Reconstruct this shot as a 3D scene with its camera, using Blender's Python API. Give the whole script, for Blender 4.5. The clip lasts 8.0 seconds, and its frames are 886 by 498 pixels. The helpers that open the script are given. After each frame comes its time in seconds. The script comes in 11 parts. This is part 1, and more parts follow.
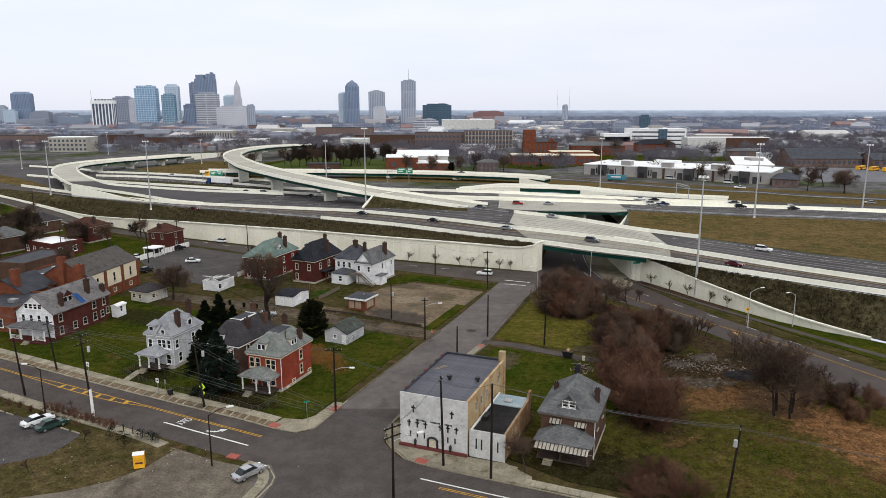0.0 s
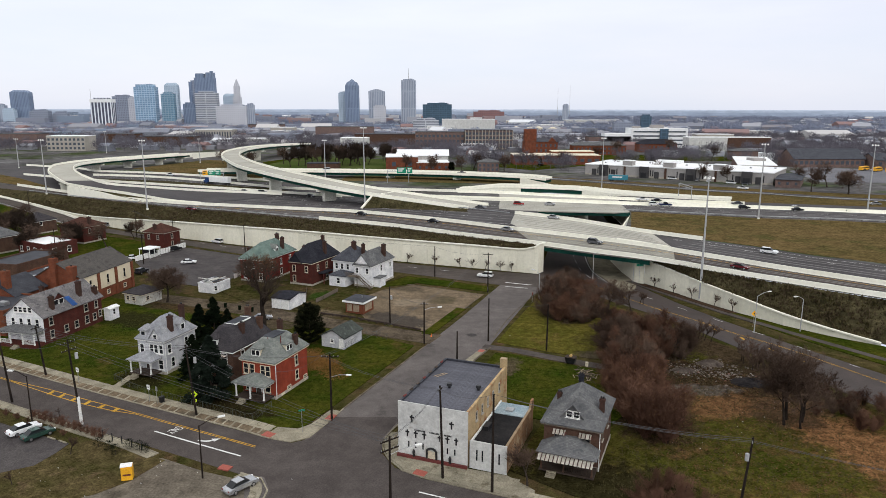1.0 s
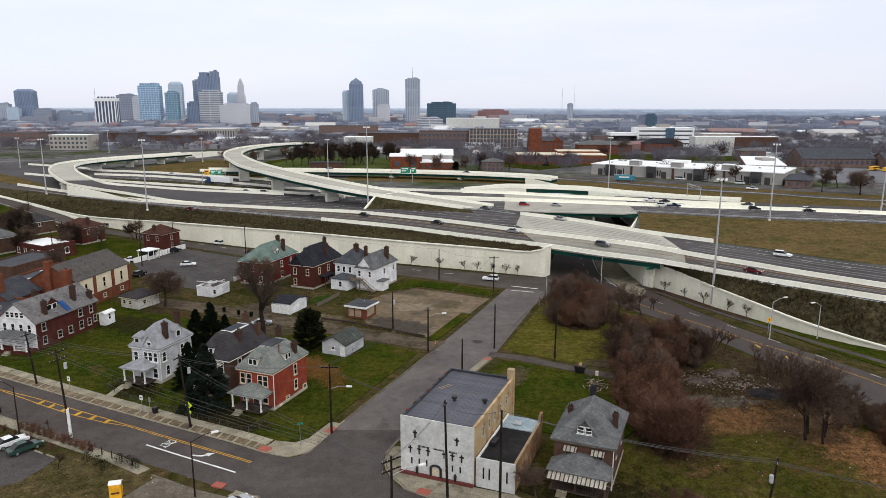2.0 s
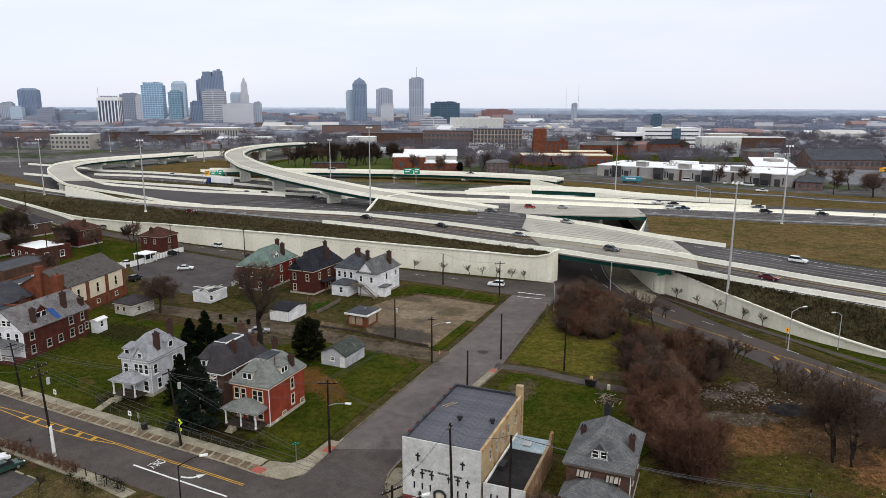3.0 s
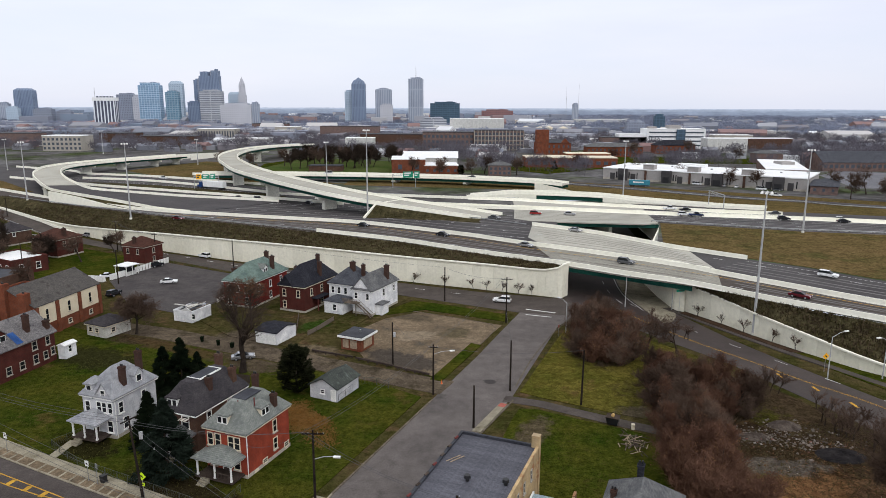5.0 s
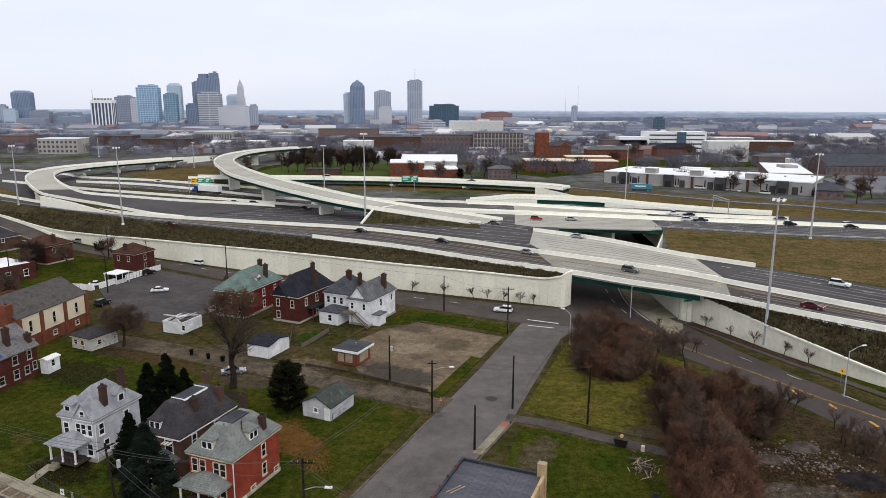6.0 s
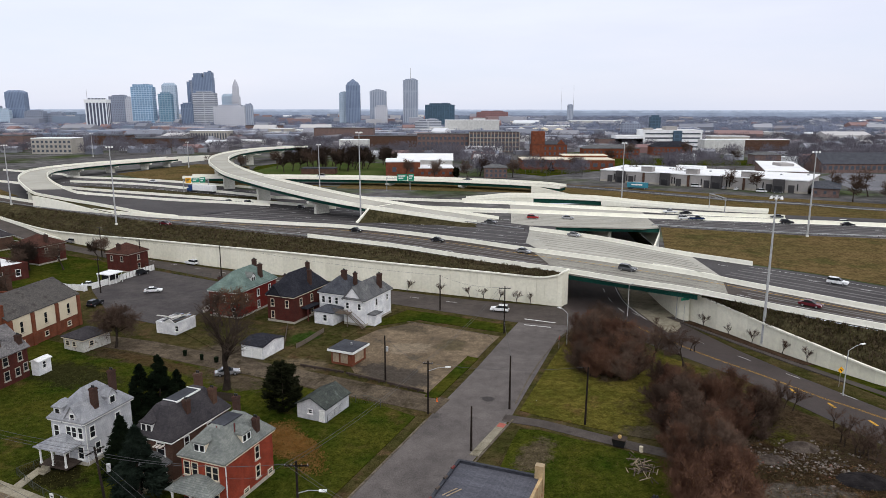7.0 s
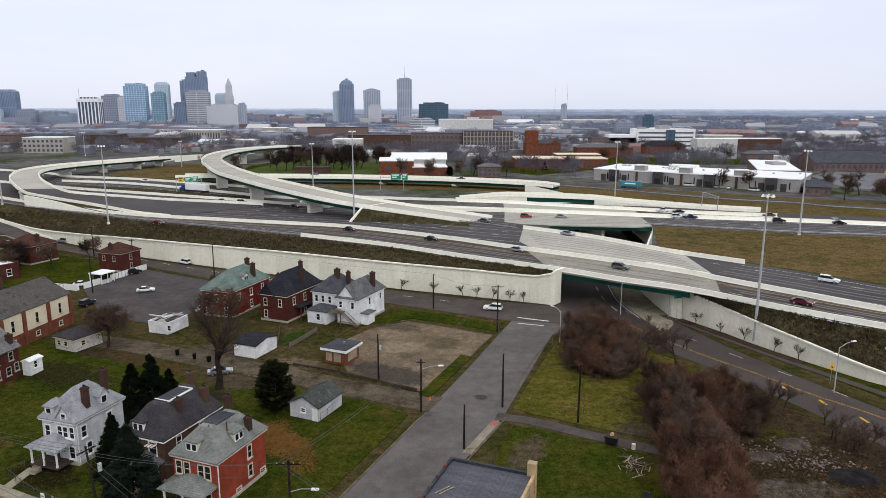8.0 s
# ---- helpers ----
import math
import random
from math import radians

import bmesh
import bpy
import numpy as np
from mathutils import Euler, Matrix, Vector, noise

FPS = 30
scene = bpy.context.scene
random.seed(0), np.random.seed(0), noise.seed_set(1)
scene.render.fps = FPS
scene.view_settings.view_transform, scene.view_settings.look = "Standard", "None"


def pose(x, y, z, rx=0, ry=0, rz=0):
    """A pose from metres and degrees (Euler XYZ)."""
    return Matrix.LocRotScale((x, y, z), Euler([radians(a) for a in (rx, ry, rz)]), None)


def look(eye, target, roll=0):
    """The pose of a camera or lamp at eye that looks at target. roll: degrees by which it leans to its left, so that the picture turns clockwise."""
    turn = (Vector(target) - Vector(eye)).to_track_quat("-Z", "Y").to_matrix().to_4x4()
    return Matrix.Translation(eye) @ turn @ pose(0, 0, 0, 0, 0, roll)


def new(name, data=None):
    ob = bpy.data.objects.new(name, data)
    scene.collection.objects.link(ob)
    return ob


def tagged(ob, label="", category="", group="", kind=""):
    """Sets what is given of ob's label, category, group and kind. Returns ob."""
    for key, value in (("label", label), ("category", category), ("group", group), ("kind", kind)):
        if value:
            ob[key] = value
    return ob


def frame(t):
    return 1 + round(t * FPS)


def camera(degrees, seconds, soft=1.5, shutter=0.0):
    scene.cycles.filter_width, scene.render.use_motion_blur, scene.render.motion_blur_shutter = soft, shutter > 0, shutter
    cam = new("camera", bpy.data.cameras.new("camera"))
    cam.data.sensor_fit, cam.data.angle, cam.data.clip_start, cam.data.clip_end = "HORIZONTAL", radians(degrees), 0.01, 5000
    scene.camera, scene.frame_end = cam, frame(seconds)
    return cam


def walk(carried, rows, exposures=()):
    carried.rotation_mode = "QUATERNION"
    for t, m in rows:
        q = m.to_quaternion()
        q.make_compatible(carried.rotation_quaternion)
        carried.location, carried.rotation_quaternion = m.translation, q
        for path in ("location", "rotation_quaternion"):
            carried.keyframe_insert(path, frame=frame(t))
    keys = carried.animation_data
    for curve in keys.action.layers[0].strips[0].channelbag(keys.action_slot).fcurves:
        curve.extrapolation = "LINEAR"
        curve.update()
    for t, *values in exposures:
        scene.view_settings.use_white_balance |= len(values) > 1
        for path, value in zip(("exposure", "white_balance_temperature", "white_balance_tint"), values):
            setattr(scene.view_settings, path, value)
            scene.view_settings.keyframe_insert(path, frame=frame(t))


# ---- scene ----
cam = camera(65.8, 8.0, soft=0.4)
PATH = [
    (0, (-0.424, 2.425, 49.023), (-0.425, 4.384, 48.622), -0.0),
    (0.5, (-0.395, 4.04, 48.999), (-0.396, 6.0, 48.597), 0.0),
    (1, (-0.389, 5.955, 49.0), (-0.39, 7.914, 48.597), 0.1),
    (1.5, (-0.45, 8.195, 49.019), (-0.455, 10.154, 48.615), 0.1),
    (1.7, (-0.486, 9.219, 49.03), (-0.494, 11.177, 48.625), 0.1),
    (3, (-0.839, 16.804, 49.224), (-0.861, 18.762, 48.817), 0.2),
    (3.5, (-1.008, 20.154, 49.277), (-1.031, 22.112, 48.869), 0.2),
    (4, (-1.24, 23.759, 49.361), (-1.263, 25.717, 48.953), 0.2),
    (4.5, (-1.446, 27.332, 49.54), (-1.468, 29.289, 49.131), 0.2),
    (6, (-1.668, 36.708, 50.129), (-1.686, 38.668, 49.728), 0.2),
    (6.5, (-1.673, 37.853, 50.013), (-1.688, 39.812, 49.611), 0.2),
    (7, (-1.595, 37.943, 49.839), (-1.602, 39.902, 49.436), 0.1),
    (7.5, (-1.521, 37.888, 49.766), (-1.518, 39.846, 49.361), 0.1),
    (8, (-1.361, 37.901, 49.701), (-1.351, 39.86, 49.296), 0.1),
]
walk(cam, [(t, look(eye, target, roll)) for t, eye, target, roll in PATH], [(0.0, 0.02, 6500, 10), (4.0, 0.0, 6410, 11), (8.0, -0.04, 6330, 12)])

# ---------- world and light: a bright overcast winter sky ----------
world = bpy.data.worlds.new("overcast_sky")
scene.world = world
world.use_nodes = True
wn, wl = world.node_tree.nodes, world.node_tree.links
wn.clear()
w_out = wn.new("ShaderNodeOutputWorld")
w_add = wn.new("ShaderNodeAddShader")
w_sky = wn.new("ShaderNodeTexSky")
w_sky.sky_type = "NISHITA"
w_sky.sun_disc = False
w_sky.sun_elevation = radians(32)
w_sky.sun_rotation = radians(150)
w_b1 = wn.new("ShaderNodeBackground")
w_b1.inputs["Strength"].default_value = 0.02
w_b2 = wn.new("ShaderNodeBackground")
w_b2.inputs["Strength"].default_value = 0.93
w_tc = wn.new("ShaderNodeTexCoord")
w_sep = wn.new("ShaderNodeSeparateXYZ")
w_map = wn.new("ShaderNodeMapping")
w_map.inputs["Scale"].default_value = (1.2, 1.2, 6.5)
w_noise = wn.new("ShaderNodeTexNoise")
w_noise.inputs["Scale"].default_value = 2.1
w_noise.inputs["Detail"].default_value = 5
w_noise.inputs["Roughness"].default_value = 0.55
w_sum = wn.new("ShaderNodeMath")
w_sum.operation = "MULTIPLY_ADD"
w_sum.inputs[1].default_value = 0.34
w_ramp = wn.new("ShaderNodeValToRGB")
w_ramp.color_ramp.elements[0].position = 0.12
w_ramp.color_ramp.elements[0].color = (0.74, 0.79, 0.92, 1)
w_ramp.color_ramp.elements[1].position = 0.50
w_ramp.color_ramp.elements[1].color = (0.98, 0.99, 1.0, 1)
z_ = w_ramp.color_ramp.elements.new(0.95)
z_.color = (1.22, 1.22, 1.22, 1)
e = w_ramp.color_ramp.elements.new(0.26)
e.color = (0.82, 0.835, 0.945, 1)
wl.new(w_tc.outputs["Generated"], w_sep.inputs[0])
wl.new(w_tc.outputs["Generated"], w_map.inputs[0])
wl.new(w_map.outputs[0], w_noise.inputs["Vector"])
wl.new(w_noise.outputs["Fac"], w_sum.inputs[0])
wl.new(w_sep.outputs["Z"], w_sum.inputs[2])
wl.new(w_sum.outputs[0], w_ramp.inputs[0])
wl.new(w_ramp.outputs[0], w_b2.inputs["Color"])
wl.new(w_sky.outputs[0], w_b1.inputs["Color"])
wl.new(w_b1.outputs[0], w_add.inputs[0])
wl.new(w_b2.outputs[0], w_add.inputs[1])
wl.new(w_add.outputs[0], w_out.inputs[0])

sun_data = bpy.data.lights.new("sun", "SUN")
sun_data.energy = 0.95
sun_data.angle = radians(25)
sun_data.color = (1.0, 0.97, 0.92)
sun = new("sun", sun_data)
sun.matrix_world = look((60, -80, 120), (0, 60, 0))

# ---------- materials ----------
def node_mat(name):
    m = bpy.data.materials.new(name)
    m.use_nodes = True
    n, l = m.node_tree.nodes, m.node_tree.links
    return m, n, l, n["Principled BSDF"]


def noise_node(n, l, vec, scale, detail=4.0, rough=0.6):
    t = n.new("ShaderNodeTexNoise")
    t.inputs["Scale"].default_value = scale
    t.inputs["Detail"].default_value = detail
    t.inputs["Roughness"].default_value = rough
    l.new(vec, t.inputs["Vector"])
    return t.outputs["Fac"]


def ramp_node(n, l, fac, stops):
    r = n.new("ShaderNodeValToRGB")
    els = r.color_ramp.elements
    while len(els) < len(stops):
        els.new(0.5)
    for el, (p, c) in zip(els, stops):
        el.position = p
        el.color = (*c, 1) if len(c) == 3 else c
    l.new(fac, r.inputs[0])
    return r.outputs[0]


def mix_node(n, l, fac, a, b, kind="MIX"):
    x = n.new("ShaderNodeMix")
    x.data_type, x.blend_type = "RGBA", kind
    if isinstance(fac, float):
        x.inputs[0].default_value = fac
    else:
        l.new(fac, x.inputs[0])
    for sock, v in ((x.inputs[6], a), (x.inputs[7], b)):
        if isinstance(v, tuple):
            sock.default_value = (*v, 1)
        else:
            l.new(v, sock)
    return x.outputs[2]


def surface(name, c1, c2, big=0.15, fine=2.0, rough=0.85, bump=0.0, metal=0.0, world_space=True, vary=0.0, spots=None, spec=0.04, mid=None, contrast=0.25, patches=()):
    """Two colours blended by a large noise, broken up by a fine one, with optional third-colour stains."""
    m, n, l, b = node_mat(name)
    if world_space:
        vec = n.new("ShaderNodeNewGeometry").outputs["Position"]
    else:
        vec = n.new("ShaderNodeTexCoord").outputs["Object"]
    f1 = noise_node(n, l, vec, big, 5)
    col = ramp_node(n, l, f1, [(0.35, c1), (0.65, c2)])
    if spots:
        f3 = noise_node(n, l, vec, spots[1], 4)
        k = ramp_node(n, l, f3, [(spots[2], (0, 0, 0)), (min(1.0, spots[2] + 0.12), (1, 1, 1))])
        col = mix_node(n, l, k, col, spots[0])
    for k_, (px, py, rx, ry, rot, pc) in enumerate(patches):
        mp = n.new("ShaderNodeMapping")
        mp.vector_type = "TEXTURE"
        mp.inputs["Location"].default_value = (px, py, 0)
        mp.inputs["Rotation"].default_value = (0, 0, radians(rot))
        mp.inputs["Scale"].default_value = (rx, ry, 1000)
        l.new(vec, mp.inputs["Vector"])
        ln = n.new("ShaderNodeVectorMath")
        ln.operation = "LENGTH"
        l.new(mp.outputs[0], ln.inputs[0])
        wob = noise_node(n, l, vec, 0.22 + 0.05 * k_, 6, 0.75)
        ad = n.new("ShaderNodeMath")
        ad.operation = "MULTIPLY_ADD"
        ad.inputs[1].default_value = 2.2
        l.new(wob, ad.inputs[0])
        l.new(ln.outputs["Value"], ad.inputs[2])
        mask = ramp_node(n, l, ad.outputs[0], [(0.0, (0.92, 0.92, 0.92)), (1.0, (0, 0, 0))])
        mask.node.color_ramp.elements[0].position = 0.62
        sh = n.new("ShaderNodeMath")
        sh.operation = "SUBTRACT"
        sh.inputs[1].default_value = 1.1
        l.new(ad.outputs[0], sh.inputs[0])
        l.new(sh.outputs[0], mask.node.inputs[0])
        col = mix_node(n, l, mask, col, pc)
    f2 = noise_node(n, l, vec, fine, 3, 0.7)
    shade = ramp_node(n, l, f2, [(0.28, (max(0.12, 1 - 1.25 * contrast),) * 3), (0.72, (1 + 1.25 * contrast,) * 3)])
    col = mix_node(n, l, 1.0, col, shade, "MULTIPLY")
    if mid:
        f4 = noise_node(n, l, vec, mid[0], 3, 0.65)
        shade4 = ramp_node(n, l, f4, [(0.34, (1 - mid[1],) * 3), (0.66, (1 + mid[1],) * 3)])
        col = mix_node(n, l, 1.0, col, shade4, "MULTIPLY")
    if vary:
        info = n.new("ShaderNodeObjectInfo")
        hsv = n.new("ShaderNodeHueSaturation")
        mr = n.new("ShaderNodeMapRange")
        mr.inputs["To Min"].default_value, mr.inputs["To Max"].default_value = 1 - vary, 1 + vary
        l.new(info.outputs["Random"], mr.inputs["Value"])
        l.new(mr.outputs[0], hsv.inputs["Value"])
        l.new(col, hsv.inputs["Color"])
        col = hsv.outputs[0]
    l.new(col, b.inputs["Base Color"])
    b.inputs["Roughness"].default_value = rough
    b.inputs["Metallic"].default_value = metal
    b.inputs["Specular IOR Level"].default_value = spec
    if bump:
        bp = n.new("ShaderNodeBump")
        bp.inputs["Strength"].default_value = bump
        bp.inputs["Distance"].default_value = 0.1
        l.new(f2, bp.inputs["Height"])
        l.new(bp.outputs[0], b.inputs["Normal"])
    return m


def coursed(name, c1, c2, mortar, bw, bh, gap=0.01, rough=0.9, stain=None, bump=0.3):
    """Courses of brick, shingle or block laid in the thing's own axes."""
    m, n, l, b = node_mat(name)
    tc = n.new("ShaderNodeTexCoord").outputs["Object"]
    sep = n.new("ShaderNodeSeparateXYZ")
    l.new(tc, sep.inputs[0])
    add = n.new("ShaderNodeMath")
    l.new(sep.outputs[0], add.inputs[0])
    l.new(sep.outputs[1], add.inputs[1])
    comb = n.new("ShaderNodeCombineXYZ")
    l.new(add.outputs[0], comb.inputs[0])
    l.new(sep.outputs[2], comb.inputs[1])
    br = n.new("ShaderNodeTexBrick")
    br.inputs["Color1"].default_value = (*c1, 1)
    br.inputs["Color2"].default_value = (*c2, 1)
    br.inputs["Mortar"].default_value = (*mortar, 1)
    br.inputs["Scale"].default_value = 1
    br.inputs["Brick Width"].default_value = bw
    br.inputs["Row Height"].default_value = bh
    br.inputs["Mortar Size"].default_value = gap
    l.new(comb.outputs[0], br.inputs["Vector"])
    f1 = noise_node(n, l, tc, 0.5, 5)
    shade = ramp_node(n, l, f1, [(0.3, (0.72, 0.72, 0.74)), (0.7, (1.2, 1.18, 1.15))])
    col = mix_node(n, l, 1.0, br.outputs["Color"], shade, "MULTIPLY")
    if stain:
        f3 = noise_node(n, l, tc, stain[1], 5)
        k = ramp_node(n, l, f3, [(stain[2], (0, 0, 0)), (min(1.0, stain[2] + 0.1), (1, 1, 1))])
        col = mix_node(n, l, k, col, stain[0])
    l.new(col, b.inputs["Base Color"])
    b.inputs["Roughness"].default_value = rough
    b.inputs["Specular IOR Level"].default_value = 0.04
    bp = n.new("ShaderNodeBump")
    bp.inputs["Strength"].default_value = bump
    bp.inputs["Distance"].default_value = 0.03
    l.new(br.outputs["Fac"], bp.inputs["Height"])
    bp.invert = True
    l.new(bp.outputs[0], b.inputs["Normal"])
    return m


def plain(name, c, rough=0.6, metal=0.0, spec=0.4):
    return surface(name, tuple(v * 0.9 for v in c), tuple(min(1, v * 1.08) for v in c), 0.8, 9, rough, 0, metal, False, 0, None, spec)


def glass(name, c, rough=0.08):
    m, n, l, b = node_mat(name)
    b.inputs["Base Color"].default_value = (*c, 1)
    b.inputs["Roughness"].default_value = rough
    b.inputs["Specular IOR Level"].default_value = 0.3
    return m


def tower_skin(name, wall, pane, bay, storey, fill=0.3, rough=0.5):
    """Curtain wall: panes between piers and spandrels."""
    m, n, l, b = node_mat(name)
    tc = n.new("ShaderNodeTexCoord").outputs["Object"]
    sep = n.new("ShaderNodeSeparateXYZ")
    l.new(tc, sep.inputs[0])
    add = n.new("ShaderNodeMath")
    l.new(sep.outputs[0], add.inputs[0])
    l.new(sep.outputs[1], add.inputs[1])
    comb = n.new("ShaderNodeCombineXYZ")
    l.new(add.outputs[0], comb.inputs[0])
    l.new(sep.outputs[2], comb.inputs[1])
    br = n.new("ShaderNodeTexBrick")
    br.offset = 0.0
    br.inputs["Color1"].default_value = (*pane, 1)
    br.inputs["Color2"].default_value = (*(v * 0.8 for v in pane), 1)
    br.inputs["Mortar"].default_value = (*wall, 1)
    br.inputs["Scale"].default_value = 1
    br.inputs["Brick Width"].default_value = bay
    br.inputs["Row Height"].default_value = storey
    br.inputs["Mortar Size"].default_value = fill * min(bay, storey)
    l.new(comb.outputs[0], br.inputs["Vector"])
    f1 = noise_node(n, l, tc, 0.03, 4)
    shade = ramp_node(n, l, f1, [(0.3, (0.85, 0.85, 0.87)), (0.7, (1.12, 1.12, 1.1))])
    l.new(mix_node(n, l, 1.0, br.outputs["Color"], shade, "MULTIPLY"), b.inputs["Base Color"])
    b.inputs["Roughness"].default_value = rough
    b.inputs["Specular IOR Level"].default_value = 0.3
    return m


M = {}
M["grass"] = surface("winter_grass", (0.030, 0.032, 0.009), (0.064, 0.050, 0.022), 0.13, 4.5, 1.0, 0.5, spots=((0.075, 0.050, 0.026), 0.22, 0.55), spec=0.0, mid=(0.7, 0.35), contrast=0.5, patches=((-29, 166, 7, 3.2, -25, (0.11, 0.085, 0.055)), (-45, 172, 10, 5, -25, (0.070, 0.055, 0.040)), (-33, 182, 3.5, 5.5, -24, (0.022, 0.042, 0.008))))
# patch at (-56, 124) puts dirt, low shrubs and porch shading into the colour
M["lawn"] = surface("green_lawn", (0.02087, 0.03406, 0.00414), (0.04933, 0.0493, 0.00828), 0.10, 4.5, 1.0, 0.5, spots=((0.0683, 0.0502, 0.01656), 0.13, 0.60), spec=0.0, mid=(0.8, 0.28), contrast=0.5, patches=((-26.5, 134.5, 7.5, 3.4, 133, (0.1423, 0.06722, 0.01822)), (-41, 159, 10, 5, -25, (0.07114, 0.05378, 0.03726)), (-70, 173, 11, 5, -25, (0.04269, 0.03048, 0.01822)), (-58, 166, 16, 2.6, -27, (0.05692, 0.03765, 0.01822)), (11.5, 130, 2.6, 7, -24, (0.07114, 0.05557, 0.03478)), (-37, 112.5, 11, 4, -26, (0.0186, 0.01365, 0.0081)), (-56, 124, 7, 4, -26, (0.01518, 0.01344, 0.005796)), (-72, 160, 14, 6, -25, (0.02087, 0.02061, 0.00828))))
# patch at (20, 88): leaf litter plus shading by the house, put into colour
M["scrub"] = surface("litter_and_shade_field", (0.03264, 0.03743, 0.00644), (0.06528, 0.05516, 0.0138), 0.09, 4.0, 1.0, 0.6, spots=((0.0867, 0.05122, 0.02208), 0.11, 0.54), spec=0.0, mid=(0.6, 0.35), contrast=0.55, patches=((64, 96, 20, 9, 118, (0.1683, 0.08471, 0.03864)), (75, 88, 12, 10, 118, (0.102, 0.05516, 0.02944)), (48, 114, 11, 6, 25, (0.1275, 0.06698, 0.03128)), (57, 112, 10, 7, 60, (0.0765, 0.04728, 0.0276)), (51, 126, 24, 10, -10, (0.02856, 0.01871, 0.01196)), (45, 120, 8, 3, 0, (0.0867, 0.07387, 0.06072)), (40, 141, 14, 11, 80, (0.03468, 0.02364, 0.01564)), (33, 110, 8, 13, 5, (0.0408, 0.0266, 0.01656)), (20, 88, 17, 9, -22, (0.020, 0.017, 0.008)), (60, 136, 9, 26, 25, (0.04284, 0.02955, 0.0184))))
M["bank"] = surface("weedy_embankment", (0.066, 0.056, 0.030), (0.038, 0.034, 0.017), 0.16, 1.8, 1.0, 0.6, spots=((0.085, 0.062, 0.034), 0.35, 0.60), spec=0.0, mid=(0.5, 0.4), contrast=0.5)
M["infield"] = surface("dry_infield_grass", (0.115, 0.080, 0.036), (0.082, 0.064, 0.026), 0.04, 1.4, 1.0, 0.4, spots=((0.065, 0.058, 0.022), 0.06, 0.56), spec=0.0, mid=(0.35, 0.25), contrast=0.35)
M["asphalt"] = surface("worn_asphalt", (0.0612, 0.0522, 0.04692), (0.08568, 0.07289, 0.06532), 0.12, 5.0, 0.8, 0.15, spots=((0.04692, 0.04039, 0.0368), 0.30, 0.62), spec=0.03, mid=(0.5, 0.10), contrast=0.2)
M["asphalt_dark"] = surface("dark_asphalt", (0.05355, 0.04801, 0.04904), (0.07905, 0.07141, 0.06937), 0.10, 4.0, 0.8, 0.15, spots=((0.0459, 0.0431, 0.04425), 0.25, 0.58), spec=0.03, mid=(0.5, 0.14), contrast=0.25)
M["highway"] = surface("highway_asphalt", (0.058, 0.054, 0.056), (0.088, 0.083, 0.084), 0.05, 1.5, 0.85, 0.1, spots=((0.058, 0.056, 0.059), 0.05, 0.6), spec=0.03, contrast=0.15)
M["deck"] = surface("grooved_concrete_deck", (0.33, 0.32, 0.28), (0.42, 0.405, 0.355), 0.06, 1.5, 0.9, 0.1, spots=((0.34, 0.335, 0.30), 0.08, 0.58), contrast=0.1)
M["concrete"] = surface("sidewalk_concrete", (0.2039, 0.1832, 0.1369), (0.2941, 0.2656, 0.2011), 0.4, 5.0, 0.95, 0.15, vary=0.16, spots=((0.1328, 0.1145, 0.077), 0.5, 0.58))
M["barrier"] = surface("cream_barrier_concrete", (0.80, 0.785, 0.675), (0.86, 0.845, 0.745), 0.08, 0.8, 0.9, 0.05, spots=((0.70, 0.68, 0.57), 0.12, 0.66), contrast=0.06)
M["deck_worn"] = surface("stained_bridge_deck", (0.20, 0.19, 0.165), (0.27, 0.26, 0.225), 0.12, 1.5, 0.9, 0.1, spots=((0.36, 0.35, 0.31), 0.2, 0.66), contrast=0.25)
M["panel"] = surface("cream_wall_panel", (0.72, 0.695, 0.575), (0.79, 0.765, 0.645), 0.12, 1.2, 0.9, 0.05, vary=0.05, spots=((0.60, 0.575, 0.465), 0.2, 0.64), contrast=0.07)
M["pier"] = surface("grey_pier_concrete", (0.60, 0.59, 0.52), (0.70, 0.69, 0.62), 0.2, 2.0, 0.9, 0.1)
M["girder"] = surface("green_steel_girder", (0.012, 0.060, 0.048), (0.018, 0.085, 0.065), 0.3, 2.0, 0.55)
M["dirt"] = surface("bare_dirt_and_gravel", (0.110, 0.082, 0.053), (0.170, 0.128, 0.084), 0.10, 3.0, 1.0, 0.4, spots=((0.075, 0.062, 0.045), 0.16, 0.56), spec=0.1, mid=(0.6, 0.22), contrast=0.35, patches=((-11, 161, 10, 5, -27, (0.048, 0.040, 0.033)), (0, 178, 5, 3.5, 60, (0.075, 0.060, 0.034)), (-9, 176, 6, 4, 20, (0.19, 0.15, 0.105)), (-12, 190, 9, 3, -27, (0.07, 0.055, 0.036)), (-50, 88, 9, 5, 10, (0.06, 0.052, 0.044))))
M["city"] = surface("city_ground", (0.072, 0.068, 0.064), (0.125, 0.122, 0.124), 0.012, 0.12, 1.0, spots=((0.052, 0.066, 0.030), 0.016, 0.50), spec=0.0, mid=(0.05, 0.3), contrast=0.35)
# far panes are lifted to blue-grey, putting haze into dark glass
M["far_pane"] = glass("hazed_far_window_glass", (0.060, 0.070, 0.090), 0.3)
M["brick_mill"] = coursed("weathered_brown_mill_brick", (0.150, 0.100, 0.090), (0.19, 0.130, 0.115), (0.17, 0.14, 0.13), 0.9, 0.3, 0.03)
M["white_line"] = surface("white_road_paint", (0.55, 0.55, 0.54), (0.68, 0.68, 0.66), 0.8, 6, 0.8)
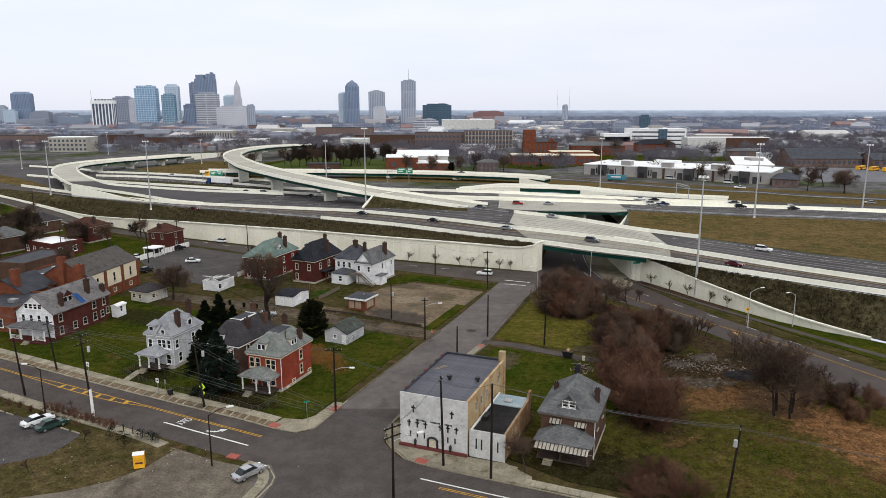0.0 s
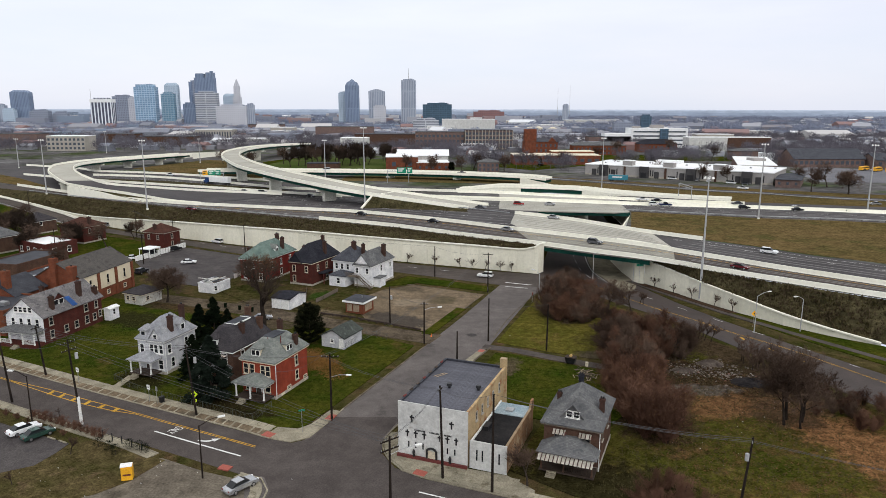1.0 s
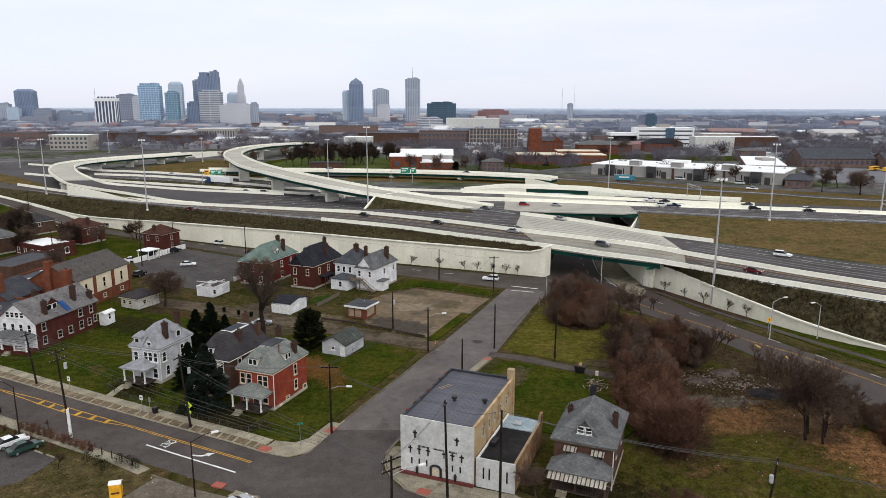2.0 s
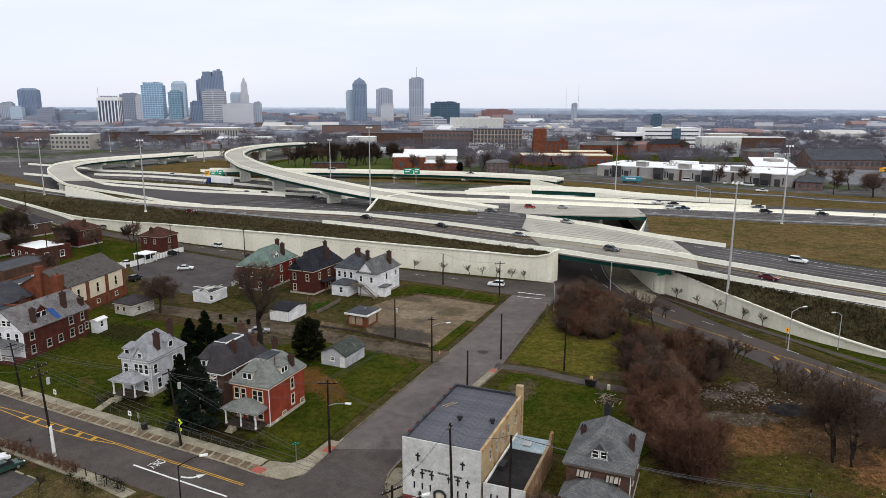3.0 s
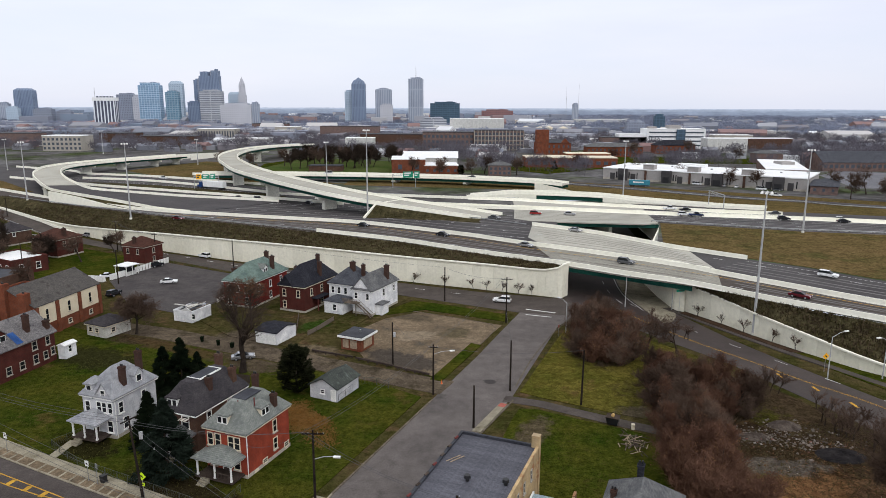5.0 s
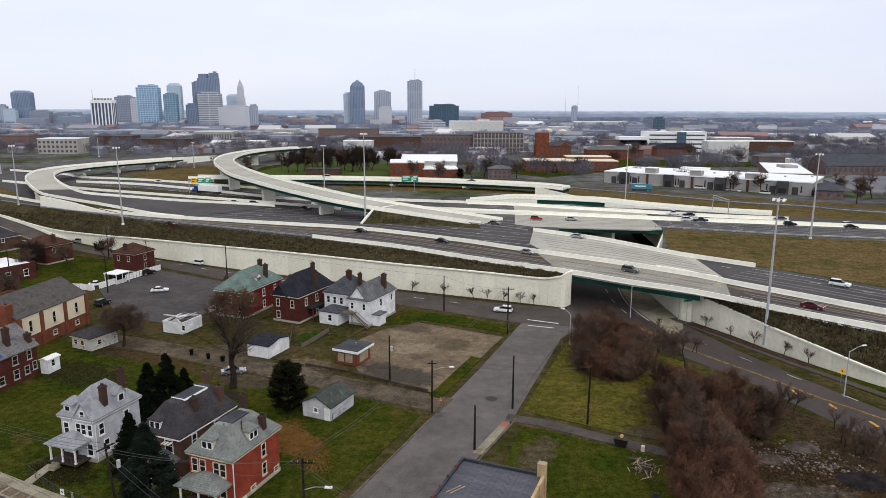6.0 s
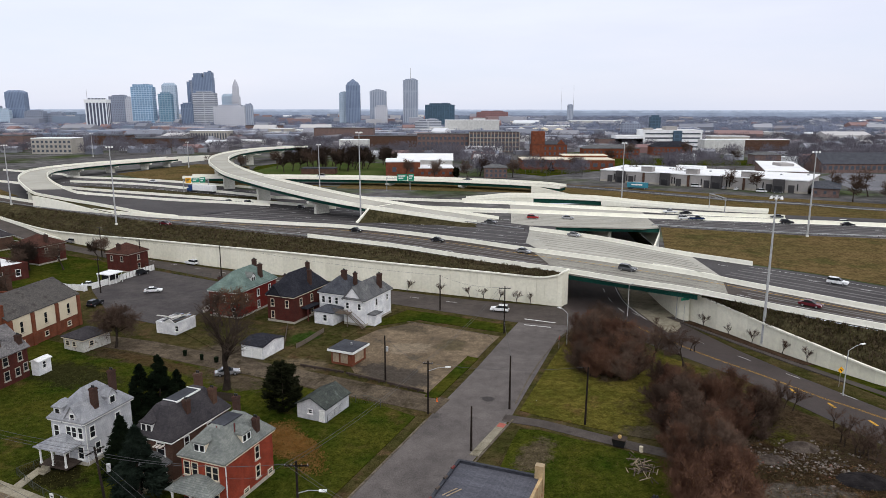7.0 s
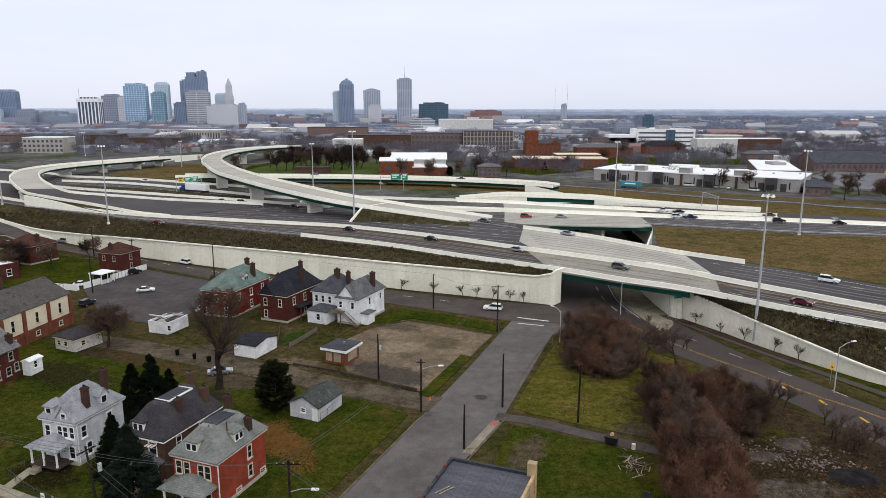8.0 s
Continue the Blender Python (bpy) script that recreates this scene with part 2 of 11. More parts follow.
M["yellow_line"] = surface("yellow_road_paint", (0.36, 0.20, 0.03), (0.52, 0.31, 0.05), 0.8, 6, 0.8)
M["red_ramp"] = plain("red_tactile_concrete", (0.30, 0.080, 0.058), 0.9)
M["brick_red"] = coursed("red_painted_brick", (0.235, 0.044, 0.024), (0.29, 0.058, 0.032), (0.19, 0.05, 0.035), 0.22, 0.075, 0.008)
M["brick_dark"] = coursed("dark_red_brick", (0.070, 0.020, 0.017), (0.095, 0.028, 0.022), (0.065, 0.032, 0.026), 0.22, 0.075, 0.008)
M["brick_crimson"] = coursed("crimson_brick", (0.135, 0.017, 0.014), (0.165, 0.022, 0.018), (0.11, 0.03, 0.024), 0.22, 0.075, 0.008)
M["brick_orange"] = coursed("orange_brown_brick", (0.15, 0.047, 0.026), (0.20, 0.064, 0.034), (0.15, 0.075, 0.05), 0.22, 0.075, 0.008)
M["brick_brown"] = coursed("brown_brick", (0.075, 0.042, 0.031), (0.105, 0.058, 0.042), (0.10, 0.072, 0.055), 0.22, 0.075, 0.008)
M["brick_tan"] = coursed("tan_brick", (0.40, 0.29, 0.155), (0.48, 0.355, 0.20), (0.38, 0.30, 0.19), 0.22, 0.075, 0.008, stain=((0.30, 0.15, 0.075), 0.42, 0.55))
M["brick_weathered"] = coursed("weathered_orange_brick", (0.21, 0.105, 0.055), (0.29, 0.16, 0.085), (0.27, 0.20, 0.13), 0.22, 0.075, 0.010, stain=((0.36, 0.27, 0.17), 0.6, 0.54))
M["roofing_strip"] = surface("rolled_roofing", (0.062, 0.063, 0.078), (0.098, 0.099, 0.118), 0.5, 3.0, 0.6, 0.1, world_space=False, vary=0.16, spots=((0.042, 0.042, 0.052), 0.5, 0.56), spec=0.15, contrast=0.3)
M["white_block"] = surface("white_painted_render", (0.46, 0.46, 0.45), (0.60, 0.60, 0.58), 0.3, 3.0, 0.85, 0.1, world_space=False, spots=((0.36, 0.345, 0.32), 0.45, 0.58), contrast=0.14, mid=(0.9, 0.08))
M["siding_white"] = coursed("white_clapboard", (0.72, 0.73, 0.75), (0.76, 0.77, 0.79), (0.50, 0.51, 0.54), 60, 0.18, 0.012, 0.7)
M["siding_grey"] = coursed("pale_grey_clapboard", (0.50, 0.51, 0.54), (0.54, 0.55, 0.58), (0.34, 0.35, 0.38), 60, 0.18, 0.012, 0.7)
M["stucco"] = surface("cream_stucco", (0.60, 0.52, 0.38), (0.68, 0.60, 0.45), 0.3, 3.0, 0.9, 0.02, world_space=False, contrast=0.05)
M["shingle_grey"] = coursed("grey_shingles", (0.105, 0.108, 0.112), (0.155, 0.158, 0.160), (0.08, 0.08, 0.085), 0.34, 0.11, 0.010, stain=((0.075, 0.078, 0.082), 0.9, 0.58))
M["shingle_light"] = coursed("light_grey_slate", (0.25, 0.26, 0.28), (0.32, 0.33, 0.35), (0.20, 0.205, 0.22), 0.34, 0.11, 0.010)
M["shingle_verdigris"] = coursed("green_slate", (0.115, 0.165, 0.148), (0.165, 0.225, 0.20), (0.09, 0.12, 0.11), 0.34, 0.11, 0.010, stain=((0.22, 0.26, 0.24), 1.1, 0.64))
M["shingle_green"] = coursed("grey_green_slate", (0.150, 0.165, 0.155), (0.215, 0.230, 0.215), (0.115, 0.122, 0.115), 0.34, 0.11, 0.010, stain=((0.27, 0.275, 0.27), 1.1, 0.64))
M["shingle_dark"] = coursed("charcoal_shingles", (0.020, 0.021, 0.028), (0.036, 0.037, 0.046), (0.016, 0.017, 0.021), 0.34, 0.11, 0.010)
M["shingle_worn"] = coursed("patched_old_slate", (0.140, 0.135, 0.135), (0.215, 0.205, 0.205), (0.09, 0.085, 0.09), 0.36, 0.12, 0.012, stain=((0.045, 0.042, 0.048), 0.75, 0.60))
M["roof_membrane"] = surface("dark_roof_membrane", (0.026, 0.028, 0.036), (0.050, 0.052, 0.062), 0.35, 3.0, 0.6, 0.1, world_space=False, spots=((0.085, 0.088, 0.10), 0.5, 0.64), spec=0.12)
M["roof_white"] = surface("white_roof_membrane", (0.72, 0.73, 0.74), (0.80, 0.81, 0.81), 0.1, 1.0, 0.7, contrast=0.06)
M["metal_blue"] = surface("weathered_blue_sheet", (0.22, 0.30, 0.34), (0.34, 0.40, 0.43), 0.5, 4.0, 0.5, world_space=False)
M["trim_white"] = plain("white_trim", (0.74, 0.74, 0.72), 0.6)
M["trim_cream"] = plain("cream_trim", (0.62, 0.55, 0.42), 0.6)
M["stone"] = plain("pale_stone_sill", (0.36, 0.33, 0.28), 0.8)
M["pane"] = glass("dark_window_glass", (0.012, 0.014, 0.017), 0.15)
M["carglass"] = glass("tinted_car_glass", (0.015, 0.018, 0.02), 0.05)
M["black"] = plain("black_paint", (0.012, 0.012, 0.014), 0.5)
M["rubber"] = plain("tyre_rubber", (0.018, 0.018, 0.019), 0.9)
M["steel"] = plain("galvanised_steel", (0.42, 0.43, 0.44), 0.45, 0.8)
M["alloy"] = plain("alloy_wheel", (0.5, 0.5, 0.52), 0.35, 0.9)
M["mast"] = plain("pale_grey_mast", (0.38, 0.385, 0.39), 0.6)
M["pole_wood"] = surface("weathered_pole_wood", (0.014, 0.011, 0.010), (0.030, 0.023, 0.019), 0.5, 6, 0.95, 0.2)
M["wire"] = plain("power_cable", (0.06, 0.06, 0.065), 0.6)
M["wood_grey"] = surface("grey_weathered_wood", (0.11, 0.088, 0.070), (0.19, 0.155, 0.125), 0.8, 6, 0.95, 0.2, world_space=False)
M["wood_dark"] = surface("dark_deck_wood", (0.040, 0.030, 0.025), (0.070, 0.054, 0.045), 0.8, 6, 0.9, world_space=False)
M["bark"] = surface("grey_brown_bark", (0.030, 0.023, 0.019), (0.055, 0.043, 0.035), 0.8, 6, 1.0, 0.4, spec=0.0)
M["twig"] = surface("bare_twigs", (0.06394, 0.0432, 0.0334), (0.1046, 0.07128, 0.05364), 0.12, 2.0, 1.0, vary=0.2, spec=0.0)
M["twig_red"] = surface("reddish_brush", (0.0736, 0.03864, 0.0272), (0.138, 0.0756, 0.052), 0.12, 2.0, 1.0, vary=0.22, spec=0.0)
# twig_far is paled and blued: distance haze painted into the twig colour
M["twig_far"] = surface("hazed_far_woods", (0.1535, 0.1746, 0.2394), (0.2325, 0.26, 0.3465), 0.01, 0.15, 1.0, spec=0.0)
M["deadleaf"] = surface("dead_leaves", (0.10, 0.050, 0.025), (0.16, 0.085, 0.042), 0.5, 3.0, 1.0, spec=0.0)
M["needles"] = surface("dark_conifer_needles", (0.004, 0.007, 0.004), (0.010, 0.015, 0.008), 0.5, 4.0, 1.0, spec=0.0)
M["needles_blue"] = surface("blue_green_spruce", (0.007, 0.011, 0.008), (0.017, 0.024, 0.018), 0.5, 4.0, 1.0, spec=0.0)
M["weed"] = surface("dry_weed_clumps", (0.080, 0.063, 0.032), (0.050, 0.045, 0.019), 0.2, 2.0, 1.0, spec=0.0)
M["blade"] = surface("grass_blades", (0.040, 0.048, 0.009), (0.080, 0.070, 0.022), 0.15, 2.0, 1.0, spec=0.0)
M["sign_green"] = plain("green_sign_face", (0.0, 0.22, 0.13), 0.5)
M["sign_yellow"] = plain("yellow_sign_face", (0.85, 0.42, 0.01), 0.5)
M["sign_lime"] = plain("fluorescent_sign_face", (0.62, 0.85, 0.02), 0.5)
M["yellow_box"] = plain("yellow_box_paint", (0.78, 0.40, 0.02), 0.5)
M["orange_cone"] = plain("orange_plastic", (0.75, 0.16, 0.03), 0.6)
M["blue_tarp"] = plain("blue_tarpaulin", (0.03, 0.12, 0.38), 0.5)
M["red_trim"] = plain("dark_red_paint", (0.12, 0.025, 0.022), 0.7)
def striped(name, a, b, period, share):
    """Stripes across the thing's own x axis."""
    m, n, l, bs = node_mat(name)
    sep = n.new("ShaderNodeSeparateXYZ")
    l.new(n.new("ShaderNodeTexCoord").outputs["Object"], sep.inputs[0])
    f = sep.outputs[0]
    for op, v in (("DIVIDE", period), ("FRACT", 0), ("LESS_THAN", share)):
        k = n.new("ShaderNodeMath")
        k.operation = op
        k.inputs[1].default_value = v
        l.new(f, k.inputs[0])
        f = k.outputs[0]
    tint = noise_node(n, l, sep.inputs[0].links[0].from_socket, 2.0, 4)
    dirt = ramp_node(n, l, tint, [(0.35, (0.78, 0.76, 0.72)), (0.6, (1.0, 1.0, 1.0))])
    l.new(mix_node(n, l, 1.0, mix_node(n, l, f, a, b), dirt, "MULTIPLY"), bs.inputs["Base Color"])
    bs.inputs["Roughness"].default_value = 0.6
    return m


M["awning"] = striped("striped_awning", (0.72, 0.69, 0.62), (0.10, 0.05, 0.042), 0.55, 0.26)
M["scrub_bed"] = surface("brown_leaf_bed", (0.040, 0.026, 0.018), (0.075, 0.048, 0.032), 0.4, 4.0, 1.0, 0.5, spec=0.0, contrast=0.4)
M["yard_gravel"] = surface("grey_yard_gravel", (0.1035, 0.08772, 0.06888), (0.1575, 0.1359, 0.1066), 0.12, 3.0, 0.95, 0.15, spots=((0.0765, 0.06364, 0.0492), 0.10, 0.60), mid=(0.5, 0.2), contrast=0.3)
M["yard_grass"] = surface("leaf_strewn_verge", (0.045, 0.040, 0.015), (0.088, 0.066, 0.032), 0.2, 4.0, 1.0, 0.5, spots=((0.10, 0.070, 0.040), 0.3, 0.58), spec=0.0, mid=(0.7, 0.3), contrast=0.5)
M["roof_tar"] = surface("black_roofing_tar", (0.010, 0.010, 0.011), (0.024, 0.022, 0.022), 0.35, 3.0, 0.8, 0.15, world_space=False, spots=((0.04, 0.034, 0.030), 0.6, 0.64), spec=0.1)
M["rubble"] = surface("grey_rubble", (0.040, 0.031, 0.026), (0.10, 0.082, 0.070), 0.6, 5, 1.0, 0.3)
M["coal"] = surface("black_burnt_heap", (0.012, 0.011, 0.012), (0.028, 0.025, 0.025), 0.6, 5, 1.0, 0.3)
M["rust_roof"] = coursed("rust_brown_shingles", (0.0651, 0.03036, 0.02312), (0.0868, 0.04092, 0.0306), (0.0372, 0.0198, 0.01768), 0.34, 0.11, 0.010)
M["office_stone"] = surface("grey_tan_office_stone", (0.33, 0.31, 0.275), (0.40, 0.375, 0.335), 0.1, 1.0, 0.85, contrast=0.06)
M["bay_grey"] = surface("dark_grey_cladding", (0.052, 0.050, 0.052), (0.075, 0.072, 0.074), 0.2, 2.0, 0.8, contrast=0.06)
M["works_wall"] = surface("pale_grey_works_wall", (0.30, 0.285, 0.275), (0.345, 0.33, 0.32), 0.1, 1.0, 0.85, contrast=0.06)
M["lot_grey"] = surface("pale_car_park_asphalt", (0.125, 0.125, 0.138), (0.165, 0.165, 0.18), 0.06, 1.0, 0.85, contrast=0.2)
M["shingle_brown"] = coursed("dark_brown_grey_shingles", (0.044, 0.041, 0.045), (0.066, 0.061, 0.066), (0.032, 0.030, 0.033), 0.34, 0.11, 0.010)
M["shingle_slate"] = coursed("dark_slate_shingles", (0.058, 0.062, 0.074), (0.085, 0.090, 0.104), (0.042, 0.045, 0.054), 0.34, 0.11, 0.010)
M["needles_olive"] = surface("dark_cedar_sprays", (0.008, 0.010, 0.005), (0.020, 0.022, 0.011), 0.5, 4.0, 1.0, spec=0.0)
M["deadweed"] = surface("orange_dead_weeds", (0.14, 0.072, 0.020), (0.19, 0.105, 0.036), 0.3, 3.0, 1.0, spec=0.0)
M["scrubtwig"] = surface("dead_scrub_stalks", (0.048, 0.036, 0.022), (0.080, 0.060, 0.038), 0.3, 3.0, 1.0, spec=0.0)
M["brick_soot"] = coursed("sooty_brown_brick", (0.050, 0.026, 0.021), (0.075, 0.040, 0.032), (0.06, 0.045, 0.038), 0.22, 0.075, 0.01)
M["avenue"] = surface("smooth_avenue_asphalt", (0.0408, 0.03152, 0.02975), (0.05712, 0.04491, 0.04147), 0.08, 4.0, 0.6, 0.05, spots=((0.03672, 0.03249, 0.03156), 0.12, 0.60), spec=0.15, mid=(0.4, 0.10), contrast=0.2)
M["wood_pale"] = surface("broken_pale_lumber", (0.26, 0.20, 0.14), (0.36, 0.29, 0.21), 0.8, 6, 0.95, 0.2, world_space=False)
M["lawn_yellow"] = surface("yellowed_lawn", (0.05508, 0.05516, 0.01012), (0.09996, 0.08274, 0.0184), 0.11, 4.5, 1.0, 0.5, spots=((0.0867, 0.0591, 0.02024), 0.14, 0.58), spec=0.0, mid=(0.8, 0.30), contrast=0.5, patches=((31, 171, 8, 15, 172, (0.0408, 0.0266, 0.01656)), (40, 143, 11, 12, 80, (0.03468, 0.02364, 0.01564)), (30, 137, 5, 3, -25, (0.0612, 0.04925, 0.03312))))
M["alley_dirt"] = surface("dark_alley_gravel", (0.06324, 0.05023, 0.0368), (0.1071, 0.08471, 0.06072), 0.14, 3.0, 1.0, 0.4, spots=((0.0459, 0.03743, 0.02392), 0.22, 0.54), spec=0.0, mid=(0.6, 0.25), contrast=0.4)
M["kerb_dirty"] = surface("dirt_covered_kerb", (0.085, 0.070, 0.052), (0.14, 0.118, 0.09), 0.6, 4.0, 1.0, 0.2, contrast=0.4)
M["roof_church"] = coursed("brown_grey_shingles", (0.080, 0.075, 0.070), (0.110, 0.102, 0.095), (0.055, 0.052, 0.05), 0.34, 0.11, 0.010, stain=((0.055, 0.050, 0.046), 0.5, 0.56))
M["dark_twig"] = surface("dark_wet_twigs", (0.027, 0.02024, 0.01634), (0.0495, 0.03696, 0.02924), 0.12, 2.0, 1.0, vary=0.15, spec=0.0)
M["old_paint"] = surface("peeling_white_boards", (0.40, 0.39, 0.36), (0.56, 0.55, 0.51), 0.6, 5.0, 0.9, 0.1, world_space=False, spots=((0.17, 0.14, 0.11), 1.1, 0.58), contrast=0.25)
M["garage_roof"] = coursed("mossy_patched_shingles", (0.048, 0.055, 0.050), (0.075, 0.084, 0.076), (0.035, 0.04, 0.037), 0.34, 0.11, 0.010, stain=((0.12, 0.135, 0.125), 0.7, 0.60))
M["park"] = surface("green_park_grass", (0.050, 0.075, 0.020), (0.075, 0.090, 0.030), 0.05, 1.0, 1.0, 0.3, spots=((0.085, 0.075, 0.035), 0.06, 0.6), spec=0.0)
# twig_mid carries a weaker tint of haze in its colour
M["twig_mid"] = surface("hazed_city_trees", (0.09212, 0.08536, 0.09964), (0.141, 0.1329, 0.1569), 0.02, 0.4, 1.0, spec=0.0)
M["tree_bark"] = surface("black_wet_bark", (0.018, 0.014, 0.012), (0.034, 0.027, 0.022), 0.8, 6, 1.0, 0.4, spec=0.0)
M["asphalt_light"] = surface("worn_pale_asphalt", (0.09535, 0.08455, 0.08081), (0.1302, 0.1154, 0.1089), 0.14, 5.0, 0.8, 0.15, spots=((0.06744, 0.06055, 0.05836), 0.22, 0.62), spec=0.03, mid=(0.5, 0.12), contrast=0.25, patches=((6, 150, 1.6, 1.2, 20, (0.04651, 0.04227, 0.04153)),))
M["asphalt_main"] = surface("worn_street_asphalt", (0.0612, 0.0522, 0.04876), (0.08568, 0.07387, 0.069), 0.12, 5.0, 0.8, 0.15, spots=((0.051, 0.04432, 0.04232), 0.25, 0.60), spec=0.03, mid=(0.5, 0.12), contrast=0.25)
M["tyre_track"] = surface("polished_wheel_track", (0.115, 0.108, 0.107), (0.150, 0.142, 0.140), 0.2, 2.0, 0.7, spec=0.08, contrast=0.2)
M["seam"] = surface("dark_tar_seam", (0.028, 0.027, 0.028), (0.044, 0.042, 0.042), 0.3, 3.0, 0.8, contrast=0.2)
M["deck_track"] = surface("tyre_darkened_concrete", (0.235, 0.225, 0.195), (0.305, 0.292, 0.255), 0.15, 2.0, 0.9, spec=0.04, contrast=0.2)
M["fence_wire"] = plain("weathered_fence_wire", (0.055, 0.062, 0.055), 0.7)
M["sack"] = plain("tan_rubbish_sack", (0.55, 0.36, 0.14), 0.7)

# ---------- building helpers ----------
def mesh_from(name, verts, faces):
    me = bpy.data.meshes.new(name)
    me.from_pydata([tuple(v) for v in verts], [], faces)
    me.update()
    return me


def part(name, bm, material, parent=None, label="", at=None):
    """Link a bmesh (or a ready mesh) as one mesh object under a thing or a part."""
    if isinstance(bm, bmesh.types.BMesh):
        bmesh.ops.recalc_face_normals(bm, faces=bm.faces)
        me = bpy.data.meshes.new(name)
        bm.to_mesh(me)
        bm.free()
    else:
        me = bm
    if material is not None and not me.materials:
        me.materials.append(material)
    ob = new(name, me)
    if parent is not None:
        ob.parent = parent
    if at is not None:
        ob.matrix_basis = at
    if label:
        ob["label"] = label
    return ob


def thing(name, x, y, z, rot, label, category, group="", kind=""):
    ob = new(name)
    ob.empty_display_size = 0.5
    ob.matrix_basis = pose(x, y, z, 0, 0, rot)
    return tagged(ob, label, category, group, kind)


def box(bm, x0, x1, y0, y1, z0, z1, m=None):
    vs = [bm.verts.new((x, y, z)) for z in (z0, z1) for x, y in ((x0, y0), (x1, y0), (x1, y1), (x0, y1))]
    for f in ((3, 2, 1, 0), (4, 5, 6, 7), (0, 1, 5, 4), (1, 2, 6, 5), (2, 3, 7, 6), (3, 0, 4, 7)):
        bm.faces.new([vs[i] for i in f])
    if m is not None:
        bmesh.ops.transform(bm, matrix=m, verts=vs)
    return vs


def boxbm(*a):
    bm = bmesh.new()
    box(bm, *a)
    return bm


def prism(bm, pts, z0, z1):
    """A polygon in plan raised from z0 to z1."""
    n = len(pts)
    lo = [bm.verts.new((x, y, z0)) for x, y in pts]
    hi = [bm.verts.new((x, y, z1)) for x, y in pts]
    bm.faces.new(hi)
    bm.faces.new(lo[::-1])
    for i in range(n):
        bm.faces.new((lo[i], lo[(i + 1) % n], hi[(i + 1) % n], hi[i]))
    return lo + hi


def tube(bm, p, q, r0, r1, sides=6):
    p, q = Vector(p), Vector(q)
    d = (q - p).normalized()
    u = d.orthogonal().normalized()
    v = d.cross(u)
    rings = []
    for c, r in ((p, r0), (q, r1)):
        rings.append([bm.verts.new(c + r * (math.cos(a) * u + math.sin(a) * v)) for a in (2 * math.pi * k / sides for k in range(sides))])
    for k in range(sides):
        bm.faces.new((rings[0][k], rings[0][(k + 1) % sides], rings[1][(k + 1) % sides], rings[1][k]))
    bm.faces.new(rings[0][::-1])
    bm.faces.new(rings[1])


def offset(line, d):
    """A polyline moved d to the left of its direction (plan)."""
    out = []
    for i, p in enumerate(line):
        a, b = Vector(line[max(i - 1, 0)][:2]), Vector(line[min(i + 1, len(line) - 1)][:2])
        t = (b - a).normalized()
        out.append((p[0] - t.y * d, p[1] + t.x * d, *p[2:]))
    return out


def dense(line, step):
    """A smooth polyline through the given points (Catmull-Rom), about step metres apart."""
    pts = [Vector(p) for p in line]
    pts = [2 * pts[0] - pts[1], *pts, 2 * pts[-1] - pts[-2]]
    out = []
    for a, b, c, d in zip(pts, pts[1:], pts[2:], pts[3:]):
        n = max(1, round((c - b).length / step))
        for k in range(n):
            s = k / n
            out.append(0.5 * (2 * b + (c - a) * s + (2 * a - 5 * b + 4 * c - d) * s * s + (3 * b - a - 3 * c + d) * s ** 3))
    return [tuple(p) for p in (*out, pts[-2])]


def sweep(bm, line, profile):
    """Sweep a closed profile of (side, up) along a 3D polyline; side is to the left."""
    rings = []
    for i, p in enumerate(line):
        a, b = Vector(line[max(i - 1, 0)][:2]), Vector(line[min(i + 1, len(line) - 1)][:2])
        t = (b - a).normalized()
        rings.append([bm.verts.new((p[0] - t.y * s, p[1] + t.x * s, p[2] + u)) for s, u in profile])
    n = len(profile)
    for r, q in zip(rings, rings[1:]):
        for k in range(n):
            bm.faces.new((r[k], r[(k + 1) % n], q[(k + 1) % n], q[k]))
    bm.faces.new(rings[0])
    bm.faces.new(rings[-1][::-1])


def slab(name, pts, z0, z1, material, label, category="", parent=None):
    bm = bmesh.new()
    prism(bm, pts, z0, z1)
    bm.normal_update()
    bmesh.ops.triangulate(bm, faces=[f for f in bm.faces if len(f.verts) > 4])
    ob = part(name, bm, material, parent)
    return tagged(ob, label, category or name.replace("_", " "), "", "structure")


# ---------- terrain: one sheet, low ground, embankment and the raised interchange ----------
TABLE = 7.85
# crest of the embankment, from the west to the bridge, then from the bridge to the east
CREST_W = [(-420, 470), (-300, 405), (-215, 352), (-163, 319), (-106, 288), (-76, 274), (-47, 259), (-18, 243), (7, 225), (28.5, 211.5)]
CREST_E = [(56, 192.5), (70, 176.5), (83, 164), (104, 146), (150, 108), (400, -60), (4800, -2600)]
# foot of the retaining wall and its top
WALL_W = [(-420, 455, 7.8), (-300, 392, 7.8), (-250, 362, 7.6), (-200, 332, 4.4), (-161, 303, 3.1), (-133, 284, 4.2), (-105, 266, 6.0), (-72, 249.5, 6.8), (-48, 238.5, 7.2), (-17, 225, 7.2), (7, 215.5, 7.2), (24, 208.8, 7.2)]
WALL_E = [(57, 196, 7.0), (62, 186.5, 5.9), (66.8, 176.5, 4.9), (72, 167, 3.9), (78, 157.5, 2.6), (85, 149.5, 1.5), (92, 143.5, 0.5)]
NOTCH_W = [(30.5, 214), (33, 240), (38, 282), (44, 345)]
NOTCH_E = [(80, 345), (75, 279), (60, 232), (56, 205)]
BACK = [(4800, 4800), (-4800, 4800), (-4800, 3400)]

gv, gf = [], []


def sheet(pts):
    base = len(gv)
    gv.extend(pts)
    gf.append(list(range(base, base + len(pts))))


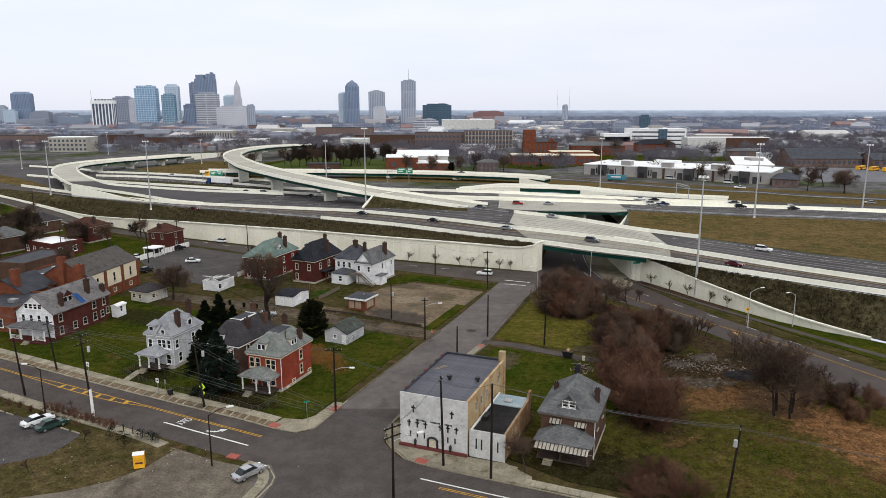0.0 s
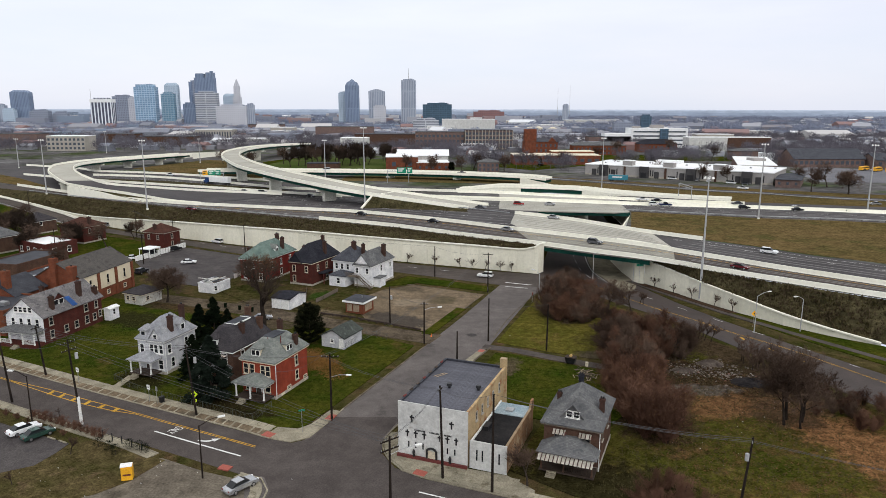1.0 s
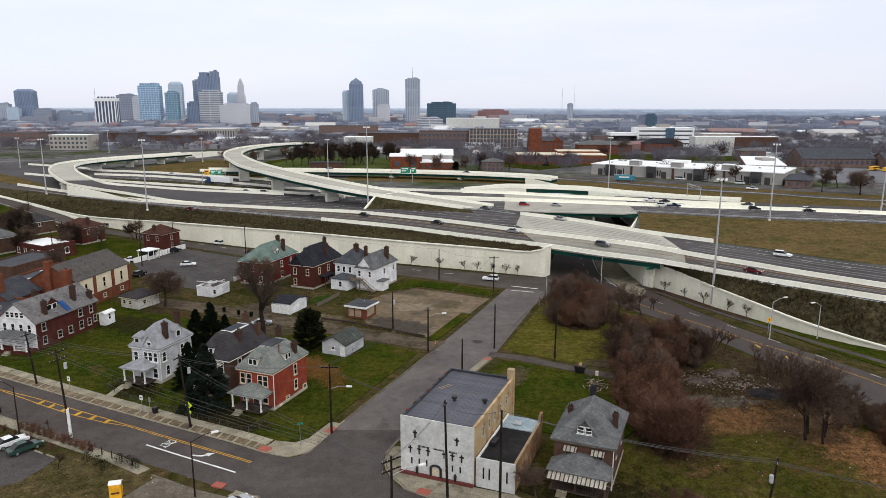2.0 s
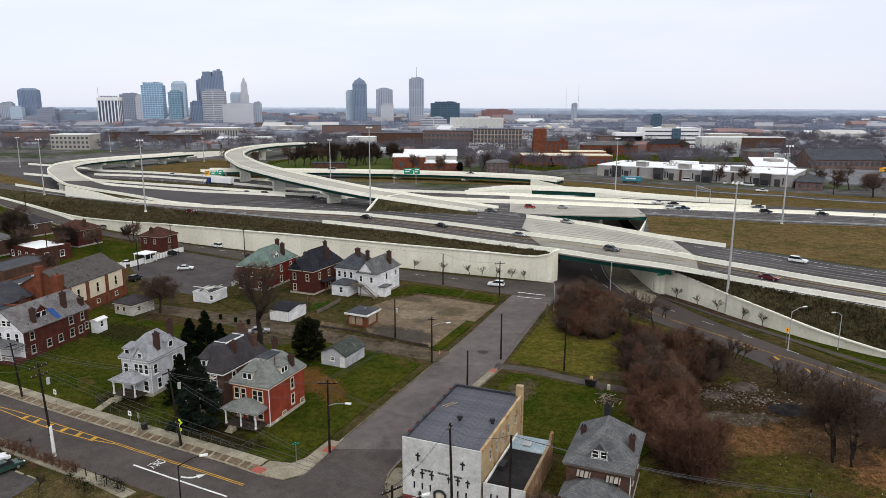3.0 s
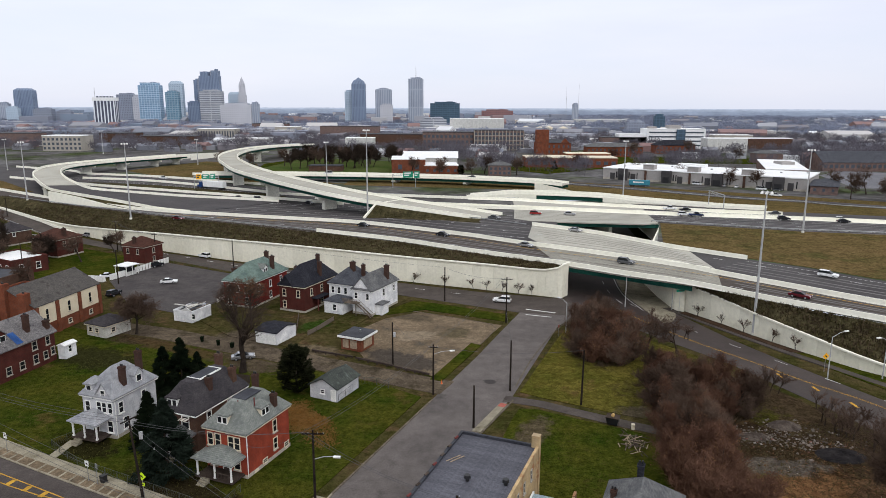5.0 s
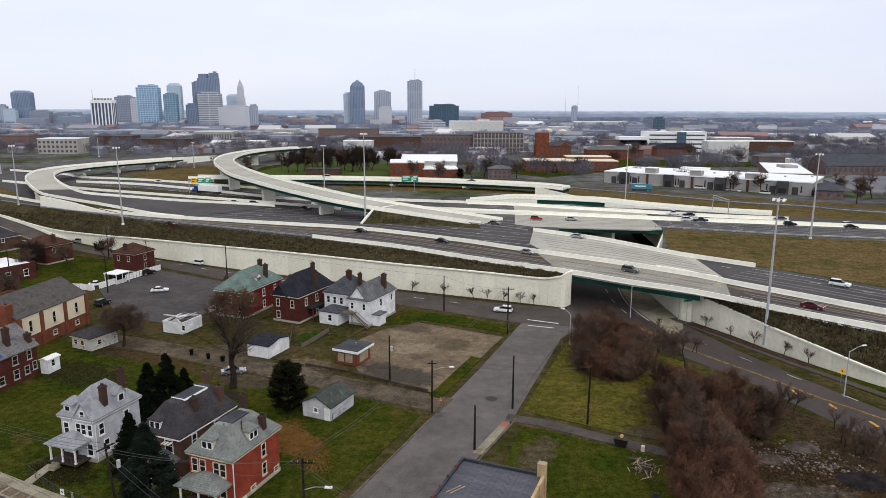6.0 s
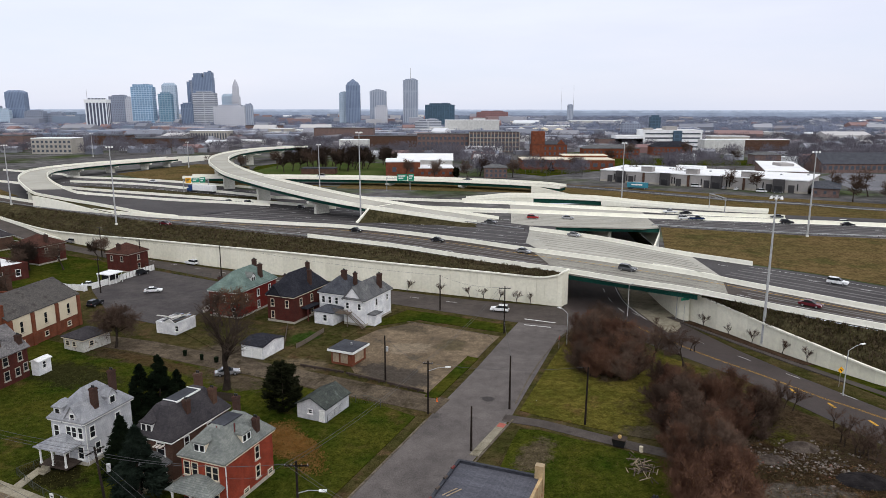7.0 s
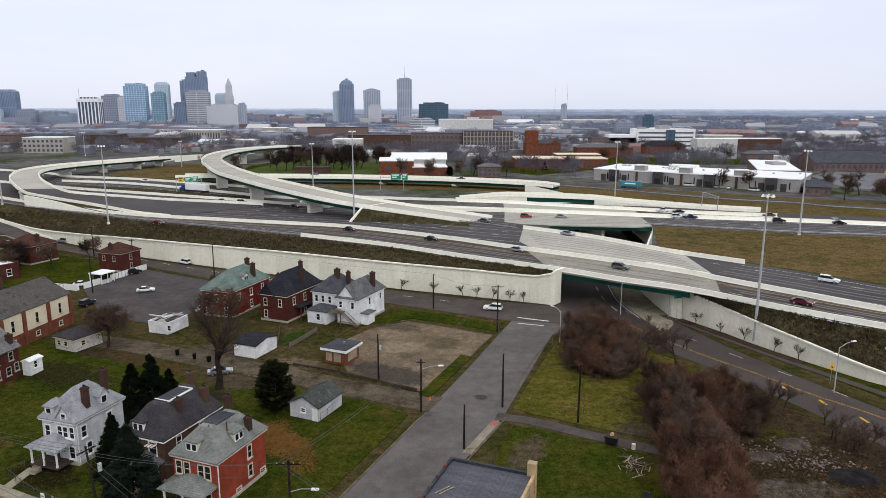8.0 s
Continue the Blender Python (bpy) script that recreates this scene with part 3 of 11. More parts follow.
def strip(a, b):
    for p, q, r, s in zip(a, a[1:], b[1:], b):
        sheet([p, q, r, s])


low = [(-4800, 3400, 0), *[(x, y, 0) for x, y, z in WALL_W], (30.5, 214, 0), *[(x, y, 0) for x, y in NOTCH_W[1:]], *[(x, y, 0) for x, y in NOTCH_E], *[(x, y, 0) for x, y, z in WALL_E],
       (110, 125, 0), (160, 85, 0), (4800, -2700, 0), (4800, -4800, 0), (-4800, -4800, 0)]
top = [(x, y, TABLE) for x, y in (*CREST_W, *NOTCH_W, *NOTCH_E, *CREST_E, *BACK)]
ground_bm = bmesh.new()
for pts in (low, top):
    ground_bm.faces.new([ground_bm.verts.new(p) for p in pts])
ground_bm.normal_update()
bmesh.ops.triangulate(ground_bm, faces=list(ground_bm.faces))
for f in ground_bm.faces:
    f.material_index = 1 if f.calc_center_median().z > 4 else 0
ground = part("ground", ground_bm, M["grass"])
ground.data.materials.append(M["city"])
tagged(ground, "winter grass ground rising to a raised interchange and city", "ground", "", "structure")

# embankments between wall top and road, finely divided and uneven
def embankment(name, lower, upper, n_across, step, seed):
    lo, up = dense(lower, step), None
    bm = bmesh.new()
    ups = [Vector(p) for p in upper]
    grid = []
    for i, p in enumerate(lo):
        s = i / (len(lo) - 1) * (len(ups) - 1)
        k = min(int(s), len(ups) - 2)
        q = ups[k].lerp(ups[k + 1], s - k)
        row = []
        for j in range(n_across + 1):
            v = Vector(p).lerp(q, j / n_across)
            if 0 < j < n_across:
                v.z += 0.25 * math.sin(math.pi * j / n_across) + 0.22 * noise.noise(v * 0.35 + Vector((seed, 0, 0)))
            row.append(bm.verts.new(v))
        grid.append(row)
    for a, b in zip(grid, grid[1:]):
        for j in range(n_across):
            bm.faces.new((a[j], b[j], b[j + 1], a[j + 1]))
    return tagged(part(name, bm, M["bank"]), "brown weedy embankment below the elevated highway", "embankment", "", "structure")


bank_w = embankment("embankment", [(x, y, z) for x, y, z in WALL_W[1:]] + [(28, 208.6, 7.4)], [(x, y, TABLE) for x, y in CREST_W[1:]] + [(28.6, 210.5, TABLE)], 8, 2.0, 3)
bank_e = embankment("embankment", [(x, y, z) for x, y, z in WALL_E] + [(110, 125, 0.0), (160, 85, 0.0)], [(57, 194.5, TABLE), (63, 184, TABLE), (70, 176.5, TABLE), (76, 170, TABLE), (83, 164, TABLE), (93, 155, TABLE), (104, 146, TABLE), (124, 129, TABLE), (165, 98, TABLE)], 8, 2.0, 9)

# ---------- streets of the neighbourhood ----------
FAR_CURB = [(-170, 174), (-120, 147.5), (-89.4, 132.5), (-63.2, 119.3), (-44.6, 110.3), (-32, 104.2), (-20, 98.2), (-4, 90.6), (15.9, 82.2), (60, 64), (150, 28)]
NEAR_CURB = offset(FAR_CURB, -9.8)
slab("main_street", FAR_CURB + NEAR_CURB[::-1], -0.3, 0.02, M["asphalt_main"], "worn grey asphalt street with turn lane markings", "road")
SIDE_W = [(-46, 40), (-31, 75), (-22.5, 98), (-17.0, 112), (-4.3, 142.6), (4, 163), (12.5, 185.5), (17, 197)]
SIDE_E = [(30, 193), (23.3, 182.5), (9.2, 142.6), (-6.5, 110), (-10.5, 98), (-19, 75), (-34, 40)]
slab("side_street", SIDE_W + SIDE_E, -0.3, 0.028, M["asphalt_light"], "grey asphalt side street running between grass verges", "road")
slab("junction", [(-32, 60), (-24.0, 80), (-22.9, 87), (-24.6, 90.5), (-29, 92.6), (-30, 100), (-27, 101.6), (-23, 100.2), (-20.3, 101.6), (-17.9, 109), (-7.0, 109), (-9.5, 102), (-9.3, 97.2), (-7.1, 93.1), (-3.2, 90.2), (2, 88), (-4, 76), (-16, 60)], -0.3, 0.034, M["asphalt_main"], "dark asphalt junction of the two streets", "road")
FRONT_N = [(-240, 338), (-178, 301), (-131, 273), (-99, 253), (-67, 233.5), (-38, 220), (-15, 209), (0, 201.5), (15, 194), (34, 190)]
FRONT_F = [(40, 214), (29.5, 206), (7, 212.5), (-17, 222.5), (-48, 236), (-72, 247), (-105, 263.5), (-133, 281), (-161, 300), (-200, 328), (-245, 352)]
slab("frontage_road", FRONT_N + FRONT_F, -0.3, 0.036, M["asphalt"], "asphalt frontage road along the retaining wall", "road")
ROAD_R = [(28.6, 207), (34, 194), (44, 176), (54, 160), (63, 138), (74, 110), (88, 75), (104, 40)]
ROAD_R2 = [(120, 48), (105, 90), (84, 125), (74, 143), (66, 160), (60, 175), (54.5, 193), (53.5, 214), (58, 235), (70, 282), (76, 344), (48, 344), (40, 282), (36, 240)]
slab("avenue", ROAD_R + ROAD_R2, -0.3, 0.044, M["avenue"], "dark asphalt avenue curving beneath the highway bridge", "road")
ALLEY = [(-80, 181), (-66, 176.5), (-50, 169), (-31, 160.5), (-14, 152.5), (-2, 147)]
slab("alley", offset(ALLEY, 3.2) + offset(ALLEY, -3.2)[::-1], -0.3, 0.05, M["alley_dirt"], "gravel alley behind the houses", "alley")
LANE = [(8, 142.6), (14, 140.5), (20, 137), (27, 133), (34, 129.5)]
slab("lane", offset(LANE, 1.3) + offset(LANE, -1.3)[::-1], -0.3, 0.056, M["asphalt"], "narrow broken asphalt lane across the grass", "lane")
slab("parking_lot", [(-100, 222), (-93, 246), (-66.5, 231), (-60, 205), (-66, 190), (-84, 199)], -0.3, 0.05, M["asphalt_dark"], "patched dark asphalt parking lot by the frontage road", "parking lot")
slab("dirt_lot", [(-19, 162), (-24.5, 176), (-17, 188), (-9, 193.5), (10.5, 183.5), (-3.2, 151.5)], -0.3, 0.05, M["dirt"], "bare tan dirt lot where buildings once stood", "lot")
slab("church_lot", [(-150, 150), (-74.5, 108.5), (-56, 99.8), (-57, 93.2), (-66, 88), (-90, 66), (-170, 100)], -0.3, 0.05, M["asphalt_dark"], "dark asphalt parking lot beside the street", "parking lot")
slab("dirt_yard", [(-55, 96), (-46, 93.2), (-40.5, 95.6), (-33, 91.8), (-27, 89.6), (-25.5, 84), (-33, 64), (-62, 70), (-66, 87.5), (-58, 92)], -0.3, 0.05, M["yard_gravel"], "sandy gravel yard at the street corner", "yard")

slab("yard_verge", [(-52.8, 101.0), (-46, 97.9), (-39.8, 94.9), (-42.2, 89.5), (-45.3, 86.2), (-50, 83.7), (-55.5, 82.1), (-66.5, 79), (-67, 88), (-57.4, 93.3), (-55.6, 99.4)], -0.2, 0.10, M["yard_grass"], "brown leaf-strewn grass at the edge of the gravel yard", "verge")

# lawns stand a kerb's height above the road
LAWNS = []


def lawn(pts, material="lawn", label="short green winter lawn with bare patches"):
    LAWNS.append(pts)
    return slab("lawn", pts, -0.2, 0.11 + 0.006 * len(LAWNS), M[material], label, "lawn")


lawn([(-168, 178.5), (-120, 151.5), (-89.8, 136.6), (-64, 123.4), (-45.8, 114.4), (-33, 108.2), (-26.8, 104.6), (-22.2, 105.4), (-19.0, 112.4), (-6.5, 142.8), (-14.5, 148.6), (-32, 156.6), (-51, 165.2), (-66.5, 172.6), (-82, 177), (-130, 200), (-190, 230)])
lawn([(11, 145.4), (21, 171.5), (26.6, 185), (37, 180), (46, 168), (42, 150), (33, 133.8), (27.5, 136.2), (20.5, 139.8), (14.5, 143)], "lawn_yellow", "yellow-green grass lot at the corner")
lawn([(10.2, 138.4), (13.5, 138.0), (19.4, 134.6), (26, 131.2), (33, 127), (31, 112), (24, 104), (11, 110), (2.5, 114.5), (8.5, 134)], "lawn", "green lawn behind the corner building")
lawn([(8.6, 92.5), (16.5, 86), (36, 78.5), (60, 69), (84, 80), (72, 110), (61, 138), (53, 158), (46.4, 168), (42.4, 150), (33.4, 130), (33.4, 127), (31.4, 112), (24.2, 103.6), (15, 106)], "scrub", "rough grass field with brown leaf litter")
lawn([(-21, 189), (-11, 203.5), (-1, 199), (12.5, 191.5), (11.5, 186.2), (-8, 195.5)], "lawn", "green verge at the edge of the dirt lot")
lawn([(-64, 189), (-50, 174.2), (-31, 165.6), (-20.5, 162.4), (-26, 176), (-21, 188.6), (-11.6, 203.6), (-37, 216.5), (-58, 225)], "grass", "back yards with patchy brown grass")
lawn([(-104, 224), (-96, 247), (-133, 268), (-175, 292), (-200, 260), (-150, 225)], "lawn", "green grass beside old brick houses")
lawn([(88, 128), (78, 146), (70, 163), (64.5, 177), (59.5, 188), (57.6, 194), (62.5, 185), (66.5, 176), (71.8, 166.6), (77.8, 157), (84.8, 149), (92, 143), (108, 125), (140, 92), (125, 60), (110, 92)], "lawn", "grass verge between avenue and retaining wall")
lawn([(-5.2, 150.8), (-3.0, 150.0), (5.2, 169.6), (3.0, 170.8)], "lawn", "weedy verge beside the dirt lot")


# ---------- the raised interchange ----------
BAR = [(-0.32, 0), (0.32, 0), (0.22, 0.3), (0.16, 1.2), (-0.16, 1.2), (-0.22, 0.3)]


def barrier(line, label="cream concrete highway barrier", step=6.0, base=0.0):
    bm = bmesh.new()
    pts = [(p[0], p[1], (p[2] if len(p) > 2 else 8.0) + base) for p in line]
    sweep(bm, dense(pts, step), BAR)
    return tagged(part("barrier", bm, M["barrier"]), label, "barrier", "highway barriers", "structure")


def pavement(name, pts, z, material, label):
    return slab(name, pts, z - 0.25, z, M[material], label, "road")


A_NEAR = [(-330, 418), (-207, 346), (-163, 319), (-106, 289), (-76, 274.5), (-47, 260), (-18, 244), (7, 226), (30, 211), (43, 200.5), (56, 191.5), (70, 177), (83, 165), (104, 147), (150, 110), (260, 30)]
A_FAR = [(-330, 432), (-228, 371), (-178, 336), (-126, 306), (-85, 292), (-58, 284), (-33, 276), (0, 256), (21, 240), (46, 222), (66, 205), (89, 181), (120, 152), (160, 118), (270, 42)]
pavement("mainline_road", [(-340, 520), (-330, 440), (-222, 371), (-178, 336), (-126, 306), (-85, 292), (-58, 284), (-33, 277), (0, 256), (30, 240), (33.2, 240), (38.1, 282), (32, 290), (-10, 312), (-20, 345), (-80, 378), (-170, 436), (-240, 470)], 7.93, "highway", "grey asphalt main carriageways of the interchange")
pavement("front_road_west", A_NEAR[:9] + [(30.2, 225), (31.2, 234)] + A_FAR[:9][::-1], 8.0, "asphalt", "grey asphalt highway road above the embankment")
pavement("front_road_east", [(57, 192), *A_NEAR[11:], *A_FAR[10:][::-1], (62, 214)], 8.0, "asphalt", "grey asphalt highway road above the embankment")
pavement("ramp_road_east", [(64, 232), (82, 220.5), (94, 210), (104, 198), (180, 132), (280, 50), (270, 44), (160, 119), (120, 153), (89, 182), (66, 206)], 7.97, "highway", "grey asphalt ramp lanes beside the highway")
EAST_EDGE = [(74, 284), (102, 273.4), (120, 267), (147, 261), (200, 245), (300, 215), (600, 110)]
MEDIAN = [(0, 324.4), (18, 319.8), (32.5, 316.4), (49.3, 311.8), (70.6, 305.8), (86.3, 301.7), (109.7, 296.6), (131, 291.6), (149.2, 286.9), (200, 271), (300, 240), (600, 138)]
OUTER = [(6.8, 346.4), (24.5, 342.7), (38.9, 337.1), (52.6, 330.4), (72.8, 323), (90.7, 315.4), (105.5, 309.4), (131.2, 303.3)]
pavement("main_east", EAST_EDGE + [(620, 160), (330, 262), (200, 292), (131, 312), (107, 327), (79, 338)], 7.93, "highway", "grey asphalt main carriageway to the east")
pavement("far_road", [(40, 420), (58, 412), (88, 390), (110, 371), (136, 350), (157, 340), (186, 319.5), (330, 270), (334, 280), (191, 329), (162, 349), (142, 359), (117, 380), (94, 400), (62, 424), (44, 431)], 7.915, "highway", "far asphalt service road beside the grass")

# bridges: concrete decks, green girders, abutments
def bridge(name, pts, z, label, surface_="deck"):
    b = thing(name, 0, 0, 0, 0, label, "bridge", "", "structure")
    bm = bmesh.new()
    prism(bm, pts, z - 0.45, z)
    bm.normal_update()
    bmesh.ops.triangulate(bm, faces=[f for f in bm.faces if len(f.verts) > 4])
    part("deck", bm, M[surface_], b)
    return b


def girder_line(parent, p, q, z, height=1.5, n=1):
    bm = bmesh.new()
    d = (Vector(q) - Vector(p)).normalized()
    nrm = Vector((-d.y, d.x))
    for s, z0, z1 in ((0.03, z - height, z), (0.28, z - height, z - height + 0.08), (0.28, z - 0.08, z)):
        c = [(p[0] + nrm.x * s, p[1] + nrm.y * s), (q[0] + nrm.x * s, q[1] + nrm.y * s), (q[0] - nrm.x * s, q[1] - nrm.y * s), (p[0] - nrm.x * s, p[1] - nrm.y * s)]
        prism(bm, c, z0, z1)
    return part("girder", bm, M["girder"], parent)


br1 = bridge("highway_bridge", [(28.0, 212), (30.2, 210.6), (43, 200.3), (57.5, 190.8), (62.5, 187), (66.8, 201.4), (66, 205), (46, 222), (30, 233.8), (24.5, 238)], 8.02, "highway bridge with stained concrete deck and green girders", "deck_worn")
br1b = bridge("ramp_bridge", [(68.6, 207.2), (69.5, 232), (66, 235), (48, 258), (28, 275), (24, 252), (26.6, 241.6), (32, 237.4), (48.2, 225.2)], 8.02, "ramp bridge with pale grooved concrete deck beside the highway bridge")
for k in range(5):
    s = 0.45 + k * 10.4
    girder_line(br1, (30.5 + s * 0.18, 210.9 + s), (57 + s * 0.25, 191.6 + s), 7.55, 1.3)
br2 = bridge("rear_bridge", [(22.8, 289.5), (29, 284.5), (68.7, 278.8), (75.2, 281.5), (77, 302), (81, 326), (44, 341), (27, 341), (25.3, 316)], 8.02, "rear highway bridge with concrete deck over the avenue")
for k in range(5):
    girder_line(br2, (37.5 + k * 0.8, 284.2 + k * 8), (75.5 + k * 0.8, 280.2 + k * 8), 7.55, 1.3)
bm = boxbm(-0.6, 0.6, -12, 12, 0.0, 6.2)
part("pier_wall", bm, M["pier"], br2, "", pose(57, 297, 0, 0, 0, 8))
# trench walls under the bridges
def cut_wall(line, label):
    bm = bmesh.new()
    sweep(bm, [(x, y, 0) for x, y in line], [(-0.25, -0.2), (0.25, -0.2), (0.25, 7.5), (-0.25, 7.5)])
    return tagged(part("abutment", bm, M["panel"]), label, "abutment", "", "structure")


cut_wall([(30.2, 212), (30.3, 214), (32.8, 240), (37.8, 282), (43.8, 345.5), (80.3, 345.5), (75.3, 279), (60.6, 240), (56.0, 238), (54.4, 224), (54.3, 208), (54.9, 197), (56.7, 195.4)], "concrete abutment walls under the highway bridges")

slab("apron", [(48.9, 186.0), (47.2, 197), (45.9, 208), (45.9, 214), (46.9, 224), (48.9, 238), (55.4, 238), (54.2, 224), (54.0, 208), (54.6, 196), (53.4, 191), (51.2, 187)], -0.1, 0.14, M["concrete"], "stained concrete apron beside the avenue under the bridge", "apron")
slab("planting_bed", [(57.0, 194.2), (62.2, 184.6), (66.2, 175.6), (71.5, 166.2), (69.2, 166.4), (63.4, 177.2), (59.0, 186), (55.0, 193.6)], 0.0, 0.32, M["scrub_bed"], "brown leaf-covered bed along the wing wall", "planting bed")
# barriers
barrier(A_NEAR[5:])
barrier(A_FAR[1:11], step=5)
barrier([(54, 217), (60, 211.5), (68, 201), (81, 187), (90, 177), (120, 149), (160, 115), (270, 40)], "cream median barrier between highway and ramp")
barrier([(28, 275), (48, 258), (66, 235), (82, 220)], "cream parapet along the ramp deck")
barrier([(-60, 339), (-24, 331)] + MEDIAN, "cream median barrier of the main carriageways")
barrier([(-40, 357), (-14, 351)] + OUTER, "cream outer barrier of the main carriageway")
barrier([(-60, 332), (-24, 325), (0, 318.6), (18, 315.2), (32.5, 312.6)], "cream inner barrier of the main carriageways")
barrier([(-260, 430), (-191, 392), (-154, 375), (-99, 350), (-70, 336), (-48, 325)], "cream median barrier of the main carriageways")
barrier([(-216, 428), (-168, 413), (-106, 375), (-80, 358), (-40, 346)], "cream median barrier of the main carriageways")
barrier([(-300, 500), (-247, 472), (-227, 454), (-174, 436), (-90, 392)], "cream outer barrier of the main carriageways")
# pale concrete shoulders beside the barriers
def shoulder(line, d0, d1, z):
    pts = dense([(*p[:2], 0) for p in line], 8)
    l2 = [p[:2] for p in pts]
    return slab("shoulder", offset(l2, d0) + offset(l2, d1)[::-1], z - 0.1, z, M["barrier"], "pale concrete shoulder strip beside the barrier", "shoulder")


shoulder(A_FAR[2:8], 0.4, 3.2, 8.006)
shoulder(MEDIAN, -2.2, -0.4, 8.04)
shoulder(OUTER, -1.8, -0.4, 8.044)
shoulder([(60, 211.5), (68, 201), (81, 187), (90, 177), (120, 149)], 0.35, 1.3, 8.03)

# grass inside the interchange
lawn2 = slab("infield", [(84, 221), (95, 211), (105, 199.5), (182, 134), (300, 60), (600, 40), (600, 108), (300, 213), (200, 243), (147, 259.4), (120, 265.4), (102, 271.8), (76, 281.5), (66, 245), (72, 230)], 7.7, 7.955, M["infield"], "dry tan grass infield between ramp and highway", "grass")
slab("median_grass", [(-209, 413), (-155, 395), (-105, 368), (-79, 352), (-81, 340), (-138, 370), (-170, 389)], 7.7, 7.96, M["bank"], "rough grass median between carriageways", "grass")
slab("far_verge", [(-60, 402), (30, 386), (84, 344), (107, 330), (131, 313), (200, 293), (330, 264), (400, 240), (400, 270), (195, 345), (112, 394), (46, 437), (-60, 425)], 7.7, 7.88, M["infield"], "dry grass verge beyond the highway", "grass")
slab("loop_grass", [(-215, 480), (-180, 446), (-95, 400), (-60, 410), (-100, 430), (-125, 470), (-145, 540), (-190, 560)], 7.7, 7.90, M["infield"], "dry grass inside the loop ramps", "grass")
slab("park_lawn", [(-135, 478), (-30, 470), (-22, 560), (-120, 600)], 7.7, 7.93, M["park"], "green park lawn beneath the bare trees", "grass")
for pts in ([(-197.3, 403.4), (-90.2, 362.2), (-88.5, 355.5), (-189.8, 390)], [(-190, 362), (-117, 314.6), (-113, 309.5), (-184.4, 352.5)]):
    slab("median_grass", pts, 7.7, 8.0, M["bank"], "rough brown grass median between carriageways", "grass")
slab("west_grass", [(-290, 445), (-250, 410), (-206, 364), (-226, 372), (-300, 425)], 7.7, 7.97, M["infield"], "dry grass wedge beside the loop ramp", "grass")
# planted hill that carries the flyover's foot
bm = bmesh.new()
hill = [(-36, 293), (-33, 309), (-12, 303), (11, 290), (13, 274), (-12, 284.5)]
crest = [(-30.5, 303, 10.6), (-30.5, 307.6, 10.9), (-12, 300.6, 9.3), (9, 288.6, 8.05), (9, 282, 7.95), (-13, 296, 8.9)]
lo = [bm.verts.new((x, y, 7.8)) for x, y in hill]
hi = [bm.verts.new(p) for p in crest]
for i in range(6):
    bm.faces.new((lo[i], lo[(i + 1) % 6], hi[(i + 1) % 6], hi[i]))
bm.faces.new(hi)
bmesh.ops.triangulate(bm, faces=list(bm.faces))
bmesh.ops.subdivide_edges(bm, edges=list(bm.edges), cuts=3, use_grid_fill=True)
for v in bm.verts:
    if v.co.z > 7.9:
        v.co.z += 0.25 * noise.noise(v.co * 0.4)
tagged(part("hill", bm, M["bank"]), "planted earth hill at the foot of the flyover", "hill", "", "structure")


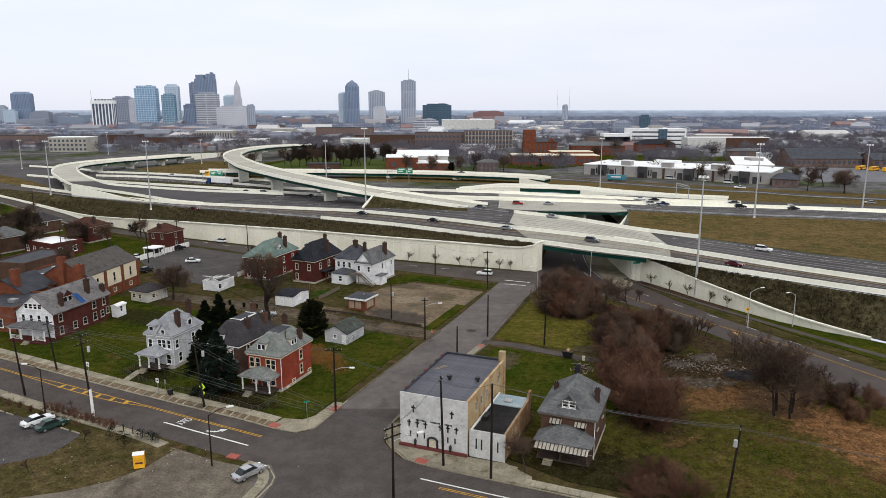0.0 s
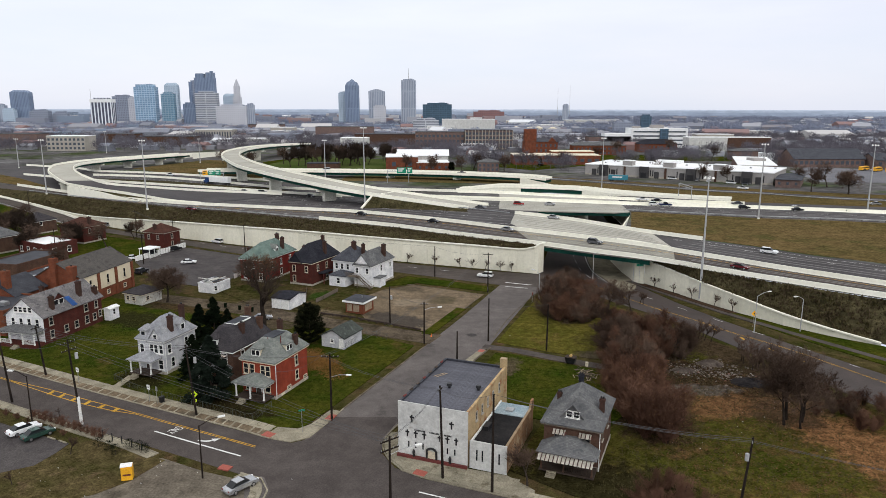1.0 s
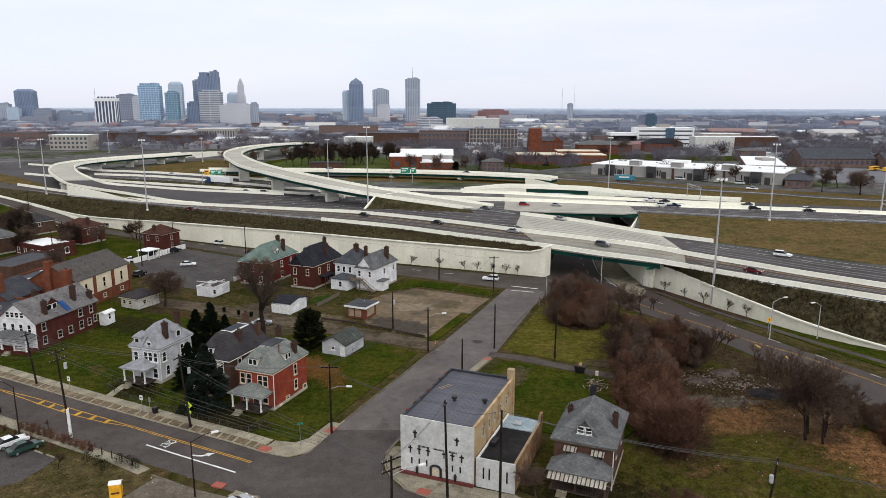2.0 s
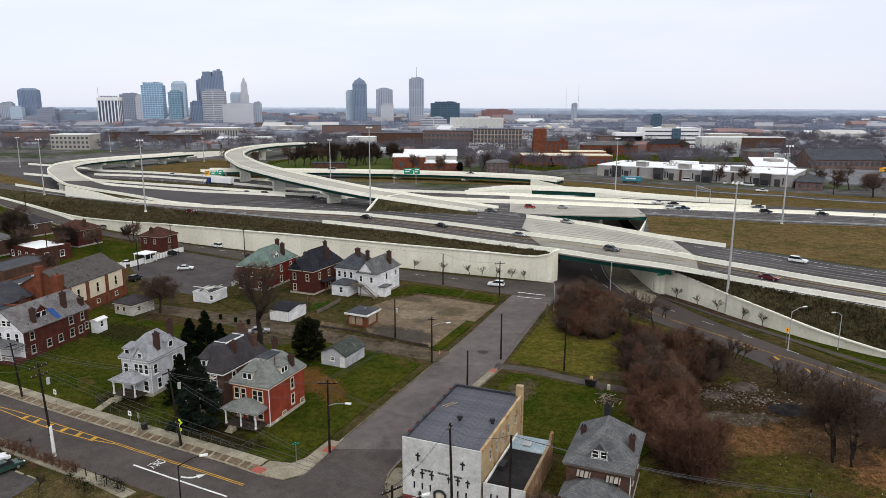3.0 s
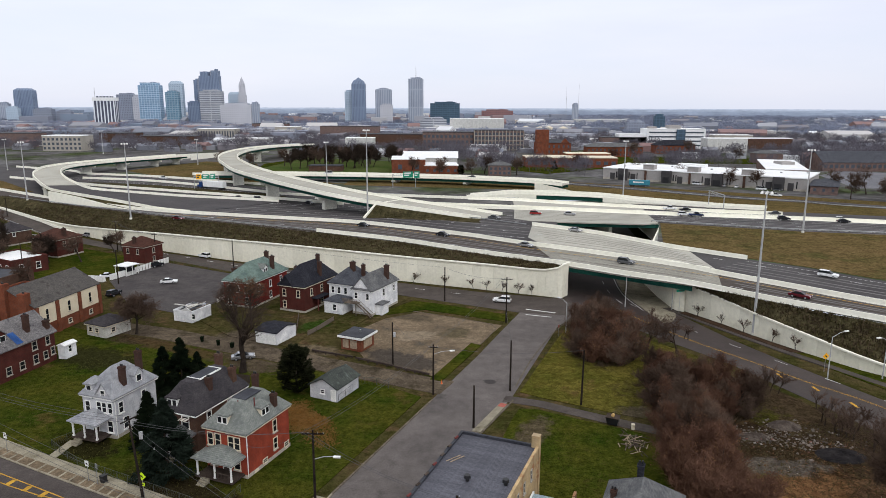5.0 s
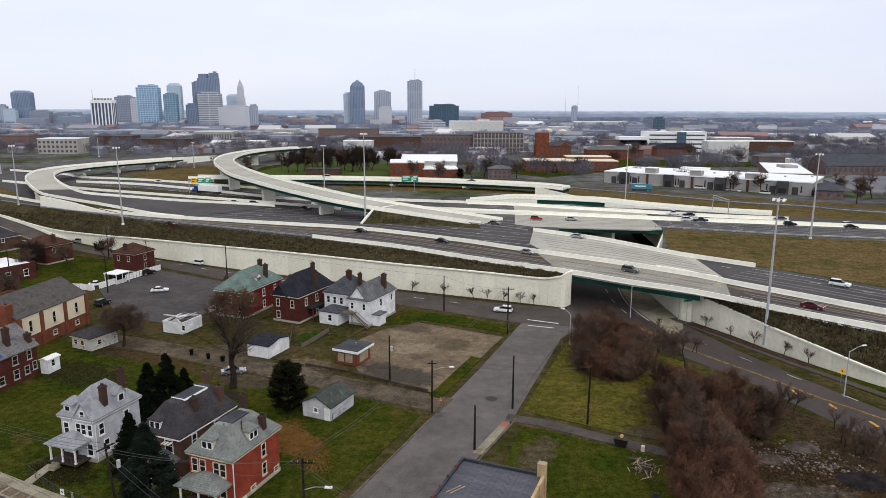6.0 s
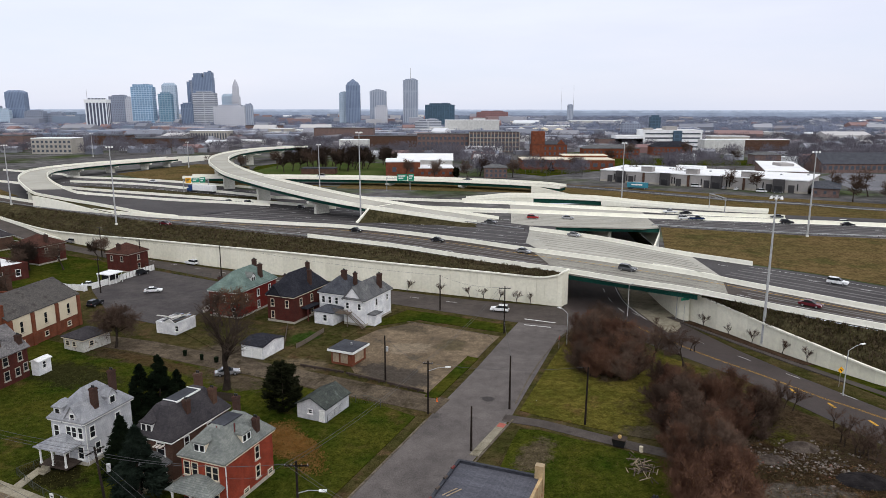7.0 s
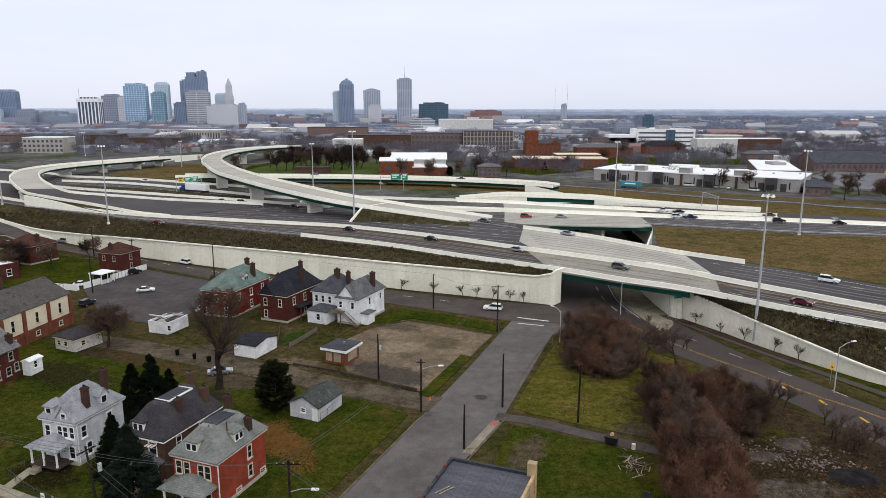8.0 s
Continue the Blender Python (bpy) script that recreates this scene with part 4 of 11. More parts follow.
# elevated ramps
def flyover(name, left, right, label, piers, ground_z=TABLE, step=7.0, girder=1.7):
    """A curved deck between two edge lines of equal length, with parapets, girders and piers."""
    f = thing(name, 0, 0, 0, 0, label, "flyover", "", "structure")
    l3, r3 = dense(left, step), dense(right, step)
    n = min(len(l3), len(r3))

    def resample(line):
        pts = [Vector(p) for p in line]
        acc = [0.0]
        for a, b in zip(pts, pts[1:]):
            acc.append(acc[-1] + (b - a).length)
        out, k = [], 0
        for i in range(n):
            s = acc[-1] * i / (n - 1)
            while k < len(acc) - 2 and acc[k + 1] < s:
                k += 1
            out.append(pts[k].lerp(pts[k + 1], (s - acc[k]) / max(1e-6, acc[k + 1] - acc[k])))
        return out

    l3, r3 = resample(l3), resample(r3)
    bm = bmesh.new()
    rows = []
    for a, b in zip(l3, r3):
        rows.append([bm.verts.new((a.x, a.y, a.z - 1.05)), bm.verts.new((b.x, b.y, b.z - 1.05)), bm.verts.new((b.x, b.y, b.z - 1.45)), bm.verts.new((a.x, a.y, a.z - 1.45))])
    for p, q in zip(rows, rows[1:]):
        for k in range(4):
            bm.faces.new((p[k], p[(k + 1) % 4], q[(k + 1) % 4], q[k]))
    bm.faces.new(rows[0])
    bm.faces.new(rows[-1][::-1])
    part("deck", bm, M["deck"], f)
    for line in (l3, r3):
        bm = bmesh.new()
        sweep(bm, [(p.x, p.y, p.z - 1.05) for p in line], [(-0.3, -0.5), (0.3, -0.5), (0.3, 0), (0.2, 0.35), (0.14, 1.05), (-0.14, 1.05), (-0.2, 0.35), (-0.3, 0)])
        part("parapet", bm, M["barrier"], f)
    for s in (0.12, 0.5, 0.88):
        bm = bmesh.new()
        mid = [(a.lerp(b, s).x, a.lerp(b, s).y, a.lerp(b, s).z - 1.44) for a, b in zip(l3, r3) if a.z - 1.45 - girder > ground_z - 0.4]
        if len(mid) > 1:
            sweep(bm, mid, [(-0.3, -girder), (0.3, -girder), (0.3, -girder + 0.1), (0.06, -girder + 0.1), (0.06, 0), (-0.06, 0), (-0.06, -girder + 0.1), (-0.3, -girder + 0.1)])
            part("girder", bm, M["girder"], f)
        else:
            bm.free()
    for k in piers:
        i = min(n - 1, max(0, round(k * (n - 1))))
        a, b = l3[i], r3[i]
        c, d = a.lerp(b, 0.5), (b - a)
        zt = c.z - 1.44 - girder
        w = d.length
        ang = math.degrees(math.atan2(d.y, d.x))
        bm = bmesh.new()
        prof = [(-w * 0.22, 0), (w * 0.22, 0), (w * 0.22, zt - ground_z - 1.6), (w * 0.46, zt - ground_z - 0.8), (w * 0.46, zt - ground_z), (-w * 0.46, zt - ground_z), (-w * 0.46, zt - ground_z - 0.8), (-w * 0.22, zt - ground_z - 1.6)]
        fr = [bm.verts.new((x, -0.9, z)) for x, z in prof]
        bk = [bm.verts.new((x, 0.9, z)) for x, z in prof]
        bm.faces.new(fr)
        bm.faces.new(bk[::-1])
        for j in range(8):
            bm.faces.new((fr[j], bk[j], bk[(j + 1) % 8], fr[(j + 1) % 8]))
        part("pier", bm, M["pier"], f, "", pose(c.x, c.y, ground_z - 0.1, 0, 0, ang))
    return f


E_NEAR = [(-137.1, 652.8, 16.88), (-151.2, 588.5, 18.77), (-155.0, 529.9, 19.72), (-150.3, 480.8, 20.19), (-139.9, 439.2, 20.19), (-125.7, 405.2, 19.72), (-109.7, 373.0, 19.05), (-89.8, 345.6, 18.30), (-71.9, 323.9, 17.45), (-47.3, 300.3, 15.94), (-29.6, 294.7, 13.77), (-11.7, 292.9, 11.49), (10.0, 289.0, 9.05)]
E_FAR = [(-124.8, 654.7, 16.88), (-139.9, 590.4, 18.77), (-144.6, 531.8, 19.72), (-139.9, 484.6, 20.19), (-130.5, 445.8, 20.19), (-115.3, 410.8, 19.72), (-98.3, 380.6, 19.05), (-79.4, 354.1, 18.30), (-62.4, 334.3, 17.45), (-39.7, 312.6, 15.94), (-21.1, 306.2, 13.77), (-2.9, 303.6, 11.49), (19.0, 299.0, 9.05)]
flyover("flyover_ramp", E_NEAR, E_FAR, "curving concrete flyover ramp on green girders and hammerhead piers", (0.10, 0.22, 0.34, 0.48, 0.592, 0.722, 0.838))
D_FAR = [(-207.0, 544.1, 14.61), (-216.5, 515.7, 14.99), (-228.7, 484.6, 15.37), (-237.2, 454.3, 15.56), (-237.2, 427.9, 15.56), (-229.7, 407.1, 15.56), (-221.2, 389.1, 15.18), (-207.9, 369.3, 14.61), (-194.7, 352.3, 13.67), (-181.5, 336.7, 12.34), (-154.9, 322.8, 10.87), (-132.1, 311.8, 9.76), (-110.0, 304.0, 9.05)]
D_NEAR = [(-195.7, 539.4, 14.61), (-205.1, 511.0, 14.99), (-217.4, 480.8, 15.27), (-225.0, 454.3, 15.37), (-225.9, 433.5, 15.37), (-220.2, 414.6, 15.18), (-209.8, 395.7, 14.71), (-195.7, 375.9, 14.05), (-181.5, 359.8, 13.10), (-168.1, 348.2, 11.96), (-145.2, 335.3, 10.77), (-120.3, 321.6, 9.76), (-100.0, 313.0, 9.05)]
flyover("loop_ramp", D_FAR[:9], D_NEAR[:9], "curving concrete loop ramp with green girders", (0.05, 0.16, 0.27, 0.44, 0.60, 0.74, 0.95), girder=1.3)
# the loop ramp runs out on solid ground: asphalt between barriers, a weedy slope and a triangular wall
RUN_OUT = [D_FAR[8], (-184.5, 341.5, 12.7), (-173.1, 336, 11.9), (-165.4, 332.6, 11.3), (-150.9, 325.3, 10.6), (-135.2, 316.0, 9.9), (-120.6, 306.9, 9.3), (-105.2, 299.5, 9.2)]
RUN_IN = [D_NEAR[8], (-172.1, 353.0, 12.0), (-166.1, 354.8, 11), (-153.0, 355.1, 10), (-139.3, 352.7, 9.4), (-123.9, 347.3, 9.2), (-98.0, 339.8, 9.2), (-77.9, 332.6, 9.2)]


def ruled(name, a, b, material, label, category):
    """A road or slope spanned between two lines of equal count."""
    a, b = dense(a, 200), dense(b, 200)
    bm = bmesh.new()
    rows = [[bm.verts.new(Vector(p).lerp(Vector(q), k / 3)) for k in range(4)] for p, q in zip(a, b)]
    for p, q in zip(rows, rows[1:]):
        for k in range(3):
            bm.faces.new((p[k], p[k + 1], q[k + 1], q[k]))
    ob = part(name, bm, M[material])
    return tagged(ob, label, category, "", "structure")


def lowered(line, d):
    return [(x, y, z - d) for x, y, z in line]


ruled("ramp_road", lowered(RUN_OUT, 1.1), lowered(RUN_IN, 1.1), "highway", "asphalt ramp running down from the loop to the carriageway", "road")
barrier(lowered(RUN_OUT, 1.2), "cream outer barrier of the ramp")
barrier(lowered(RUN_IN, 1.2), "cream inner barrier of the ramp")
TRI = [(-178.1, 328.5, 12.9), (-175.3, 327.2, 12.8), (-160.5, 320.5, 11.4), (-145.3, 313.6, 9.3), (-135.1, 309.0, 8.3), (-130, 306.6, 8.0)]
ruled("slope", lowered(TRI, 0.25), [(-190, 346, 12.2), (-184.5, 341.0, 11.6), (-165.4, 332.0, 10.2), (-150.9, 324.7, 9.5), (-135.2, 315.4, 8.8), (-120.6, 306.3, 8.2)], "bank", "weedy brown slope between wall and ramp barrier", "slope")
F_NEAR = [(-150, 424, 12.2), (-94, 420, 12.5), (-46, 415, 12.5), (0, 404, 12.6), (42, 385, 12.7), (55, 378, 12.0)]
F_FAR = [(-148, 434, 12.2), (-92, 430, 12.5), (-43, 425, 12.5), (4, 413.5, 12.6), (47, 394, 12.7), (60, 387, 12.0)]
flyover("far_flyover", F_NEAR, F_FAR, "far straight concrete flyover with green girders", (0.30, 0.55, 0.74), girder=1.6)
# earth mound that carries the lower end of the flyover, behind a sloping wing wall
def mound(near, far, t0, label):
    n_, f_ = dense(near[t0:], 3.0), dense(far[t0:], 3.0)
    m_ = min(len(n_), len(f_))
    bm = bmesh.new()
    rows = []
    for i in range(m_):
        a, b = Vector(n_[round(i * (len(n_) - 1) / (m_ - 1))]), Vector(f_[round(i * (len(f_) - 1) / (m_ - 1))])
        out = (a - b).normalized()
        h = max(0.15, a.z - 1.5 - TABLE)
        rough_ = [0.25 * noise.noise((i * 0.6, k, 3)) for k in range(4)]
        rows.append([bm.verts.new(p) for p in ((a.x + out.x * h * 1.5, a.y + out.y * h * 1.5, TABLE - 0.05), (a.x + out.x * h * 0.9, a.y + out.y * h * 0.9, TABLE + h * 0.4 + rough_[0] * 0.5),
                     (a.x + out.x * 0.5, a.y + out.y * 0.5, TABLE + h), (b.x - out.x * 0.5, b.y - out.y * 0.5, TABLE + h), (b.x - out.x * h * 1.5, b.y - out.y * h * 1.5, TABLE - 0.05))])
    for p, q in zip(rows, rows[1:]):
        for k in range(4):
            bm.faces.new((p[k], p[k + 1], q[k + 1], q[k]))
    bm.faces.new(rows[0])
    bm.faces.new(rows[-1][::-1])
    tagged(part("embankment", bm, M["bank"]), label, "embankment", "", "structure")


_n, _f = [Vector(p) for p in E_NEAR], [Vector(p) for p in E_FAR]
mid_n, mid_f = _n[9].lerp(_n[10], 0.97), _f[9].lerp(_f[10], 0.97)
mound([tuple(mid_n)] + E_NEAR[10:], [tuple(mid_f)] + E_FAR[10:], 0, "brown grassy mound beneath the flyover end")
_o = (mid_n - mid_f).normalized()
_h = mid_n.z - 1.5 - TABLE
bm = bmesh.new()
_t = (mid_n - _n[9]).normalized()
ring_w = [mid_n + _o * _h * 1.6, mid_n + _o * 0.3, mid_f - _o * 0.3, mid_f - _o * _h * 1.6]
zs = (TABLE + 0.5, TABLE + _h + 0.6, TABLE + _h + 0.6, TABLE + 0.5)
fr_v = [[bm.verts.new((p.x - _t.x * d_, p.y - _t.y * d_, z)) for p, z in zip(ring_w, zs)] + [bm.verts.new((p.x - _t.x * d_, p.y - _t.y * d_, TABLE - 0.1)) for p in (ring_w[3], ring_w[0])] for d_ in (0.0, 0.6)]
for r_ in fr_v:
    bm.faces.new(r_)
for k in range(6):
    bm.faces.new((fr_v[0][k], fr_v[0][(k + 1) % 6], fr_v[1][(k + 1) % 6], fr_v[1][k]))
tagged(part("wing_wall", bm, M["barrier"]), "cream concrete abutment with sloping wing walls", "wall", "", "structure")
# solid approach walls at the ramp ends
def approach(line, z0, label):
    bm = bmesh.new()
    pts = dense(line, 6)
    sides = [offset(pts, d) for d in (0.2, -0.2)]
    rows = [[bm.verts.new((a[0], a[1], z0)), bm.verts.new((b[0], b[1], z0)), bm.verts.new(b[:3]), bm.verts.new(a[:3])] for a, b in zip(*sides)]
    for p, q in zip(rows, rows[1:]):
        for k in range(4):
            bm.faces.new((p[k], p[(k + 1) % 4], q[(k + 1) % 4], q[k]))
    bm.faces.new(rows[0])
    bm.faces.new(rows[-1][::-1])
    return tagged(part("approach_wall", bm, M["barrier"]), label, "wall", "", "structure")


approach(TRI, 7.8, "cream triangular wall beneath the loop ramp")
approach([(-194.6, 352.3, 12.2), (-188, 356, 12.2), (-181.5, 359.8, 11.7)], 7.8, "cream abutment wall under the loop ramp")
approach(lowered(RUN_IN[:5], 1.0), 7.8, "cream approach wall behind the loop ramp")
approach([(-219, 576, 12), (-205, 620, 10.5), (-185, 680, 8.2)], 7.8, "cream approach wall of the loop ramp")
approach([(-206, 571, 12), (-192, 615, 10.5), (-172, 675, 8.2)], 7.8, "cream approach wall of the loop ramp")
approach([(42, 384.8, 11.6), (52, 379.3, 9.8), (61, 374.3, 8.2)], 7.8, "cream approach wall of the far flyover")
G_NEAR = [(6, 351, 9.3), (16, 350, 10.2), (25, 348.5, 11.3), (38, 345, 11.6), (52, 341.5, 11.6), (67, 338, 11.3), (80, 333.6, 10.3), (96, 329, 9.5), (113, 321, 9.2), (130, 315, 9.15)]
G_FAR = [(8, 358, 9.3), (18, 357, 10.2), (27, 355.5, 11.3), (40, 352, 11.6), (54, 348.5, 11.6), (69, 345, 11.3), (82.6, 340.4, 10.3), (99, 335.6, 9.5), (116, 327.4, 9.2), (133, 321, 9.15)]
flyover("ramp_overpass", G_NEAR, G_FAR, "low cream ramp overpass with a dark girder span", (), girder=1.9, step=4.0)
approach(lowered(G_NEAR[:4], 0.9), 7.8, "cream approach wall of the ramp overpass")
approach(lowered(G_NEAR[5:9], 0.9), 7.8, "cream approach wall of the ramp overpass")


# retaining wall of separate panels with a coping
def retaining(name, line, label, width=3.0):
    wall = thing(name, 0, 0, 0, 0, label, "retaining wall", "", "structure")
    pts = dense(line, width)
    for a, b in zip(pts, pts[1:]):
        p, q = Vector(a), Vector(b)
        d = Vector((q.x - p.x, q.y - p.y))
        L = d.length
        ang = math.degrees(math.atan2(d.y, d.x))
        bm = bmesh.new()
        vs = box(bm, 0.02, L - 0.02, 0.0, 0.35, -0.3, 1.0)
        for v in vs:
            if v.co.z > 0:
                v.co.z = p.z + (q.z - p.z) * v.co.x / L
        part("wall_panel", bm, M["panel"], wall, "", pose(p.x, p.y, 0, 0, 0, ang))
    bm = bmesh.new()
    sweep(bm, [(x, y, z) for x, y, z in pts], [(-0.45, 0), (0.12, 0), (0.12, 0.32), (-0.45, 0.32)])
    part("coping", bm, M["barrier"], wall)
    return wall


retaining("retaining_wall", WALL_W[1:] + [(28.2, 207.2, 9.0), (30.2, 209.8, 9.0)], "long cream concrete panel retaining wall with coping")
retaining("retaining_wall", WALL_E[::1], "cream concrete wing wall stepping down beside the avenue")

# lane markings on the highway
def dashes(name, line, z, length, gap, width, material, label):
    t = thing(name, 0, 0, 0, 0, label, "road marking", "lane markings", "structure")
    pts = [Vector(p) for p in dense([(*p[:2], 0) for p in line], 1.0)]
    acc, bm, on = 0.0, bmesh.new(), True
    i = 0
    while i < len(pts) - 1:
        j = min(len(pts) - 1, i + max(1, round(length)))
        a, b = pts[i], pts[j]
        d = (b - a).normalized()
        nv = Vector((-d.y, d.x, 0)) * width / 2
        bm.faces.new([bm.verts.new((p.x, p.y, z)) for p in (a - nv, b - nv, b + nv, a + nv)])
        i = j + round(gap)
    part("dash", bm, M[material], t)["kind"] = "stuff"
    return t


def edge_line(line, z, width, material, label):
    bm = bmesh.new()
    pts = dense([(*p[:2], 0) for p in line], 4)
    l2 = [p[:2] for p in pts]
    a, b = offset(l2, width / 2), offset(l2, -width / 2)
    va, vb = [bm.verts.new((*p, z)) for p in a], [bm.verts.new((*p, z)) for p in b]
    for i in range(len(va) - 1):
        bm.faces.new((va[i], vb[i], vb[i + 1], va[i + 1]))
    return tagged(part("edge_line", bm, M[material]), label, "road marking", "lane markings", "structure")


edge_line(offset(A_NEAR[3:], 1.6), 8.028, 0.25, "white_line", "white highway edge line")
edge_line(offset(A_FAR[2:], -4.2), 8.028, 0.25, "yellow_line", "yellow highway edge line")
dashes("lane_line", offset(A_NEAR[2:], 5.6), 8.03, 3, 9, 0.22, "white_line", "dashed white highway lane line")
dashes("lane_line", [(-60, 300), (-20, 286), (20, 262), (48, 243), (75, 219), (95, 197), (125, 168), (180, 122)], 8.034, 3, 9, 0.22, "white_line", "dashed white ramp lane line")
dashes("lane_line", [(-230, 408), (-160, 366), (-100, 338), (-50, 314)], 7.95, 3, 9, 0.22, "white_line", "dashed white carriageway lane line")
dashes("lane_line", [(80, 290), (102, 281.5), (147, 269.4), (200, 253.5), (300, 223)], 7.955, 3, 9, 0.22, "white_line", "dashed white carriageway lane line")
dashes("lane_line", [(80, 294.5), (102, 287.5), (147, 276.5), (200, 261), (300, 230)], 7.955, 3, 9, 0.22, "white_line", "dashed white carriageway lane line")
edge_line([(x - 0.6, y + 2.2) for x, y in EAST_EDGE[:6]], 7.955, 0.25, "white_line", "white highway edge line")

# wheel tracks, seams and joints worn along the lanes
def between(a, b, f, n=40):
    """A line that runs f of the way from line a to line b."""
    out = []
    for line in (a, b):
        pts = [Vector((*p[:2], p[2] if len(p) > 2 else 0.0)) for p in line]
        acc = [0.0]
        for p, q in zip(pts, pts[1:]):
            acc.append(acc[-1] + (q - p).length)
        out.append([Vector([float(np.interp(acc[-1] * i / n, acc, [p[k] for p in pts])) for k in range(3)]) for i in range(n + 1)])
    return [tuple(p.lerp(q, f)) for p, q in zip(*out)]


def worn(a, b, spec, z, label):
    """Thin worn strips between two edges: spec gives (fraction, width, material)."""
    for f, w, mt in spec:
        edge_line(between(a, b, f), z, w, mt, label)


TRACKS = ((0.10, 0.10, "white_line"), (0.22, 0.7, "tyre_track"), (0.32, 0.7, "tyre_track"), (0.385, 0.10, "seam"), (0.48, 0.7, "tyre_track"), (0.57, 0.7, "tyre_track"), (0.64, 0.10, "seam"), (0.72, 0.6, "tyre_track"), (0.80, 0.6, "tyre_track"))
worn(A_NEAR[2:9], A_FAR[2:9], TRACKS, 8.012, "wheel tracks and seams worn into the highway")
worn(A_NEAR[11:], A_FAR[10:], TRACKS, 8.012, "wheel tracks and seams worn into the highway")
worn([(30.2, 210.6), (43, 200.3), (57.5, 190.8)], [(30, 233), (46, 221.4), (65.4, 204)], ((0.08, 0.3, "deck_track"), (0.2, 1.1, "deck_track"), (0.33, 0.9, "deck_track"), (0.42, 0.14, "seam"), (0.5, 1.0, "deck_track"), (0.62, 1.1, "deck_track"), (0.72, 0.2, "seam"), (0.84, 0.7, "deck_track")), 8.034, "dark wheel tracks on the concrete deck")
worn([(30, 239), (48.2, 226), (68, 208)], [(28, 274), (48, 257), (66, 234)], ((0.10, 0.5, "deck_track"), (0.24, 0.9, "deck_track"), (0.36, 0.9, "deck_track"), (0.45, 0.15, "seam"), (0.55, 1.0, "deck_track"), (0.67, 1.0, "deck_track"), (0.8, 0.5, "deck_track"), (0.9, 0.15, "white_line")), 8.034, "dark wheel tracks on the ramp deck")
worn([(24, 290.5), (44, 283.5), (75, 283.5)], [(25, 315), (49, 310.5), (77, 302.5)], ((0.1, 0.2, "seam"), (0.22, 1.0, "deck_track"), (0.36, 1.0, "deck_track"), (0.48, 0.2, "seam"), (0.6, 1.0, "deck_track"), (0.75, 1.0, "deck_track"), (0.88, 0.2, "seam")), 8.034, "dark wheel tracks on the rear bridge")
worn(EAST_EDGE, [(x - 1, y - 3) for x, y in MEDIAN[4:]], ((0.18, 0.8, "tyre_track"), (0.3, 0.8, "tyre_track"), (0.45, 0.9, "tyre_track"), (0.58, 0.8, "tyre_track"), (0.68, 0.12, "seam"), (0.78, 0.9, "tyre_track"), (0.94, 0.2, "white_line")), 7.945, "wheel tracks worn into the main carriageway")
worn([(66, 206), (89, 182), (120, 153), (160, 119), (270, 44)], [(82, 219.5), (94, 209), (104, 197), (180, 131), (280, 50)], ((0.12, 0.15, "white_line"), (0.3, 0.8, "tyre_track"), (0.42, 0.8, "tyre_track"), (0.6, 0.8, "tyre_track"), (0.72, 0.8, "tyre_track"), (0.9, 0.15, "white_line")), 7.985, "wheel tracks worn into the ramp lanes")
worn([(-178, 338), (-126, 308), (-85, 294), (-33, 279), (0, 258), (28, 244)], [(-123, 345), (-98, 338), (-78, 331), (-40, 322), (0, 312), (26, 300)], ((0.08, 0.2, "white_line"), (0.2, 0.8, "tyre_track"), (0.3, 0.8, "tyre_track"), (0.36, 0.14, "seam"), (0.45, 0.9, "tyre_track"), (0.55, 0.9, "tyre_track"), (0.62, 0.14, "seam"), (0.72, 0.9, "tyre_track"), (0.82, 0.9, "tyre_track"), (0.93, 0.2, "white_line")), 7.945, "wheel tracks worn into the main carriageway")
worn([(-228, 425), (-160, 396), (-105, 366), (-86, 351)], [(-235, 462), (-187, 430), (-150, 412), (-95, 388)], ((0.15, 0.2, "white_line"), (0.35, 1.0, "tyre_track"), (0.5, 0.2, "seam"), (0.65, 1.0, "tyre_track"), (0.85, 0.2, "white_line")), 7.945, "wheel tracks worn into the far carriageway")
dashes("lane_line", between([(-178, 338), (-126, 308), (-85, 294), (-33, 279), (0, 258), (28, 244)], [(-123, 345), (-98, 338), (-78, 331), (-40, 322), (0, 312), (26, 300)], 0.40), 7.95, 3, 9, 0.22, "white_line", "dashed white carriageway lane line")
dashes("lane_line", between([(-178, 338), (-126, 308), (-85, 294), (-33, 279), (0, 258), (28, 244)], [(-123, 345), (-98, 338), (-78, 331), (-40, 322), (0, 312), (26, 300)], 0.67), 7.95, 3, 9, 0.22, "white_line", "dashed white carriageway lane line")

# slip road climbing beside the retaining wall to the west
RISE_X, RISE_Z = (-340, -270, -240, -207, -192, -170, -160, -148), (7.9, 7.9, 6.6, 4.3, 3.2, 2.0, 1.0, 0.05)
slip = [(x, y) for x, y, z in dense([(x, y, 0) for x, y, z in WALL_W[1:5]] + [(-148, 294, 0)], 4)]
rise = [float(np.interp(x, RISE_X, RISE_Z)) for x, y in slip]
edges = [[(x, y, z + dz) for (x, y), z in zip(offset(slip, d), rise)] for d, dz in ((-0.3, 0.03), (-8.5, 0.03), (-9.6, 0.0))]
toe = [(*offset(slip, -9.6 - 2.0 * z)[i], -0.1) for i, z in enumerate(rise)]
